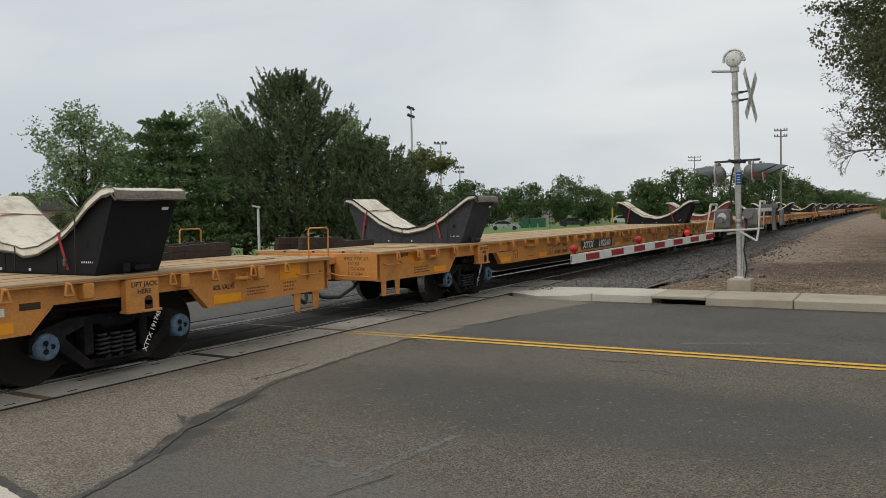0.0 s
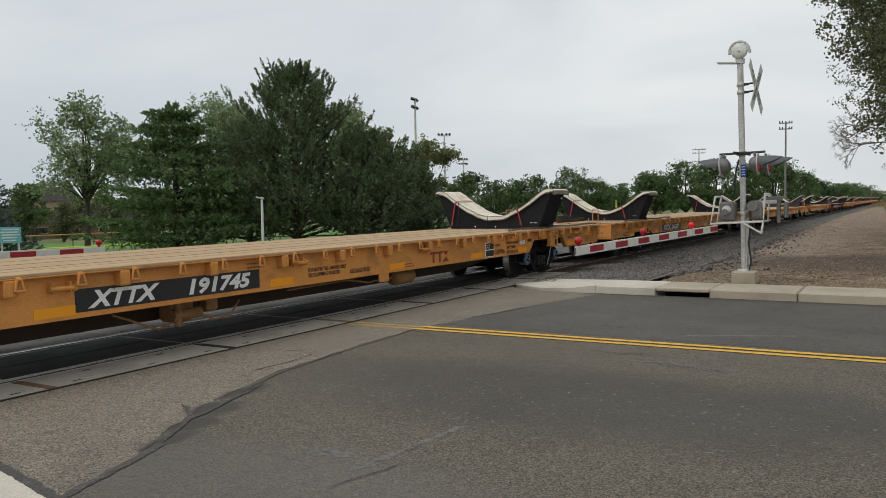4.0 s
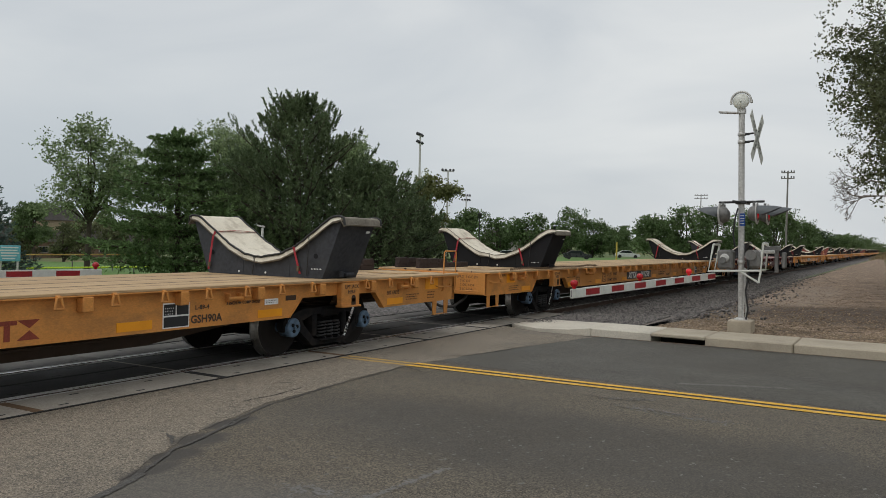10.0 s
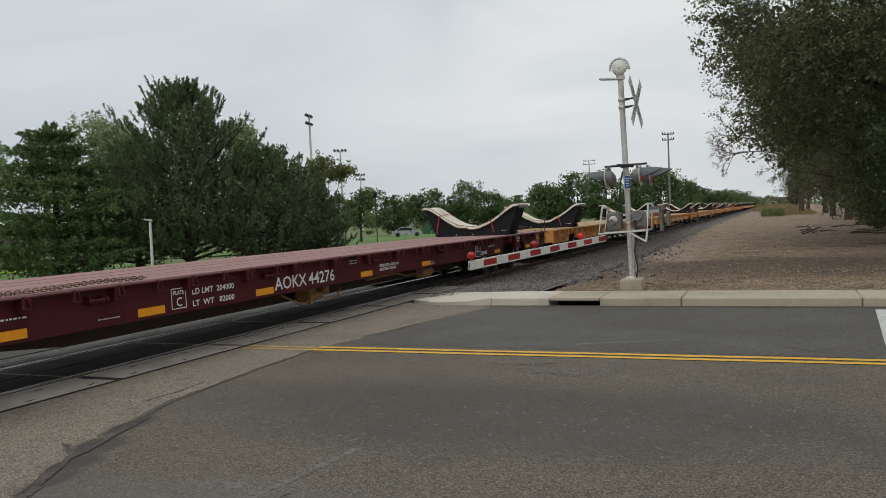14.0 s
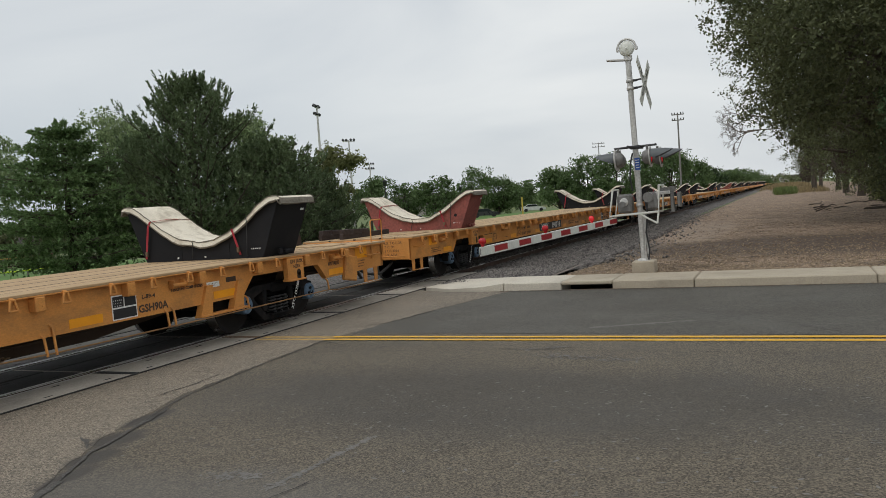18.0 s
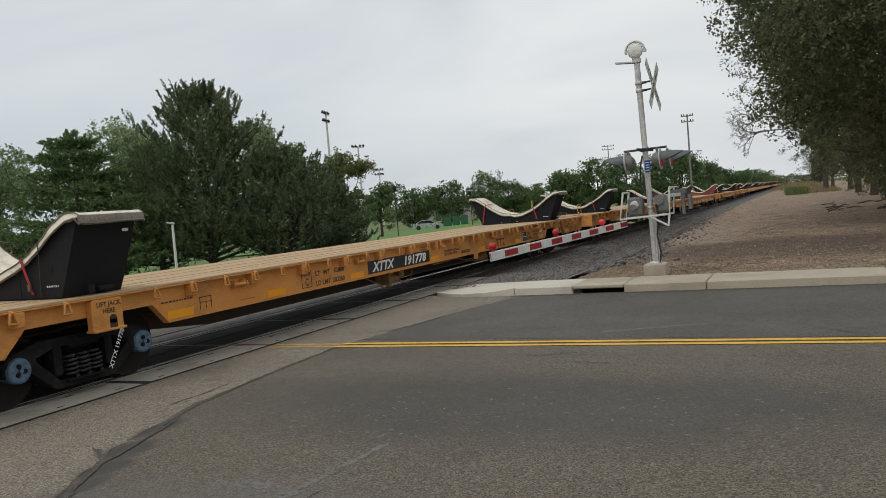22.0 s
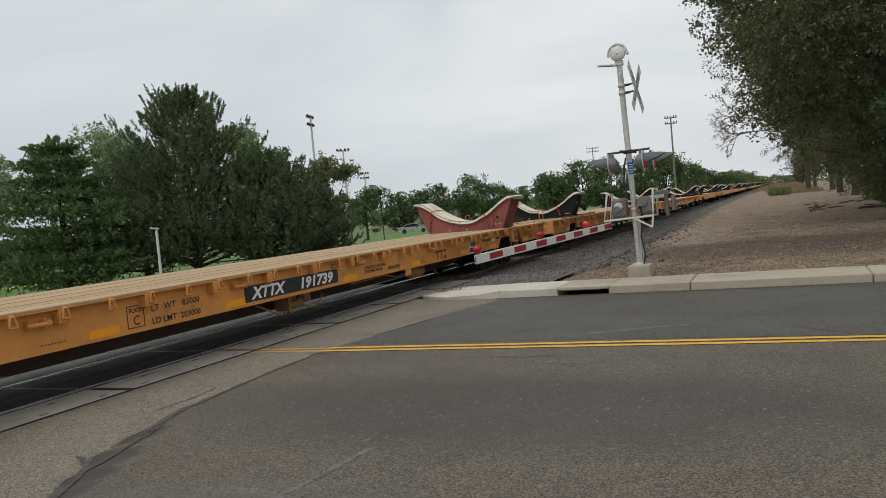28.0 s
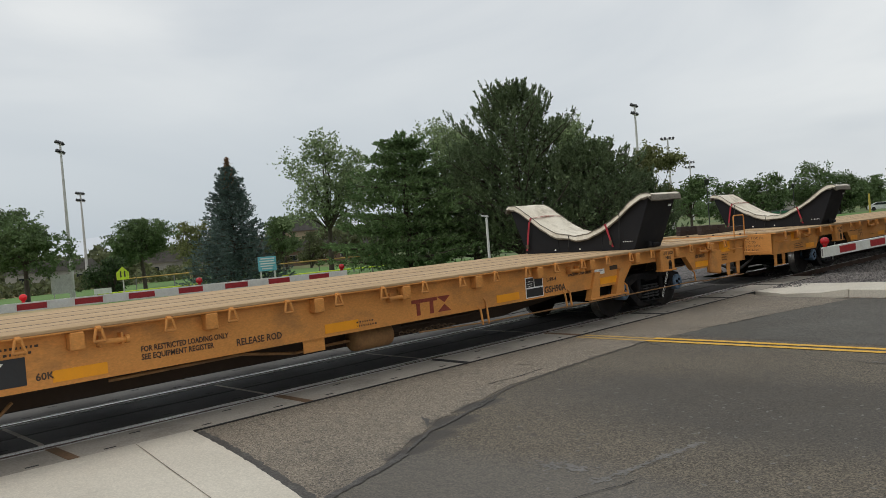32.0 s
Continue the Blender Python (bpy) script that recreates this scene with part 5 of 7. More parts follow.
def crossarm_pole(az, d, top, base_z, label, wide=1.7):
    x, y = polar(az, d)
    th = empty("utility_pole", pose(x, y, base_z, 0, 0, -az), label, "utility pole")
    h = top - base_z
    part("shaft", Shape().rod((0, 0, -0.3), (0, 0, h), 0.15, 0.10, 10), M_WOOD_POLE, th)
    for z in (h - 0.25, h - 1.05):
        part("crossarm", Shape().box((0, 0, z), (wide, 0.12, 0.14), 0, 0.02), M_WOOD_POLE, th)
        for q in (-0.45, -0.25, 0.25, 0.45):
            part("insulator", Shape().lathe([(0.05, 0.06), (0.09, 0.12), (0.05, 0.22), (0.09, 0.26), (0.0, 0.34)], 2, 8, at=(q * wide, 0, z)), M_BLACK, th)
    return th


flood_pole(-31.75, 115, 16.9, -1.2, 2, "tall grey sports floodlight pole in the park", 1)
flood_pole(-29.7, 145, 14.5, -1.0, 1, "grey sports floodlight pole further off", 2, 15)
flood_pole(-28.35, 190, 12.6, -1.0, 2, "small distant floodlight pole on the field", 3, 20)
flood_pole(-70.95, 70, 10.94, -1.9, 2, "tall grey floodlight pole over the playing field", 4, 70, 0.64)
flood_pole(-70.0, 140, 12.0, -3.4, 2, "grey floodlight pole beside the taller one", 5, 60)
flood_pole(-33.6, 100, 10.6, -1.0, 1, "floodlight pole half hidden by the trees", 6)
crossarm_pole(-6.68, 120, 12.5, 0.0, "weathered wooden utility pole with two crossarms")
crossarm_pole(-12.1, 200, 14.2, 0.0, "distant wooden utility pole with crossarms", 3.0)
crossarm_pole(0.9, 380, 13.0, 0.0, "far-off utility pole beside the railway")


def lamp_post(az, d, top, m, label, head):
    x, y = polar(az, d)
    z0 = ground_at(x, y)
    th = empty("lamp_post", pose(x, y, z0, 0, 0, -az), label, "lamp post")
    h = top - z0
    part("post", Shape().rod((0, 0, -0.2), (0, 0, h), 0.055, 0.045, 10), m, th)
    if head == "arm":
        part("lamp_head", Shape().box((-0.06, 0, h + 0.07), (0.3, 0.12, 0.06), 0, 0.02, Euler((0, radians(12), 0)).to_matrix()).rod((0, 0, h - 0.05), (0.03, 0, h + 0.1), 0.03, seg=8), M_GALV, th)
    else:
        part("lamp_head", Shape().lathe([(0.05, 0.0), (0.2, 0.1), (0.24, 0.5), (0.3, 0.55), (0.0, 0.75)], 2, 10, at=(0, 0, h)), M_BLACK, th)


lamp_post(-42.7, 30, 2.05, M_WHITE, "white steel post with a small lamp arm", "arm")
lamp_post(-27.35, 85, 4.1, M_BLACK, "dark path lamp post with a lantern head", "lantern")
lamp_post(-22.0, 120, 3.6, M_BLACK, "dark path lamp post in the distance", "lantern")


def board(az, d, w, h, z, m, label, category, name, posts=2, shape="board"):
    x, y = polar(az, d)
    z0 = ground_at(x, y)
    th = empty(name, pose(x, y, 0, 0, 0, -az), label, category)
    for k in ([-1, 1] if posts == 2 else [0]):
        part("post", Shape().box((k * w * 0.38, 0.04, (z0 + z) / 2), (0.07, 0.06, z - z0 + 0.2), 0, 0.01), M_GALV, th)
    if shape == "board":
        panel = part("panel", Shape().box((0, 0, z + h / 2), (w, 0.04, h), 0, 0.006), m, th)
    else:
        panel = part("panel", Shape().prism([(-w / 2, z), (w / 2, z), (w / 2, z + h * 0.55), (0, z + h), (-w / 2, z + h * 0.55)], 1, -0.02, 0.02), m, th)
    return th, panel


sign, face = board(-58.45, 33, 0.72, 0.58, 0.62, M_TEAL, "teal park sign with white print on two posts", "sign", "park_sign")
s = Shape()
for k in range(5):
    rng = random.Random(k)
    s.box((rng.uniform(-0.03, 0.03), -0.024, 0.62 + 0.50 - 0.1 * k), (rng.uniform(0.4, 0.6), 0.004, 0.045))
part("sign_print", s, M_WHITE, sign)
sch, face = board(-67.9, 45, 0.62, 0.68, 0.42, M_FLUO, "fluorescent yellow-green school crossing sign", "traffic sign", "school_sign", 1, "school")
for k in (-0.1, 0.1):
    part("sign_symbol", Shape().box((k, -0.024, 0.68), (0.07, 0.004, 0.26)).rod((k, -0.0225, 0.83), (k, -0.0265, 0.83), 0.045, seg=10), M_BLACK, sch)
kio, face = board(-71.6, 70, 1.5, 1.5, -1.0, M_GALV, "grey notice board in the park", "notice board", "notice_board")
board(-69.2, 48, 0.9, 0.3, -0.35, M_WHITE, "low white board on the grass", "sign", "low_sign")
# yellow cable rails on the lawn
for az0, az1, d, z in ((-69.5, -50.0, 58, 0.05), (-69.5, -48.5, 50, -0.45)):
    x0, y0 = polar(az0, d)
    x1, y1 = polar(az1, d)
    rail = empty("cable_fence", pose(0, 0, 0), "low yellow cable fence on the lawn", "fence")
    part("cable", Shape().rod((x0, y0, z), (x1, y1, z + 0.25), 0.045, seg=6), M_FLUO if d == 50 else M_YELLOW_OLD, rail)
    for k in range(9):
        f = k / 8
        x, y = x0 + (x1 - x0) * f, y0 + (y1 - y0) * f
        part("post", Shape().rod((x, y, ground_at(x, y) - 0.1), (x, y, z + 0.25 * f), 0.04, seg=6), M_WOOD_POLE, rail)


M_CARPAINT = [mat("car_silver", (0.48, 0.5, 0.52), rough=0.3, metal=0.5, grain=20, patch=2, bump=0), mat("car_dark", (0.03, 0.03, 0.035), rough=0.3, grain=20, patch=2, bump=0), mat("car_white", (0.7, 0.7, 0.7), rough=0.35, grain=20, patch=2, bump=0)]
M_WINDOW = mat("car_window", (0.02, 0.025, 0.03), rough=0.08, grain=20, patch=2, bump=0)


def sedan(az, d, heading, k, label):
    x, y = polar(az, d)
    th = empty("parked_car", pose(x, y, ground_at(x, y) + 0.1, 0, 0, heading), label, "car")
    body = [(-2.25, 0.3), (2.2, 0.3), (2.25, 0.62), (2.0, 0.78), (1.15, 0.88), (0.45, 1.38), (-0.95, 1.40), (-1.75, 0.98), (-2.2, 0.92)]
    part("body", Shape().prism(body, 1, -0.85, 0.85), M_CARPAINT[k], th)
    part("side_window", Shape().prism([(1.0, 0.92), (0.42, 1.32), (-0.9, 1.34), (-1.5, 0.98)], 1, -0.856, 0.856), M_WINDOW, th)
    part("windscreen", Shape().box((0.82, 0, 1.14), (0.02, 1.4, 0.5), 0, 0, Euler((0, radians(-54), 0)).to_matrix()), M_WINDOW, th)
    for wx in (-1.4, 1.4):
        for wy in (-0.8, 0.8):
            part("wheel", Shape().rod((wx, wy - 0.1, 0.32), (wx, wy + 0.1, 0.32), 0.32, seg=14), M_HOSE_, th)


M_HOSE_ = mat("tyre_rubber", (0.02, 0.02, 0.02), rough=0.8, grain=30, patch=5)
sedan(-25.2, 118, 25, 0, "silver sedan parked by the playing field")
sedan(-20.35, 130, 25, 1, "dark car parked by the playing field")
sedan(-16.9, 150, 20, 2, "white car parked far off")
M_BIN = mat("dumpster_green", (0.02, 0.12, 0.055), (0.016, 0.09, 0.045), rough=0.6, grain=20, patch=2)
for k, az in enumerate((-23.75, -23.15, -22.55)):
    x, y = polar(az, 140)
    th = empty("portable_toilet", pose(x, y, ground_at(x, y) + 0.1, 0, 0, -az), "green plastic cabin standing in a row", "portable toilet", "row of green cabins")
    part("cabin", Shape().box((0, 0, 0.75), (1.25, 1.2, 1.5), 0, 0.05), M_BIN, th)
    part("roof", Shape().box((0, 0, 1.55), (1.3, 1.25, 0.14), 0, 0.05), M_HOOD, th)
    part("cabin_door", Shape().box((0, -0.61, 0.75), (0.7, 0.03, 1.3), 0, 0.01), M_BIN, th)
part("yellow_post", Shape().rod((*polar(-17.65, 70), -0.2), (*polar(-17.65, 70), 1.95), 0.075, seg=8), mat("post_yellow", (0.6, 0.45, 0.08), rough=0.6, grain=20, patch=2))
tagged(bpy.data.objects["yellow_post"], "yellow steel post on the field", "post")

M_WALL = [mat("house_tan", (0.42, 0.34, 0.22), rough=0.85, grain=12, patch=0.8), mat("house_brown", (0.20, 0.13, 0.09), rough=0.85, grain=12, patch=0.8), mat("house_pale", (0.36, 0.34, 0.31), rough=0.85, grain=12, patch=0.8)]
M_ROOF = mat("roof_shingle", (0.14, 0.125, 0.12), (0.10, 0.09, 0.085), rough=0.9, grain=6, patch=0.8, bump=0.4)


def house(az, d, w, dp, h, k, turn, label, base=None):
    x, y = polar(az, d)
    z0 = ground_at(x, y) if base is None else base
    th = empty("house", pose(x, y, z0, 0, 0, -az + turn), label, "house")
    part("wall", Shape().box((0, 0, h / 2 - 0.2), (w, dp, h + 0.4)), M_WALL[k], th)
    part("roof", Shape().prism([(-w / 2 - 0.4, h), (w / 2 + 0.4, h), (w / 2 - 1.2, h + 1.9), (-w / 2 + 1.2, h + 1.9)], 1, -dp / 2 - 0.4, dp / 2 + 0.4), M_ROOF, th)
    for q in (-0.3, 0.0, 0.3):
        win = part("window", Shape().box((q * w, -dp / 2 - 0.03, h * 0.55), (w * 0.14, 0.08, h * 0.38), 0, 0.01), M_WALL[2], th)
        part("pane", Shape().box((q * w, -dp / 2 - 0.075, h * 0.55), (w * 0.115, 0.01, h * 0.32)), M_WINDOW, win)


house(-58.2, 120, 9, 8, 2.2, 1, 10, "brown single-storey house behind the park")
house(-55.6, 125, 6, 8, 5.0, 0, 0, "tan two-storey house behind the park")
house(-52.8, 120, 14, 2, 1.6, 1, 0, "long low brown wall of a house")
house(-64.6, 150, 10, 6, 2.4, 2, 0, "pale low building behind the trees")
house(-72.0, 170, 16, 8, 3.0, 2, 0, "pale low building across the field")
house(-24.5, 210, 18, 8, 3.2, 2, 10, "pale house behind the playing field")
house(0.3, 520, 12, 10, 3.0, 2, 0, "pale building at the end of the railway line", 0.0)

# hazy mountains: a backdrop with the haze painted on as an even pale glow
M_HAZE_GLOW = glow("haze_blue", (0.56, 0.60, 0.645), 1.0)
M_HAZE_GLOW.node_tree.nodes["Principled BSDF"].inputs["Base Color"].default_value = (0, 0, 0, 1)
M_HAZE_GLOW.node_tree.nodes["Principled BSDF"].inputs["Specular IOR Level"].default_value = 0
ridge, N = Shape(), 80
pts = []
for i in range(N + 1):
    az = -100 + 70 * i / N
    x, y = polar(az, 3000)
    hgt = 40 + 62 * (0.5 + 0.5 * noise.noise((az * 0.09, 3, 1))) + 14 * noise.noise((az * 0.4, 1, 2))
    pts.append((x, y, hgt * max(0.0, min(1.0, (-36 - az) / 14))))
ridge.add([(x, y, -120) for x, y, z in pts] + pts, [(i, i + 1, N + 2 + i, N + 1 + i) for i in range(N)])
tagged(part("backdrop_mountains", ridge, M_HAZE_GLOW), "backdrop of pale blue mountains, haze painted as a glow", "mountains", kind="structure")


# ---- the train: flat cars with cradles ----
M_BODY = mat("car_paint_ochre", spec=0.3, c1=(0.66, 0.288, 0.075), c2=(0.57, 0.242, 0.06), rough=0.55, grain=38, patch=1.2, mixup=0.26, bump=0.08, chips=0.05, chip_scale=70, dirt=(0.23, 0.125, 0.055), dirt_amount=0.8, dirt_scale=1.6, stretch=(1, 0.7, 1.4))
M_BODY_M = mat("car_paint_maroon", (0.085, 0.012, 0.014), (0.062, 0.010, 0.012), spec=0.2, rough=0.55, grain=45, patch=1.2, mixup=0.12, bump=0.03, dirt=(0.045, 0.02, 0.016), dirt_amount=0.55, dirt_scale=1.6)
M_DECK = mat("deck_boards_tan", (0.50, 0.345, 0.19), (0.43, 0.29, 0.155), rough=0.85, grain=16, patch=0.9, mixup=0.4, bump=0.35, dirt=(0.27, 0.175, 0.095), dirt_amount=0.5, dirt_scale=1.1, stretch=(5, 0.35, 5), each=0.05)
M_DECK_M = mat("deck_boards_pink", (0.35, 0.20, 0.185), (0.29, 0.155, 0.145), rough=0.85, grain=16, patch=0.9, mixup=0.4, bump=0.35, dirt=(0.16, 0.09, 0.08), dirt_amount=0.5, dirt_scale=1.1, stretch=(5, 0.35, 5), each=0.05)
M_TANK = mat("brake_tank_dusty", (0.34, 0.18, 0.065), (0.22, 0.115, 0.05), rough=0.75, grain=30, patch=3, mixup=0.3, dirt=(0.08, 0.05, 0.03), dirt_amount=0.7, dirt_scale=4)
M_SPRING = mat("spring_steel", (0.035, 0.034, 0.035), (0.022, 0.022, 0.023), rough=0.6, grain=20, patch=4)
M_UNDER = mat("underframe_grime", (0.045, 0.028, 0.018), (0.065, 0.04, 0.024), rough=0.9, grain=20, patch=1.5, bump=0.2)
M_TRUCK = mat("truck_grime", (0.010, 0.010, 0.011), (0.017, 0.017, 0.018), rough=0.8, spec=0.08, grain=24, patch=2.5, bump=0.2, dirt=(0.07, 0.055, 0.045), dirt_amount=0.4, dirt_scale=3)
M_WHEEL = mat("wheel_steel_dirty", (0.018, 0.016, 0.015), (0.03, 0.026, 0.023), rough=0.75, spec=0.15, grain=20, patch=3, bump=0.1)
M_TREAD = mat("wheel_tread", (0.42, 0.41, 0.4), rough=0.35, metal=1.0, grain=20, patch=4, bump=0.03)
M_CAP = mat("bearing_cap_blue", (0.105, 0.175, 0.26), (0.075, 0.125, 0.19), rough=0.5, grain=20, patch=6, dirt=(0.04, 0.04, 0.045), dirt_amount=0.5, dirt_scale=10)
M_STRIPE = mat("reflective_amber", (0.90, 0.36, 0.008), (0.82, 0.32, 0.01), rough=0.4, grain=60, patch=4, mixup=0.08, bump=0)
M_INK = mat("stencil_dark", (0.07, 0.045, 0.03), rough=0.7, grain=60, patch=5, bump=0)
M_INK_RED = mat("emblem_red", (0.26, 0.045, 0.022), rough=0.6, grain=50, patch=5, bump=0)
M_PLATE_BLACK = mat("number_panel_black", (0.016, 0.017, 0.02), (0.024, 0.025, 0.028), rough=0.45, grain=30, patch=3, bump=0.03)
M_PAPER = mat("stencil_white", (0.82, 0.82, 0.80), (0.72, 0.72, 0.7), rough=0.6, grain=60, patch=4, bump=0)
M_RUSTY = mat("rusty_beam", (0.05, 0.032, 0.026), (0.032, 0.022, 0.019), rough=0.9, grain=20, patch=1.5, bump=0.3)
M_CHAIN = mat("chain_steel", (0.20, 0.13, 0.075), (0.12, 0.08, 0.05), rough=0.7, metal=0.3, grain=40, patch=8)
M_CRADLE = mat("cradle_black", (0.014, 0.014, 0.016), (0.022, 0.022, 0.024), rough=0.6, grain=16, patch=1.2, bump=0.06, dirt=(0.03, 0.029, 0.028), dirt_amount=0.35, dirt_scale=2, spec=0.12)
M_CRADLE_G = mat("cradle_grey", (0.055, 0.058, 0.066), (0.04, 0.042, 0.048), rough=0.6, grain=16, patch=1.2, bump=0.06, dirt=(0.10, 0.10, 0.10), dirt_amount=0.3, dirt_scale=2, spec=0.2)
M_CRADLE_R = mat("cradle_red_oxide", (0.30, 0.085, 0.065), (0.22, 0.065, 0.052), rough=0.75, grain=16, patch=1.2, bump=0.08, dirt=(0.10, 0.05, 0.045), dirt_amount=0.45, dirt_scale=2)
M_CANVAS = mat("canvas_cover", (0.78, 0.72, 0.595), (0.68, 0.615, 0.49), rough=0.95, grain=60, patch=1.6, mixup=0.3, bump=0.3, dirt=(0.26, 0.205, 0.14), dirt_amount=0.55, dirt_scale=3.2)
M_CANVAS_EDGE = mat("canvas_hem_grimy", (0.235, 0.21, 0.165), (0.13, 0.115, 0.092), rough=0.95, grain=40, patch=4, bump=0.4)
M_STRAP = mat("strap_red", (0.40, 0.03, 0.045), rough=0.8, grain=80, patch=6)
M_HOSE = mat("hose_black", (0.02, 0.02, 0.02), rough=0.6, grain=30, patch=5)

PITCH, HALF, BOGIE, SIDE = 27.505, 13.1, 9.6, 1.29
LONG_BASE, SHORT_BASE, AXLE, PAD_AT = 9.78, 9.52, 0.88, 0.12
SIDEWAYS = Matrix(((0, 0, 1, 0), (1, 0, 0, 0), (0, 1, 0, 0), (0, 0, 0, 1)))


def lettering(text, size, lean=0.0, bold=0.0):
    """Letters as a flat mesh; x runs along the line."""
    cu = bpy.data.curves.new("lettering", "FONT")
    cu.body, cu.size, cu.shear, cu.offset, cu.resolution_u = text, size, lean, bold, 2
    ob = bpy.data.objects.new("lettering", cu)
    me = bpy.data.meshes.new_from_object(ob)
    bpy.data.objects.remove(ob)
    return me


def letter_part(name, text, size, y, z, m, parent, x=SIDE + 0.005, lean=0.0, bold=0.0022, width=None, label="", turn=0.0):
    me = lettering(text, size, lean, bold)
    me.materials.clear()
    me.materials.append(m)
    if width:
        w = max(v.co.x for v in me.vertices) or 1
        for v in me.vertices:
            v.co.x *= width / w
    return tagged(part(name, me, None, parent, label, at=pose(x, y, z, turn) @ SIDEWAYS), label, kind="stuff" if name == "stencil" else "")


def bars(name, rows, y, z, length, height, m, parent, x=SIDE + 0.005, seed=1, label=""):
    """Small unreadable print: rows of plain bars."""
    rng, s = random.Random(seed), Shape()
    step = height / rows
    for r in range(rows):
        p = 0.0
        while p < length * rng.uniform(0.8, 1.0):
            w = rng.uniform(0.03, 0.09) * min(1.6, length)
            s.box((x, y + p + w / 2, z + height - (r + 0.5) * step), (0.002, w, step * 0.42))
            p += w + 0.02
    return tagged(part(name, s, m, parent, label), label, kind="stuff")


def sill_outline(base=SHORT_BASE, curved=False):
    """Outline of the side sill: deep between the trucks and at the ends, shallow over the trucks."""
    low, high, top = (0.65, 0.775, 1.10) if curved else (0.62, 0.885, 1.10)
    pts = [(-HALF, low + 0.01)]
    for c in (-base, base):
        if curved:
            for k in (-1, 1):
                bow = [(k * (1.30 - 0.52 * i / 8), low + (high - low) * (0.5 - 0.5 * math.cos(math.pi * i / 8))) for i in range(9)]
                pts += [(c + y, z) for y, z in (bow if k < 0 else bow[::-1])]
        else:
            pts += [(c - 1.18, low), (c - 0.92, high), (c + 0.92, high), (c + 1.18, low)]
    return pts + [(HALF, low + 0.02), (HALF, top), (-HALF, top)]


def truck_frame_shape():
    s = Shape()
    for outline in (
        [(-1.02, 0.50), (-0.98, 0.60), (-0.62, 0.70), (0.62, 0.70), (0.98, 0.60), (1.02, 0.50), (0.62, 0.53), (0.42, 0.60), (-0.42, 0.60), (-0.62, 0.53)],
        [(-0.80, 0.44), (-0.42, 0.13), (0.42, 0.13), (0.80, 0.44), (0.66, 0.50), (0.36, 0.215), (-0.36, 0.215), (-0.66, 0.50)],
    ):
        s.prism(outline, 0, -0.09, 0.09)
    for k in (-1, 1):
        s.box((0, k * 0.36, 0.45), (0.2, 0.11, 0.36), 0, 0.02)
        s.box((0, k * 0.89, 0.47), (0.2, 0.30, 0.20), 0, 0.04)
        s.box((0.02, k * 0.70, 0.46), (0.16, 0.12, 0.16), 0, 0.02)
    s.box((0, 0, 0.62), (0.24, 0.44, 0.14), 0, 0.03)
    return s


def spring_shape():
    pts = [(0.07 * math.cos(w), 0.07 * math.sin(w), 0.225 + 0.25 * i / 40) for i, w in ((i, i * 2 * math.pi * 5 / 40) for i in range(41))]
    return Shape().pipe(pts, 0.017, 5)


R_WHEEL = 0.44


def wheelset_mesh():
    s = Shape()
    for k in (-1, 1):
        prof = [(0.06, 0.74), (0.10, 0.72), (0.12, 0.70), (0.34, 0.735), (0.375, 0.70), (R_WHEEL - 0.015, 0.695)]
        s.lathe([(r, k * h) for r, h in [(0.06, 0.83), (0.13, 0.83), (0.15, 0.80), (0.33, 0.775), (0.37, 0.82), (R_WHEEL - 0.012, 0.825)]], 0, 32, 0)
        s.lathe([(r, k * h) for r, h in [(R_WHEEL - 0.012, 0.825), (R_WHEEL, 0.81), (R_WHEEL + 0.003, 0.73), (R_WHEEL + 0.028, 0.715), (R_WHEEL + 0.026, 0.69)]], 0, 32, 1)
        s.lathe([(r, k * h) for r, h in prof + [(R_WHEEL + 0.026, 0.69)]], 0, 32, 0)
        s.lathe([(r, k * h) for r, h in [(0.085, 0.80), (0.085, 0.92), (0.135, 0.93), (0.142, 1.08), (0.14, 1.12), (0.125, 1.135), (0.10, 1.13), (0.0, 1.13)]], 0, 20, 2)
        for a in range(3):
            w = a * 2.094
            s.rod((k * 1.13, 0.052 * math.cos(w), 0.052 * math.sin(w)), (k * 1.145, 0.052 * math.cos(w), 0.052 * math.sin(w)), 0.027, seg=8, slot=3)
        s.rod((k * 1.13, 0, 0), (k * 1.155, 0, 0), 0.024, seg=8, slot=2)
    s.rod((-0.95, 0, 0), (0.95, 0, 0), 0.078, seg=12, slot=0)
    return s.mesh("wheelset", [M_WHEEL, M_TREAD, M_CAP, M_TRUCK])


MESH = {}


def shared(key, make):
    if key not in MESH:
        MESH[key] = make()
    return MESH[key]


def ring_shape():
    """A triangular lashing ring on its lug."""
    s = Shape().box((0.066, 0, 0.028), (0.045, 0.05, 0.05), 0, 0.008)
    a, b, c, d = (0.088, -0.022, 0.03), (0.096, -0.05, -0.085), (0.096, 0.05, -0.085), (0.088, 0.022, 0.03)
    for p, q in ((a, b), (b, c), (c, d), (d, a)):
        s.rod(p, q, 0.0145, seg=6)
    return s


def winch_shape():
    s = Shape().rod((0.06, -0.13, 0), (0.06, 0.13, 0), 0.026, seg=10)
    for k in (-0.1, 0.1):
        s.box((0.03, k, 0.01), (0.09, 0.018, 0.11), 0, 0.008)
    s.rod((0.06, 0.13, 0), (0.06, 0.165, 0), 0.04, seg=10)
    return s


def grip_pipe(*pts):
    return Shape().pipe(pts, 0.013, 6)


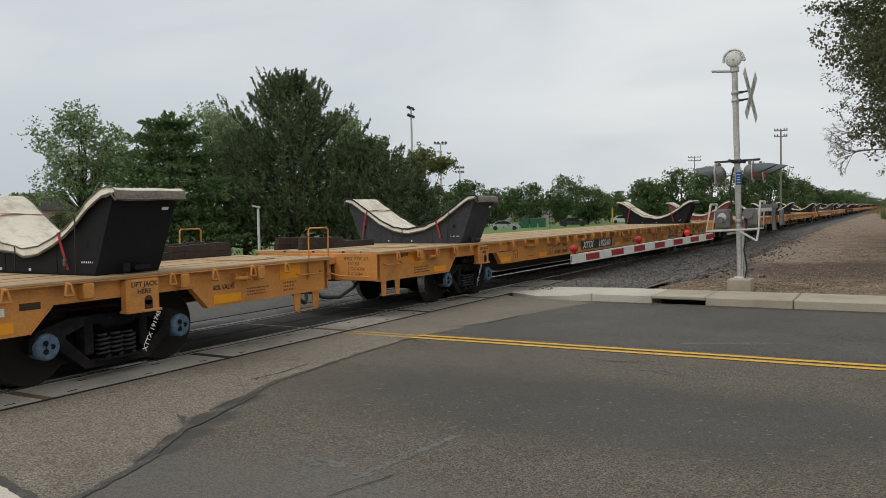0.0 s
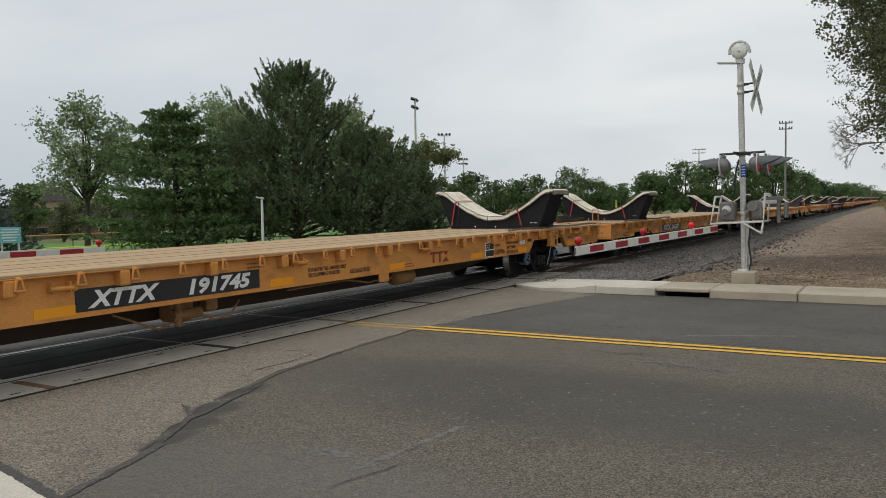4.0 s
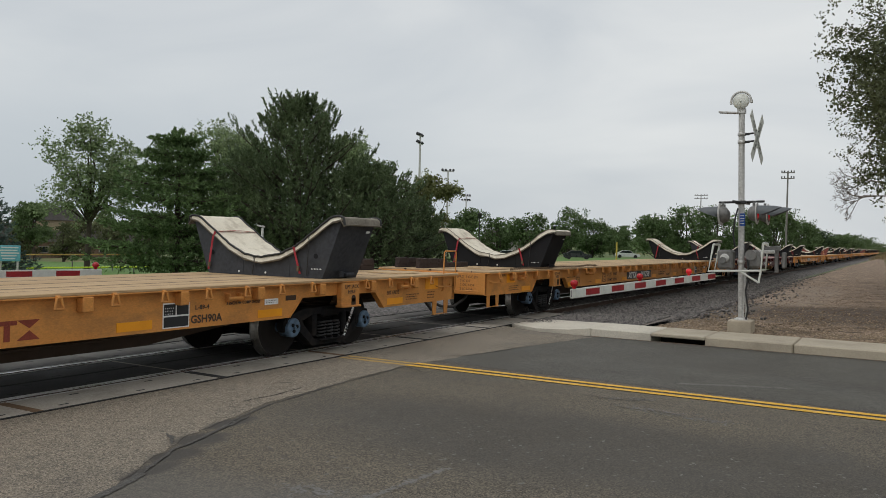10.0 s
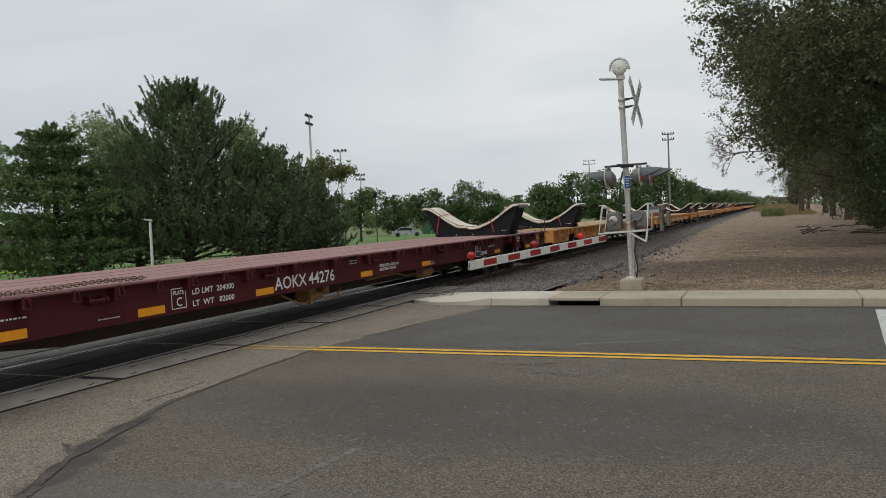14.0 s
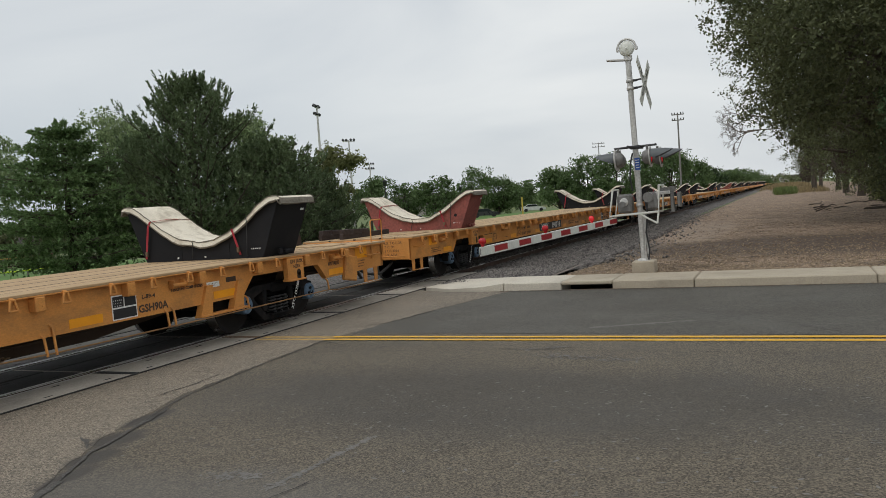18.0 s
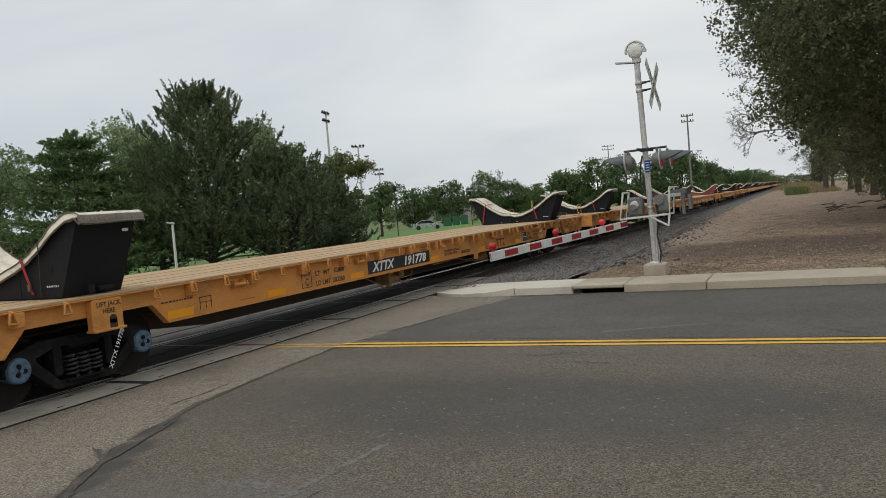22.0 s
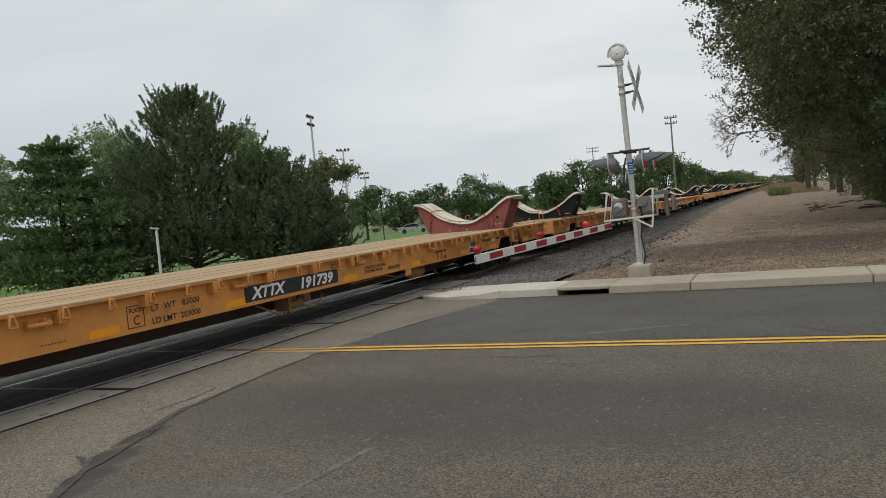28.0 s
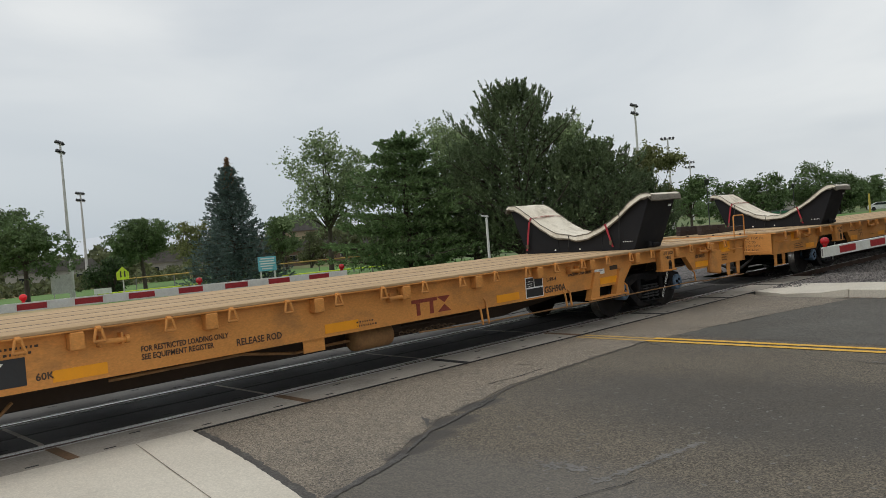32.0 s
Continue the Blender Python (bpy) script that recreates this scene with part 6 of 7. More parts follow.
def add_truck(car, y, m_body):
    """A two-axle truck: bolster, side frames with springs, wheelsets."""
    # the wide low box is an added dark filler for the shade between the wheels
    truck = part("truck", shared("bolster", lambda: Shape().box((0, 0, 0.58), (1.9, 0.34, 0.2), 0, 0.03).box((0, 0, 0.74), (0.5, 0.5, 0.14), 0, 0.03).box((0, 0.55, 0.42), (1.3, 0.1, 0.1), 0, 0.02).box((0, -0.55, 0.42), (1.3, 0.1, 0.1), 0, 0.02).box((0, 0, 0.38), (1.7, 0.95, 0.36), 0, 0.04).mesh("truck", M_TRUCK)), None, car, at=pose(0, y, 0))
    for k in (-1, 1):
        part("side_frame", shared("frame", lambda: truck_frame_shape().mesh("side_frame", M_TRUCK)), None, truck, at=pose(k * 1.0, 0, 0, 0, 0, 0 if k > 0 else 180))
        for q in (-0.17, 0.0, 0.17):
            part("spring", shared("spring", lambda: spring_shape().mesh("spring", M_SPRING)), None, truck, at=pose(k * 1.05, q, 0))
        part("spring_seat", shared("seat", lambda: Shape().box((0, 0, 0.205), (0.24, 0.6, 0.025), 0, 0.01).mesh("spring_seat", M_TRUCK)), None, truck, at=pose(k * 1.04, 0, 0))
        part("wheelset", shared("wheels", wheelset_mesh), None, truck, at=pose(0, k * AXLE, R_WHEEL))
    return truck


def build_flat_car(m_body, m_deck, label, paint, base=SHORT_BASE, curved=False):
    """One flat car at the origin, its length along y; the front end is at -y."""
    car = empty("flat_car", pose(0, 0, 0), label, "railway flat car", "flat cars of the train")
    part("centre_sill", Shape().prism([(-HALF, 0.62), (-8.9, 0.60), (-8.0, 0.47), (-6.6, 0.33), (6.6, 0.33), (8.0, 0.47), (8.9, 0.60), (HALF, 0.62), (HALF, 1.05), (-HALF, 1.05)], 0, -0.42, 0.42), M_UNDER, car, "grimy fish-bellied centre sill")
    out = sill_outline(base, curved)
    for k in (-1, 1):
        s = Shape().prism(out, 0, k * SIDE, k * (SIDE - 0.014))
        s.box((k * (SIDE - 0.01), 0, 1.092), (0.23, 2 * HALF, 0.016), 0, 0.004)
        s.box((k * (SIDE - 0.04), 0, 0.658 if curved else 0.628), (0.09, 2 * (base - 1.32), 0.016))
        for y, e in () if curved else ((-base - 1.05, -1), (-base + 1.05, 1), (base - 1.05, -1), (base + 1.05, 1)):
            s.box((k * (SIDE - 0.04), y, 0.753), (0.1, 0.37, 0.016), 0, 0, Euler((radians(-e * 45.5), 0, 0)).to_matrix())
        part("side_sill", s, m_body, car)
        for c in (-base + PAD_AT, base + PAD_AT):
            pad = Shape().box((k * (SIDE + 0.05), c, 0.895), (0.12, 0.45, 0.37), 0, 0.02).box((k * (SIDE + 0.06), c, 0.715), (0.15, 0.47, 0.03), 0, 0.008)
            pad.box((k * (SIDE + 0.111), c + 0.06, 0.78), (0.004, 0.11, 0.10), 1)
            pad.rod((k * (SIDE + 0.109), c + 0.06, 0.83), (k * (SIDE + 0.113), c + 0.06, 0.83), 0.055, seg=16, slot=1)
            part("jacking_pad", pad, [m_body, M_UNDER], car)
        pocket = shared("pocket" + paint, lambda: Shape().box((0.055, 0, 0), (0.12, 0.13, 0.165), 0, 0.012).rod((0.112, 0.02, -0.02), (0.119, 0.02, -0.02), 0.011, seg=6).mesh("stake_pocket", m_body))
        ring = shared("ring" + paint, lambda: ring_shape().mesh("lashing_ring", m_body))
        for i in range(-9, 10):
            y = i * 1.3 - 0.15
            if min(abs(y + base - PAD_AT), abs(y - base - PAD_AT)) > 0.33:
                part("stake_pocket", pocket, None, car, at=pose(k * SIDE, y, 1.0, 0, 0, 0 if k > 0 else 180))
        for i in range(-13, 25):
            y = -3.97 + i * 0.667
            if min(abs(y + base - PAD_AT), abs(y - base - PAD_AT)) > 0.33:
                part("lashing_ring", ring, None, car, at=pose(k * (SIDE + 0.036), y, 1.06, 0, 0, 0 if k > 0 else 180))
        for y in (-11.4, -6.98, -3.5, 0.15, 3.6, 7.2, 11.2):
            part("winch", shared("winch" + paint, lambda: winch_shape().mesh("winch", m_body)), None, car, at=pose(k * (SIDE + 0.02), y, 0.955, 0, 0, 0 if k > 0 else 180))
    # deck boards along the car
    edges = [-1.388, -0.72, -0.66, -0.08, -0.02, 0.56, 0.62, 0.94, 0.965, 1.388]
    for i in range(0, len(edges), 2):
        w = edges[i + 1] - edges[i]
        part("plank", Shape().box(((edges[i] + edges[i + 1]) / 2, 0, 1.117), (w, 2 * HALF - 0.04, 0.034), 0, 0.006), m_deck, car)
    for gx, gw in ((-0.05, 0.062), (-0.69, 0.062), (0.59, 0.062), (0.9525, 0.026)):
        part("deck_rail", Shape().box((gx, 0, 1.1185), (gw, 2 * HALF - 0.06, 0.03)), M_UNDER, car, "dark nailing rail between the deck boards")
    for k in (-1, 1):
        part("end_sill", Shape().box((0, k * (HALF - 0.05), 0.87), (2.58, 0.1, 0.46), 0, 0.015), m_body, car)
        cp = Shape().box((0, k * (HALF + 0.28), 0.84), (0.16, 0.62, 0.18), 0, 0.03).box((0.04, k * (HALF + 0.56), 0.84), (0.30, 0.22, 0.26), 0, 0.05)
        part("coupler", cp, M_TRUCK, car, "dark steel knuckle coupler")
        pk = Shape().box((0, k * (HALF + 0.006), 0.87), (0.62, 0.016, 0.30), 0, 0.002)
        part("draft_pocket", pk, M_CRACK, car, "dark opening of the draft pocket")
        part("shank", Shape().box((0, k * (HALF + 0.22), 0.86), (0.2, 0.46, 0.2), 0, 0.03), M_UNDER, car, "brown coupler shank")
        part("carrier_iron", Shape().box((0, k * (HALF + 0.12), 0.69), (0.7, 0.16, 0.05), 0, 0.01).box((-0.34, k * (HALF + 0.1), 0.83), (0.04, 0.18, 0.36), 0, 0.008).box((0.34, k * (HALF + 0.1), 0.83), (0.04, 0.18, 0.36), 0, 0.008), m_body, car)
        part("air_hose", Shape().pipe([(0.75, k * (HALF - 0.3), 0.66), (0.74, k * (HALF - 0.1), 0.52), (0.66, k * (HALF + 0.2), 0.38), (0.5, k * (HALF + 0.45), 0.40), (0.35, k * (HALF + 0.62), 0.52)], 0.03, 7), M_HOSE, car)
        part("cut_lever", grip_pipe((1.2, k * (HALF + 0.06), 0.72), (0.6, k * (HALF + 0.09), 0.72), (0.3, k * (HALF + 0.12), 0.80)), m_body, car)
        for sx in (-1, 1):
            st = Shape()
            for o in (0, 0.42):
                st.prism([(k * (HALF - 0.25 - o) - 0.08, 0.66), (k * (HALF - 0.25 - o) + 0.08, 0.66), (k * (HALF - 0.25 - o) + 0.055, 0.38), (k * (HALF - 0.25 - o) - 0.055, 0.38)], 0, sx * (SIDE - 0.05), sx * (SIDE - 0.035))
            st.box((sx * (SIDE - 0.045), k * (HALF - 0.46), 0.385), (0.05, 0.52, 0.014), 0, 0.004)
            part("sill_step", st, m_body, car)
            part("grab_iron", grip_pipe((sx * SIDE, k * 12.38, 0.92), (sx * (SIDE + 0.07), k * 12.40, 0.90), (sx * (SIDE + 0.07), k * 12.88, 0.90), (sx * SIDE, k * 12.91, 0.92)), m_body, car)
            # cushioned end pieces that reach over the coupler
        part("draft_box", Shape().box((0, k * (HALF + 0.12), 0.98), (0.9, 0.3, 0.14), 0, 0.02), m_body, car)
    for sx in (-1, 1):
        part("end_rail", grip_pipe((sx * SIDE, 12.62, 0.82), (sx * (SIDE + 0.03), 12.62, 0.84), (sx * (SIDE + 0.03), 12.64, 1.53), (sx * (SIDE + 0.03), 12.67, 1.56), (sx * (SIDE + 0.03), 13.06, 1.56), (sx * (SIDE + 0.03), 13.09, 1.53), (sx * (SIDE + 0.03), 13.08, 0.84), (sx * SIDE, 13.08, 0.82)), m_body, car, "upright bent grab rail")
    for y0, y1, xs in ((-12.95, -10.7, (-1.0, -0.45)), (10.6, 12.9, (-1.05, -0.5))):
        for xx in xs:
            out_ = -1 if y0 < 0 else 1
            bm_ = Shape().box((xx, (y0 + y1) / 2, 1.195), (0.10, y1 - y0, 0.12), 0, 0.008)
            for q in range(3):
                c_ = (y0 if out_ < 0 else y1) - out_ * (0.2 + q * 0.42)
                bm_.box((xx, c_, 1.29), (0.12, 0.33, 0.13 - 0.02 * q), 0, 0.008)
            for q in range(4):
                bm_.rod((xx + 0.05, y0 + 0.35 + q * 0.5, 1.20), (xx + 0.058, y0 + 0.35 + q * 0.5, 1.20), 0.03, seg=8)
            part("deck_beam", bm_, M_RUSTY, car, "rusty brown steel beam on the deck end")
        part("bridge_plate", Shape().box((0.55, (y0 + y1) / 2 + 0.3, 1.142), (0.8, 0.55, 0.014), 0, 0.004), M_DECK, car)
    add_truck(car, -base, m_body)
    add_truck(car, base, m_body)
    # brake gear
    res = Shape().lathe([(0.0, 3.19), (0.09, 3.20), (0.135, 3.23), (0.145, 3.27), (0.145, 3.76), (0.135, 3.80), (0.09, 3.83), (0.0, 3.84)], 1, 20, at=(0.9, 0, 0.47))
    part("brake_reservoir", res, M_TANK, car, "dusty brown brake reservoir")
    part("hanging_plate", Shape().box((SIDE - 0.02, 2.42, 0.66), (0.014, 0.29, 0.36), 0, 0.004), m_body, car)
    part("valve_body", Shape().box((0.75, -1.5, 0.46), (0.3, 0.36, 0.28), 0, 0.05).rod((0.9, -1.7, 0.42), (0.9, -1.25, 0.42), 0.07, seg=12).box((0.85, -1.05, 0.5), (0.2, 0.2, 0.2), 0, 0.04).rod((0.92, -1.62, 0.28), (0.92, -1.62, 0.6), 0.05, seg=10).pipe([(0.95, -1.3, 0.4), (1.02, -1.1, 0.3), (1.0, -0.8, 0.34), (0.95, -0.6, 0.5)], 0.016, 6).pipe([(0.95, -1.75, 0.34), (1.0, -2.0, 0.3), (1.0, -2.3, 0.42), (0.95, -2.6, 0.55)], 0.016, 6), M_TANK, car, "dusty brake valve with pipes")
    part("brake_rod", Shape().pipe([(1.1, 0.2, 0.56), (1.12, 1.6, 0.58), (1.05, 2.3, 0.47), (0.95, 2.6, 0.47), (0.9, 3.2, 0.47)], 0.018, 6), M_TANK, car)
    part("brake_linkage", Shape().box((0.7, 4.0, 0.5), (0.2, 0.3, 0.16), 0, 0.03).pipe([(0.75, 4.0, 0.5), (0.7, 5.5, 0.5), (0.5, 8.6, 0.55)], 0.02, 6), M_UNDER, car)
    part("brake_pipe", Shape().pipe([(0.55, -12.9, 0.66), (0.6, -9, 0.74), (0.6, 0, 0.52), (0.6, 9, 0.74), (0.55, 12.9, 0.66)], 0.02, 6), M_UNDER, car)
    # reflective strips and stencils on both sides are alike: built on the near side
    for y, z in ((-12.05, 0.0), (12.03, 0.0)):
        part("reflector", Shape().box((SIDE + 0.003, y + 0.21, 0.965), (0.004, 0.44, 0.20)), M_STRIPE, car, "large amber square")
    for y in (-11.26, -8.36, -6.25, -3.76, -0.35, 2.57, 5.48, base - 1.82, base + 1.27):
        part("reflector", Shape().box((SIDE + 0.003, y + 0.24, 0.712), (0.004, 0.48, 0.105)), M_STRIPE, car, "amber reflective strip")
    return car


def dress(car, kind, number, ink):
    """The writing that sets one car apart from the next."""
    base = SHORT_BASE if kind in "am" else LONG_BASE
    frame_ = Shape()
    drift = DRIFT.get(number, 0.0)
    py = drift + (-3.25 if kind == "b" else -5.5 if number in (191778, 191808) else -5.64)
    for a, b, c, d in ((0, 0, 0.29, 0.012), (0, 0.27, 0.29, 0.012), (0, 0, 0.012, 0.28), (0.278, 0, 0.012, 0.28)):
        frame_.box((SIDE + 0.004, py + a + c / 2, 0.68 + b + d / 2), (0.003, c, d))
    part("plate_frame", frame_, ink, car)
    letter_part("stencil", "PLATE", 0.075, py + 0.035, 0.875, ink, car, width=0.22)
    letter_part("stencil", "C", 0.17, py + 0.09, 0.715, ink, car)
    ty = py + 0.41
    light = WEIGHTS.get(number, 83000)
    l1, l2 = "LT  WT   %d" % light, "LD LMT  %d" % (286000 - light)
    if kind in "bm":
        l1, l2 = l2, l1
    letter_part("stencil", l1, 0.115, ty, 0.845, ink, car, width=0.93)
    letter_part("stencil", l2, 0.115, ty, 0.68, ink, car, width=0.93)
    letter_part("stencil", "LIFT JACK", 0.075, -base + PAD_AT - 0.17, 0.99, ink, car, x=SIDE + 0.113, width=0.36)
    letter_part("stencil", "HERE", 0.075, -base + PAD_AT - 0.09, 0.91, ink, car, x=SIDE + 0.113, width=0.19)
    letter_part("stencil", "LIFT JACK", 0.075, base + PAD_AT - 0.17, 0.99, ink, car, x=SIDE + 0.113, width=0.36)
    letter_part("stencil", "HERE", 0.075, base + PAD_AT - 0.09, 0.91, ink, car, x=SIDE + 0.113, width=0.19)
    if kind != "m":
        bars("small_print", 3, -11.95, 0.68, 0.5, 0.13, ink, car, seed=3)
    bars("small_print", 1, -8.46, 0.86, 0.62, 0.05, ink, car, seed=5)
    bars("small_print", 1, -6.9, 0.70, 0.35, 0.03, ink, car, seed=6)
    bars("small_print", 2, -0.78, 0.93, 0.36, 0.1, ink, car, seed=7)
    bars("small_print", 2, 3.02, 0.66, 0.3, 0.09, ink, car, seed=8)
    bars("small_print", 3, 12.1, 0.69, 0.26, 0.15, ink, car, seed=9)
    bars("small_print", 3, base + 1.86, 0.70, 0.42, 0.12, ink, car, seed=10)
    for r, words in enumerate(("SPRG  7 OC D5", "7 IC D5", "2 OC 6354", "2 IC 6354")):
        me = lettering(words, 0.075)
        me.materials.clear()
        me.materials.append(ink)
        tagged(part("stencil", me, None, car, at=pose(0.62 + 0.08 * (r > 0), -HALF - 0.004, 0.985 - 0.085 * r, 90)), kind="stuff")
    letter_part("stencil", "EDC-10", 0.07, -12.36, 1.01, ink, car, width=0.22)
    letter_part("stencil", "3 INCH HF COMP SHOES", 0.055, 7.12, 0.87, ink, car, width=0.62)
    for c in (-base, base):
        letter_part("truck_number", ("AOKX " if kind == "m" else "XTTX ") + str(number), 0.085, c + 0.36, 0.20, M_PAPER, car, x=1.113, bold=0.002, width=0.50, label="white number on the truck frame", turn=62)
    if kind != "m":
        letter_part("stencil", "60% VALVE", 0.09, base + 1.26, 0.83, ink, car, width=0.37)
        letter_part("stencil", "L-89-4", 0.075, 6.6, 0.845, ink, car, width=0.23)
        tag = part("paper_tag", Shape().box((SIDE + 0.003, 7.96, 0.868), (0.004, 0.27, 0.08)), M_PAPER, car, "small white placard")
        bars("tag_print", 2, 7.85, 0.845, 0.2, 0.05, ink, tag, SIDE + 0.006, 3)
        part("dark_tag", Shape().box((SIDE + 0.003, 8.36, 0.90), (0.004, 0.22, 0.07)), M_UNDER, car)
    if number in (191745, 191758, 192240, 191778, 191716):
        letter_part("stencil", "EMPTY LOAD", 0.085, 7.14, 0.768, ink, car, width=0.45)
        letter_part("stencil", "7/15\" ADJ. BLOCK", 0.085, 7.14, 0.662, ink, car, width=0.6)
    if kind == "r" or number == 192240:
        letter_part("stencil", "60K", 0.09, -0.49, 0.70, ink, car, width=0.16)
    fr = Shape()
    for a, b, c, d in ((0, 0.16, 0.24, 0.012), (0, 0.09, 0.24, 0.01), (0, 0, 0.012, 0.17), (0.228, 0, 0.012, 0.17), (0.12, 0.0, 0.01, 0.09)):
        fr.box((SIDE + 0.004, -7.75 + a + c / 2, 0.70 + b + d / 2), (0.003, c, d))
    if kind != "m":
        part("card_frame", fr, ink, car)
    letter_part("stencil", "FOR RESTRICTED LOADING ONLY", 0.075, 0.45, 0.80, ink, car, width=0.92)
    letter_part("stencil", "SEE EQUIPMENT REGISTER", 0.075, 0.45, 0.725, ink, car, width=0.75)
    if kind != "m":
        letter_part("stencil", "RELEASE ROD", 0.10, 1.45, 0.70, ink, car, width=0.55)
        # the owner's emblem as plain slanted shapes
        em = part("emblem", Shape().box((SIDE + 0.004, 4.12, 0.858), (0.003, 0.44, 0.045)), M_INK_RED, car, "dark red bar of the owner's emblem")
        for y in (4.01, 4.24):
            part("emblem_stem", Shape().box((SIDE + 0.004, y, 0.757), (0.003, 0.062, 0.155)), M_INK_RED, em)
        for z in (0, 1):
            part("emblem_wedge", Shape().prism([(4.34, 0.68 + z * 0.20), (4.58, 0.68 + z * 0.20), (4.47, 0.785 - 0.01 + z * 0.02)], 0, SIDE + 0.0025, SIDE + 0.0055), M_INK_RED, em)
    blk = part("data_panel", Shape().box((SIDE + 0.003, 6.31, 0.795), (0.004, 0.40, 0.30)), M_PAPER, car, "white-framed black data panel")
    s = Shape()
    for a, b, w, h in ((-0.1, 0.07, 0.17, 0.13), (0.095, 0.07, 0.18, 0.13), (0, -0.075, 0.37, 0.12)):
        s.box((SIDE + 0.006, 6.31 + a, 0.795 + b), (0.003, w, h))
    part("panel_field", s, M_PLATE_BLACK, blk)
    bars("panel_print", 3, 6.14, 0.80, 0.12, 0.10, M_PAPER, blk, SIDE + 0.009, 5)
    letter_part("stencil", "GSH90A", 0.135, 6.53, 0.68, ink, car, bold=0.004, width=0.52)
    # the car's mark and number
    if kind == "m":
        white = M_PAPER
        letter_part("reporting_mark", "AOKX", 0.29, -3.25, 0.70, white, car, bold=0.004, width=0.95, label="white reporting mark")
        letter_part("car_number", str(number), 0.29, -2.24, 0.70, white, car, bold=0.004, width=0.88, label="white car number")
    else:
        y0 = drift + (-7.2 if kind == "b" else -3.30)
        w0, at1, w1 = (1.0, 1.34, 1.12) if kind == "b" else (0.91, 1.47, 1.10)
        part("number_panel", Shape().box((SIDE + 0.003, y0 + 1.37, 0.80), (0.004, 2.74, 0.245)), M_PLATE_BLACK, car, "black number panel")
        letter_part("reporting_mark", "XTTX", 0.245, y0 + 0.18, 0.717, M_PAPER, car, x=SIDE + 0.0065, lean=0.3, bold=0.010, width=w0, label="white slanted reporting mark")
        letter_part("car_number", str(number), 0.245, y0 + at1, 0.717, M_PAPER, car, x=SIDE + 0.0065, lean=0.2, bold=0.010, width=w1, label="white slanted number")


def plain_car(m_body, m_deck):
    """A flat car that stays far off: fewer pieces."""
    car = empty("flat_car", pose(0, 0, 0), "ochre railway flat car far down the track", "railway flat car", "flat cars of the train")
    part("centre_sill", Shape().box((0, 0, 0.7), (0.84, 2 * HALF, 0.7)), M_UNDER, car)
    for k in (-1, 1):
        part("side_sill", Shape().prism(sill_outline(), 0, k * SIDE, k * (SIDE - 0.014)), m_body, car)
        part("truck", Shape().box((0, k * BOGIE, 0.45), (2.1, 1.9, 0.4), 0, 0.05).rod((-0.8, k * BOGIE - 0.9, R_WHEEL), (0.8, k * BOGIE - 0.9, R_WHEEL), R_WHEEL, seg=16).rod((-0.8, k * BOGIE + 0.9, R_WHEEL), (0.8, k * BOGIE + 0.9, R_WHEEL), R_WHEEL, seg=16), M_TRUCK, car)
        part("coupler", Shape().box((0, k * (HALF + 0.3), 0.84), (0.3, 0.7, 0.2), 0, 0.03), M_TRUCK, car)
        part("end_sill", Shape().box((0, k * (HALF - 0.05), 0.87), (2.56, 0.1, 0.46), 0, 0.015), m_body, car)
    part("deck", Shape().box((0, 0, 1.115), (2.6, 2 * HALF, 0.035), 0, 0.006), m_deck, car)
    return car


# cradles
TOP_W, BOT_W, LONG, LOW_Z, PEAK_Z = 1.55, 1.18, 0.86, 0.25, 0.90


def trough(x):
    u = min(1.0, abs(x) / 1.42)
    return LOW_Z + (PEAK_Z - LOW_Z) * (1.25 * u ** 2 - 0.25 * u ** 6)


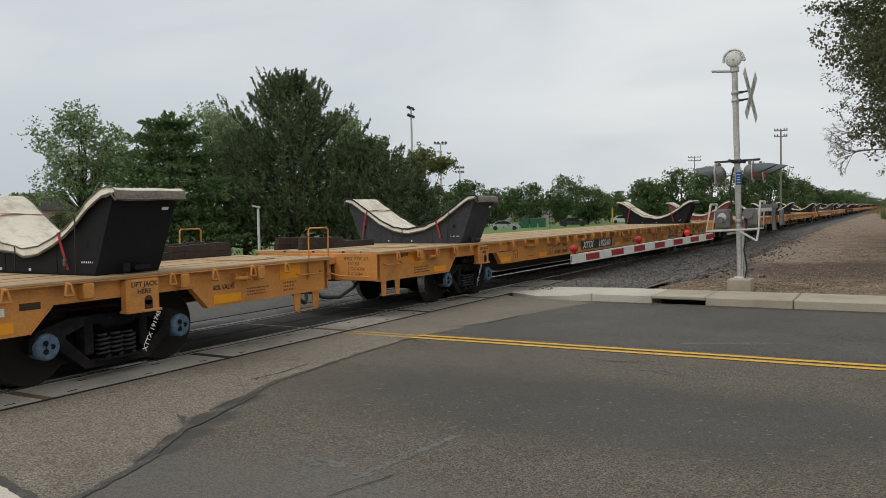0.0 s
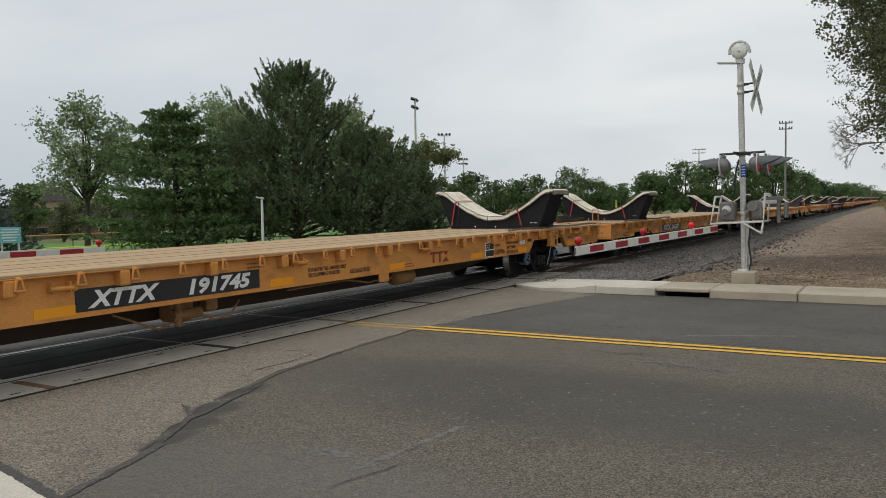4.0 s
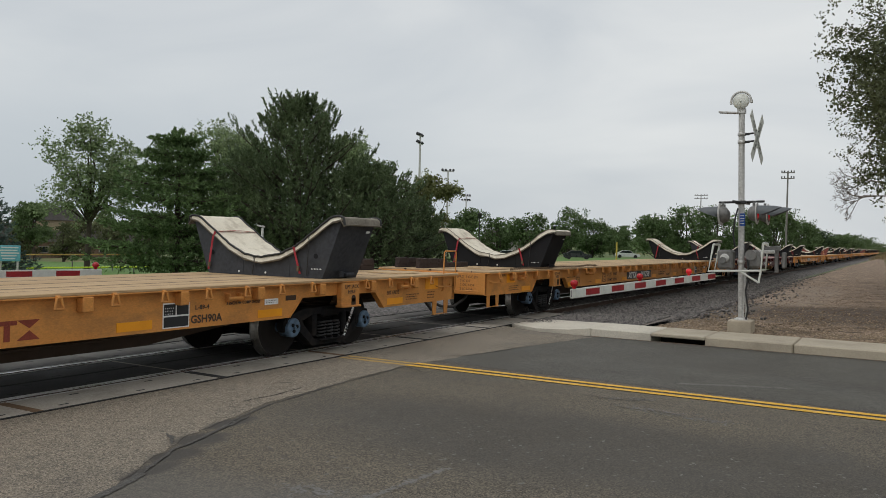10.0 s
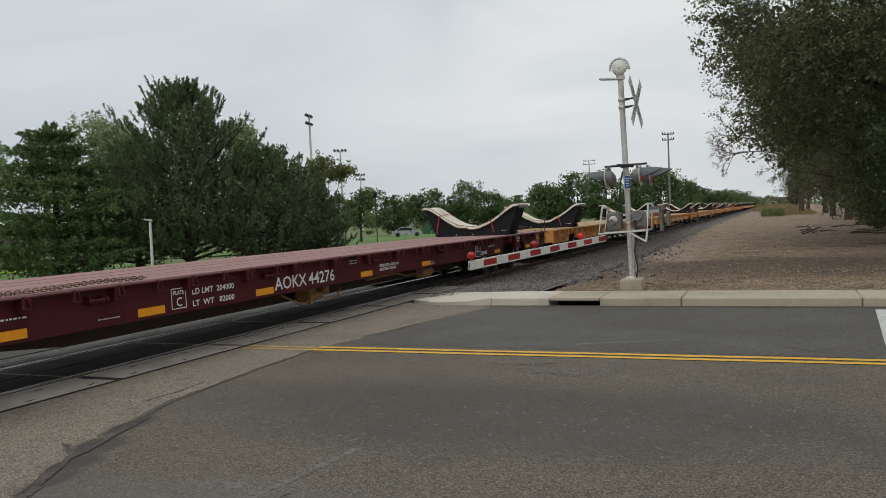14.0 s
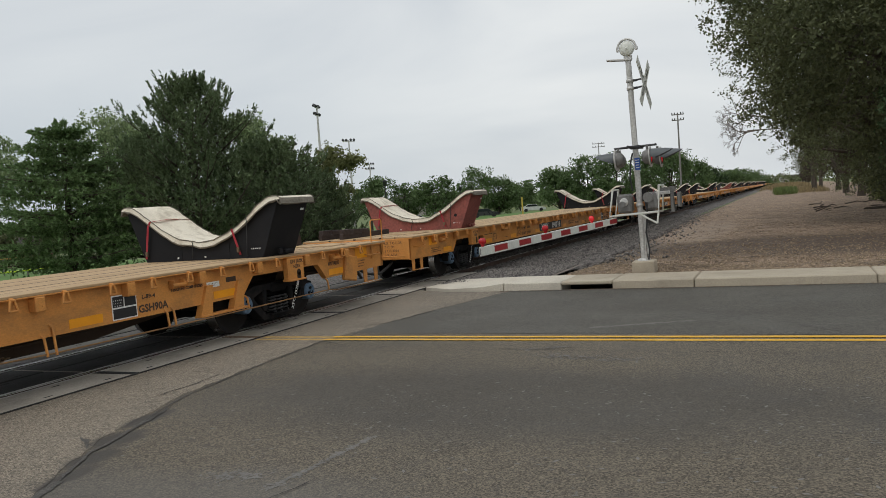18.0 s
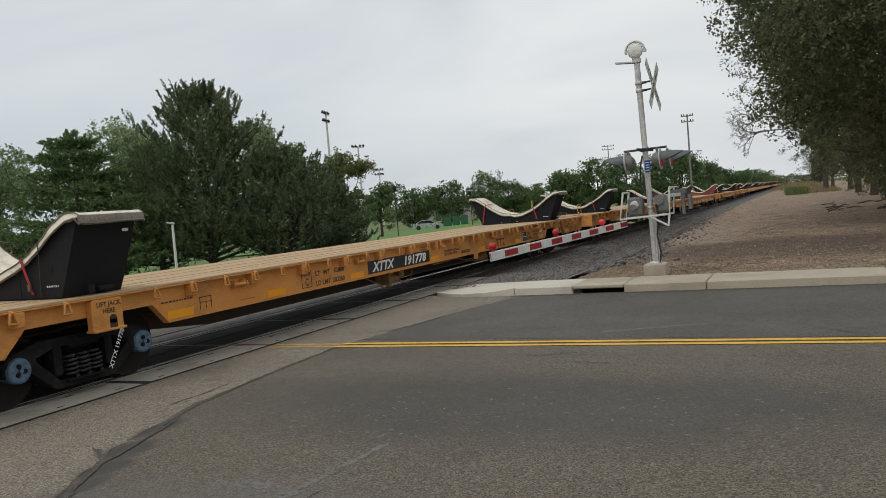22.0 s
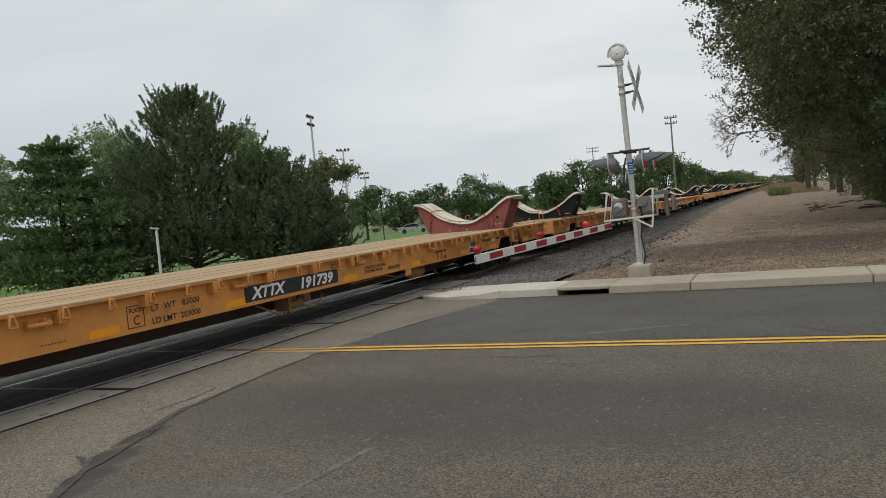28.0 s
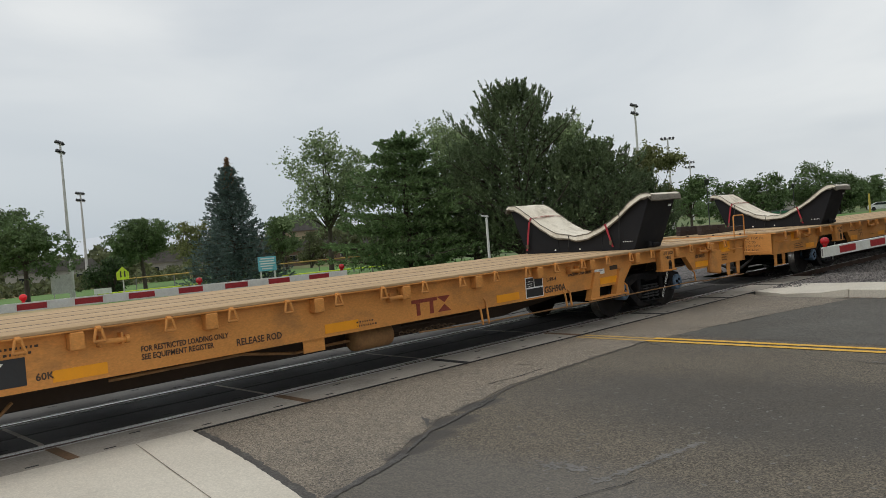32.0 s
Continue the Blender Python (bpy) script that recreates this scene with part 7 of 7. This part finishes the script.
def cradle(m_body, label, seed, strap=None, lip=True):
    """A steel cradle with a hollow top, covered with canvas, as it rests on a deck (base at z = 0)."""
    rng = random.Random(seed)
    th = empty("cradle", pose(0, 0, 0), label, "load cradle", "cradles on the train")
    xs = [-TOP_W + 2 * TOP_W * i / 36 for i in range(37)]
    half = [(BOT_W, 0.0), (BOT_W + 0.06, 0.12), (TOP_W, PEAK_Z)]
    outline = [(-x, z) for x, z in half[::-1]] + [(x, z) for x, z in half]
    outline = outline[::-1] + []
    face = [(-TOP_W, PEAK_Z), (-BOT_W - 0.06, 0.12), (-BOT_W, 0.0), (BOT_W, 0.0), (BOT_W + 0.06, 0.12), (TOP_W, PEAK_Z)] + [(x, trough(x)) for x in xs[::-1][1:-1]]
    for k, nm in ((-1, "front_plate"), (1, "back_plate")):
        part(nm, Shape().prism(face, 1, k * LONG / 2, k * (LONG / 2 - 0.022)), m_body, th)
    for k in (-1, 1):
        e = Shape()
        for (xa, za), (xb, zb) in zip(half, half[1:]):
            e.add([(k * xa, -LONG / 2 + 0.022, za), (k * xa, LONG / 2 - 0.022, za), (k * xb, LONG / 2 - 0.022, zb), (k * xb, -LONG / 2 + 0.022, zb)], [(0, 1, 2, 3)])
            e.add([(k * (xa - 0.02), -LONG / 2 + 0.022, za), (k * (xa - 0.02), LONG / 2 - 0.022, za), (k * (xb - 0.02), LONG / 2 - 0.022, zb), (k * (xb - 0.02), -LONG / 2 + 0.022, zb)], [(3, 2, 1, 0)])
        part("end_plate", e, m_body, th)
        lug = Shape().box((k * (BOT_W + 0.09), 0.1, 0.06), (0.12, 0.22, 0.06), 0, 0.015).box((k * (BOT_W + 0.13), -0.12, 0.07), (0.05, 0.08, 0.1), 0, 0.01)
        part("lashing_lug", lug, m_body, th)
    top = Shape()
    n = len(xs)
    for dz, yw in ((0.0, LONG / 2 - 0.02),):
        vs = [(x, s_ * yw, trough(x) + dz) for s_ in (-1, 1) for x in xs]
        top.add(vs, [(i, i + 1, n + i + 1, n + i) for i in range(n - 1)], 0, True)
    part("trough_plate", top, m_body, th)
    part("base_plate", Shape().box((0, 0, 0.012), (2 * BOT_W, LONG, 0.024), 0, 0.006), m_body, th)
    # canvas: wrinkled, overhanging all round, thick at the hem
    cov, ny = Shape(), 13
    cx = [-TOP_W - 0.14 + 2 * (TOP_W + 0.14) * i / 48 for i in range(49)]
    up, dn = [], []
    vs_ = [-1.0, -0.97] + [-0.94 + 1.88 * j / (ny - 5) for j in range(ny - 4)] + [0.97, 1.0]
    for v in vs_:
        for x in cx:
            y = v * (LONG / 2 + 0.05 + 0.012 * noise.noise((x * 2.2, v, seed)))
            z = trough(max(-TOP_W, min(TOP_W, x))) + 0.04
            calm = 1.0 - 0.75 * min(1.0, max(0.0, (abs(x) - 1.1) / 0.4))
            z += calm * (0.026 * noise.noise((x * 2.0, y * 2.2, seed)) + 0.013 * noise.noise((x * 7, y * 5, seed + 5)) + 0.034 * abs(noise.noise((x * 2.6, y * 6, seed + 9))) + 0.012 * noise.noise((x * 14, y * 14, seed + 3)))
            if abs(v) > 0.98:
                z -= (0.085 + 0.022 * noise.noise((x * 3, seed, v))) * (1.0 - 0.8 * min(1.0, max(0.0, abs(x) - TOP_W + 0.05) / 0.12))
            past = max(0.0, abs(x) - TOP_W)
            x2 = math.copysign(min(abs(x), TOP_W + 0.055) + 0.2 * max(0.0, past - 0.055), x)
            z -= 0.12 * min(1.0, past / 0.14) ** 2 + 0.018 * (past > 0.1) * noise.noise((y * 3, seed, 1))
            up.append((x2, y, z))
            dn.append((x2 - math.copysign(0.012 if past > 0 else 0.0, x2), y * 0.988, z - 0.017))
    w = len(cx)
    q = [(j * w + i, j * w + i + 1, (j + 1) * w + i + 1, (j + 1) * w + i) for j in range(ny - 1) for i in range(w - 1)]
    cov.add(up, q, 0, True)
    # end flaps, underside and rim take the darker cloth
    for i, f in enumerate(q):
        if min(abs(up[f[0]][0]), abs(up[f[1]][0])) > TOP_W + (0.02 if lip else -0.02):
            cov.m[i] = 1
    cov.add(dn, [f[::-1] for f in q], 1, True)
    rim = [i for i in range(w)] + [j * w + w - 1 for j in range(1, ny)] + [(ny - 1) * w + i for i in range(w - 2, -1, -1)] + [j * w for j in range(ny - 2, 0, -1)]
    N = len(rim)
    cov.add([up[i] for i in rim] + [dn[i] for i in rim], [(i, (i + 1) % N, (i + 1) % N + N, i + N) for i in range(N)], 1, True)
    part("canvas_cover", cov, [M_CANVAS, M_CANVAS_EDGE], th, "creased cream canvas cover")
    part("hem", Shape().pipe([up[i] for i in rim[::2]] + [up[rim[0]]], 0.011, 5), M_CANVAS_EDGE, th, "dark rolled hem of the cover")
    for j in (1, ny - 2):
        part("edge_cord", Shape().pipe([(a, b * 1.012, c + 0.004) for a, b, c in up[j * w:(j + 1) * w]], 0.007 if lip else 0.018, 5), M_CANVAS_EDGE if lip else M_HOSE, th, "dark welt along the edge of the cover")
    # cords and straps
    for x in (-0.15, 0.95 if rng.random() < 0.5 else -0.95):
        z = trough(x)
        part("cord", Shape().pipe([(x, -LONG / 2 - 0.05, z + 0.05), (x + 0.02, -LONG / 2 - 0.06, z - 0.02), (x - 0.05, -LONG / 2 - 0.02, 0.03)], 0.007, 5), M_HOSE, th)
    if strap is not None:
        for x, lx in ((0.66, 0.12), (-1.0, -0.16)):
            z = trough(x)
            band = Shape()
            pth = [(x, LONG / 2 + 0.05, z), (x, LONG / 2 + 0.03, z + 0.05), (x, 0, z + 0.075), (x, -LONG / 2 - 0.05, z + 0.045), (x + lx * 0.3, -LONG / 2 - 0.055, z - 0.05), (x + lx, -LONG / 2 - 0.03, 0.06)]
            for a, b in zip(pth, pth[1:]):
                band.add([(a[0] - 0.02, a[1], a[2]), (a[0] + 0.02, a[1], a[2]), (b[0] + 0.02, b[1], b[2]), (b[0] - 0.02, b[1], b[2]), (a[0] - 0.02, a[1] - 0.004, a[2] + 0.004), (a[0] + 0.02, a[1] - 0.004, a[2] + 0.004), (b[0] + 0.02, b[1] - 0.004, b[2] + 0.004), (b[0] - 0.02, b[1] - 0.004, b[2] + 0.004)], [(0, 1, 2, 3), (7, 6, 5, 4), (0, 3, 7, 4), (1, 5, 6, 2)])
            part("strap", band, strap, th)
            part("ratchet", Shape().box((x + lx * 0.8, -LONG / 2 - 0.05, 0.14), (0.045, 0.03, 0.08), 0, 0.01), M_CHAIN, th)
    for x in (-0.42, 0.55):
        part("weld_seam", Shape().rod((x, -LONG / 2 - 0.002, 0.02), (x, -LONG / 2 - 0.002, trough(x) - 0.06), 0.006, seg=5), m_body, th)
    for x in (-0.5, 0.06):
        part("bolt_head", Shape().rod((x, -LONG / 2, 0.05), (x, -LONG / 2 - 0.012, 0.05), 0.017, seg=8), M_PAPER, th)
    bars("plate_print", 1, 0.0, 0.0, 0.2, 0.05, M_PAPER, th, 0.0, seed + 4).matrix_basis = pose(0.98, -LONG / 2 - 0.004, 0.12, 0, 0, -90)
    # stencil marks and a drain hole
    part("stencil_mark", Shape().box((TOP_W - 0.035, 0.27, 0.72), (0.004, 0.09, 0.035), 0, 0, Euler((0, radians(22.5), 0)).to_matrix()), M_PAPER, th)
    for x in (1.06, -1.1):
        part("plate_hole", Shape().rod((x, -LONG / 2 - 0.002, 0.34), (x, -LONG / 2 - 0.006, 0.34), 0.04, seg=14), M_CRADLE, th)
    return th


def add_chain(th, y0, y1, x):
    """A tie-down chain lying along the deck edge."""
    s, y, k = Shape(), y0, 0
    while y < y1:
        z = 0.03 + 0.01 * math.sin(y * 3)
        o = 0.022
        a = [(x + (o if k % 2 else 0) * c, y + d * 0.042, z + (0 if k % 2 else o) * c) for c, d in ((1, -0.45), (1, 0.45), (0.5, 1), (-0.5, 1), (-1, 0.45), (-1, -0.45), (-0.5, -1), (0.5, -1), (1, -0.45))]
        s.pipe(a, 0.0075, 4)
        y += 0.056
        k += 1
    part("chain", s, M_CHAIN, th, "rusty tie-down chain along the deck edge")


ochre = build_flat_car(M_BODY, M_DECK, "ochre-yellow railway flat car with a tan board deck", "o")
curvy = build_flat_car(M_BODY, M_DECK, "ochre-yellow railway flat car with a curved side sill", "o", LONG_BASE, True)
rigged = build_flat_car(M_BODY, M_DECK, "ochre-yellow railway flat car with a brake rod along its side", "o", LONG_BASE)
maroon = build_flat_car(M_BODY_M, M_DECK_M, "dark maroon railway flat car with a pinkish deck", "m")
distant = plain_car(M_BODY, M_DECK)
distant_m = plain_car(M_BODY_M, M_DECK_M)
black = cradle(M_CRADLE, "black steel cradle under a cream canvas cover", 1, M_STRAP)
black2 = cradle(M_CRADLE, "black steel cradle under a creased canvas cover", 2, M_STRAP)
grey = cradle(M_CRADLE_G, "dark grey steel cradle under a stained canvas cover", 3, M_STRAP, False)
red = cradle(M_CRADLE_R, "red-oxide steel cradle under a canvas cover", 4, M_STRAP)

FIRST, LAST = -1, 30
DRIFT = {192240: -0.07, 146387: -0.1, 191808: 0.25, 191778: 0.19}
WEIGHTS = {146387: 82100, 44276: 82000, 192286: 81700, 191778: 82800, 192287: 81600}
NUMBERS = {-1: ("a", 191745), 0: ("a", 192240), 1: ("a", 191745), 2: ("b", 146387), 3: ("a", 191808), 4: ("a", 191758), 5: ("m", 44276), 6: ("r", 192286), 7: ("a", 191716), 8: ("a", 191778), 9: ("b", 146348), 10: ("a", 191739), 11: ("r", 192287), 12: ("a", 191810)}
LOADS = {(0, 0): grey, (1, 0): red, (3, 0): grey, (3, 1): grey, (5, 0): grey, (7, 0): red, (10, 1): red, (10, 0): grey, (15, 0): red, (19, 1): red}
CARS, CRADLES, used = [], [], set()
for i in range(FIRST, LAST + 1):
    kind, number = NUMBERS.get(i, ("far", 0))
    if kind == "far":
        src = distant_m if i in (17, 23) else distant
    else:
        src = maroon if kind == "m" else curvy if kind == "b" else rigged if kind == "r" else ochre
    thing = src if src.name not in used else copy_thing(src, pose(0, 0, 0))
    used.add(src.name)
    CARS.append((i, thing, kind, number))
    for end in (0, 1):
        src = LOADS.get((i, end)) or (black if (i * 2 + end) % 3 else black2)
        th = src if src.name not in used else copy_thing(src, pose(0, 0, 0))
        used.add(src.name)
        CRADLES.append((i, end, th))
for i, thing, kind, number in CARS:
    if kind != "far":
        dress(thing, kind, number, M_PAPER if kind == "m" else M_INK)


def add_rigging(car):
    """Hand-brake rod with its brackets and gussets along the side."""
    for y in (7.72, 8.42):
        part("gusset", Shape().prism([(y - 0.10, 0.47), (y + 0.14, 0.47), (y + 0.19, 0.87), (y + 0.06, 0.87)], 0, SIDE - 0.06, SIDE + 0.045), M_BODY, car)
    part("gusset_foot", Shape().box((SIDE, 8.13, 0.455), (0.13, 1.05, 0.03), 0, 0.006), M_BODY, car)
    part("hand_brake_rod", Shape().pipe([(SIDE, 4.0, 0.47), (SIDE + 0.03, 5.2, 0.435), (SIDE + 0.05, 7.2, 0.425), (SIDE + 0.06, 8.6, 0.42), (SIDE + 0.05, 10.9, 0.42), (SIDE + 0.03, 11.3, 0.38), (SIDE, 13.0, 0.36)], 0.010, 6), M_TANK, car)
    for y, zt in ((5.12, 0.66), (5.24, 0.76), (7.0, 0.66), (7.12, 0.68), (8.68, 0.62), (10.95, 0.62)):
        part("rod_bracket", Shape().pipe([(SIDE - 0.01, y - 0.03, zt), (SIDE + 0.02, y, zt - 0.04), (SIDE + 0.03, y + 0.02, 0.41)], 0.016, 6), M_BODY, car)
    part("brake_wheel_box", Shape().box((SIDE + 0.02, 11.75, 0.72), (0.1, 0.42, 0.46), 0, 0.02, Euler((radians(-8), 0, 0)).to_matrix()), M_BODY, car)
    links = Shape()
    for k in range(18):
        y, z = 3.95 + k * 0.055, 0.45 + 0.012 * math.sin(k * 0.7)
        o = (0.02, 0.0) if k % 2 else (0.0, 0.02)
        links.pipe([(1.0 + o[0] * c, y + d * 0.04, z + o[1] * c) for c, d in ((1, -0.5), (1, 0.5), (0, 1), (-1, 0.5), (-1, -0.5), (0, -1), (1, -0.5))], 0.008, 4)
    part("brake_chain", links, M_CHAIN, car)


for i, end, th in CRADLES:
    if (i, end) == (11, 0):
        chalk = lettering("CP", 0.15)
        chalk.materials.clear()
        chalk.materials.append(M_PAPER)
        part("chalk_mark", chalk, None, th, "white chalk letters", at=pose(1.383, -0.26, 0.46, 0, 21.7, 0) @ SIDEWAYS)
for i, end, th in CRADLES:
    if (i, end) in ((7, 1), (3, 0)):
        crng = random.Random(i)
        for k in range(4):
            y, z, pts = -0.24 + 0.15 * k, 0.55 - 0.03 * k, []
            turns, tall = crng.uniform(4.5, 7.5), 0.13 - 0.012 * k
            for j in range(17):
                w = turns * j / 16 + crng.uniform(0, 0.4)
                zz = z + tall * math.cos(w + k) * (1 - 0.3 * j / 16)
                pts.append((1.24 + (zz - 0.12) * 0.397 + 0.006, y + 0.055 * math.sin(w) + 0.02 * (j / 16), zz))
            part("chalk_stroke", Shape().pipe(pts, 0.008, 5), M_PAPER, th, "pale painted scrawl")
for i, thing, kind, number in CARS:
    if i in (6, 11):
        add_rigging(thing)
for i, end, th in CRADLES:
    if (i, end) in ((11, 0), (5, 0), (2, 0), (4, 0), (1, 1), (7, 1)):
        add_chain(th, -2.3, 3.4, 1.31)


# ---- what moves ----
def rolled(t):
    """Metres that the train has run since the start; it slows a little."""
    return 10.832 * t - 0.02226 * t * t


NUDGE = {1: 0.06, 5: -0.1, 6: -0.14, 7: -0.2, 8: -0.18, 9: 0.26}


def motions():
    beats = [0, 1, 2, 4, 6, 8, 10, 12, 14, 16, 18, 20, 22, 24, 26, 28, 30, 31, 32]
    for i, thing, kind, number in CARS:
        walk(thing, [(t, pose(TRACK, 23.92 + PITCH * i + NUDGE.get(i, 0.0) - rolled(t), 0.009)) for t in beats])
        if kind == "far":
            continue
        # wheels turn while their truck is near
        for ws in [o for o in thing.children_recursive if o.name.startswith("wheelset")]:
            local = ws.parent.matrix_basis.translation.y + ws.matrix_basis.translation.y
            sy = ws.matrix_basis.translation.y
            shown = [k for k in range(0, 32 * FPS + 1) if -3 < 23.92 + PITCH * i - rolled(k / FPS) + local < 24]
            rows, last = [], 0.0
            for k in shown:
                rows.append((k / FPS, pose(0, sy, R_WHEEL, math.degrees(rolled(k / FPS) / R_WHEEL) % 360)))
            if not rows:
                continue
            if rows[0][0] > 0:
                rows.insert(0, (0, rows[0][1]))
            if rows[-1][0] < 32:
                rows.append((32, rows[-1][1]))
            walk(ws, rows)
    for i, end, th in CRADLES:
        off = (BOGIE if end else -BOGIE) + 0.01
        walk(th, [(t, pose(TRACK, 23.92 + PITCH * i + off - rolled(t), 0.009 + 1.136)) for t in beats])


motions()
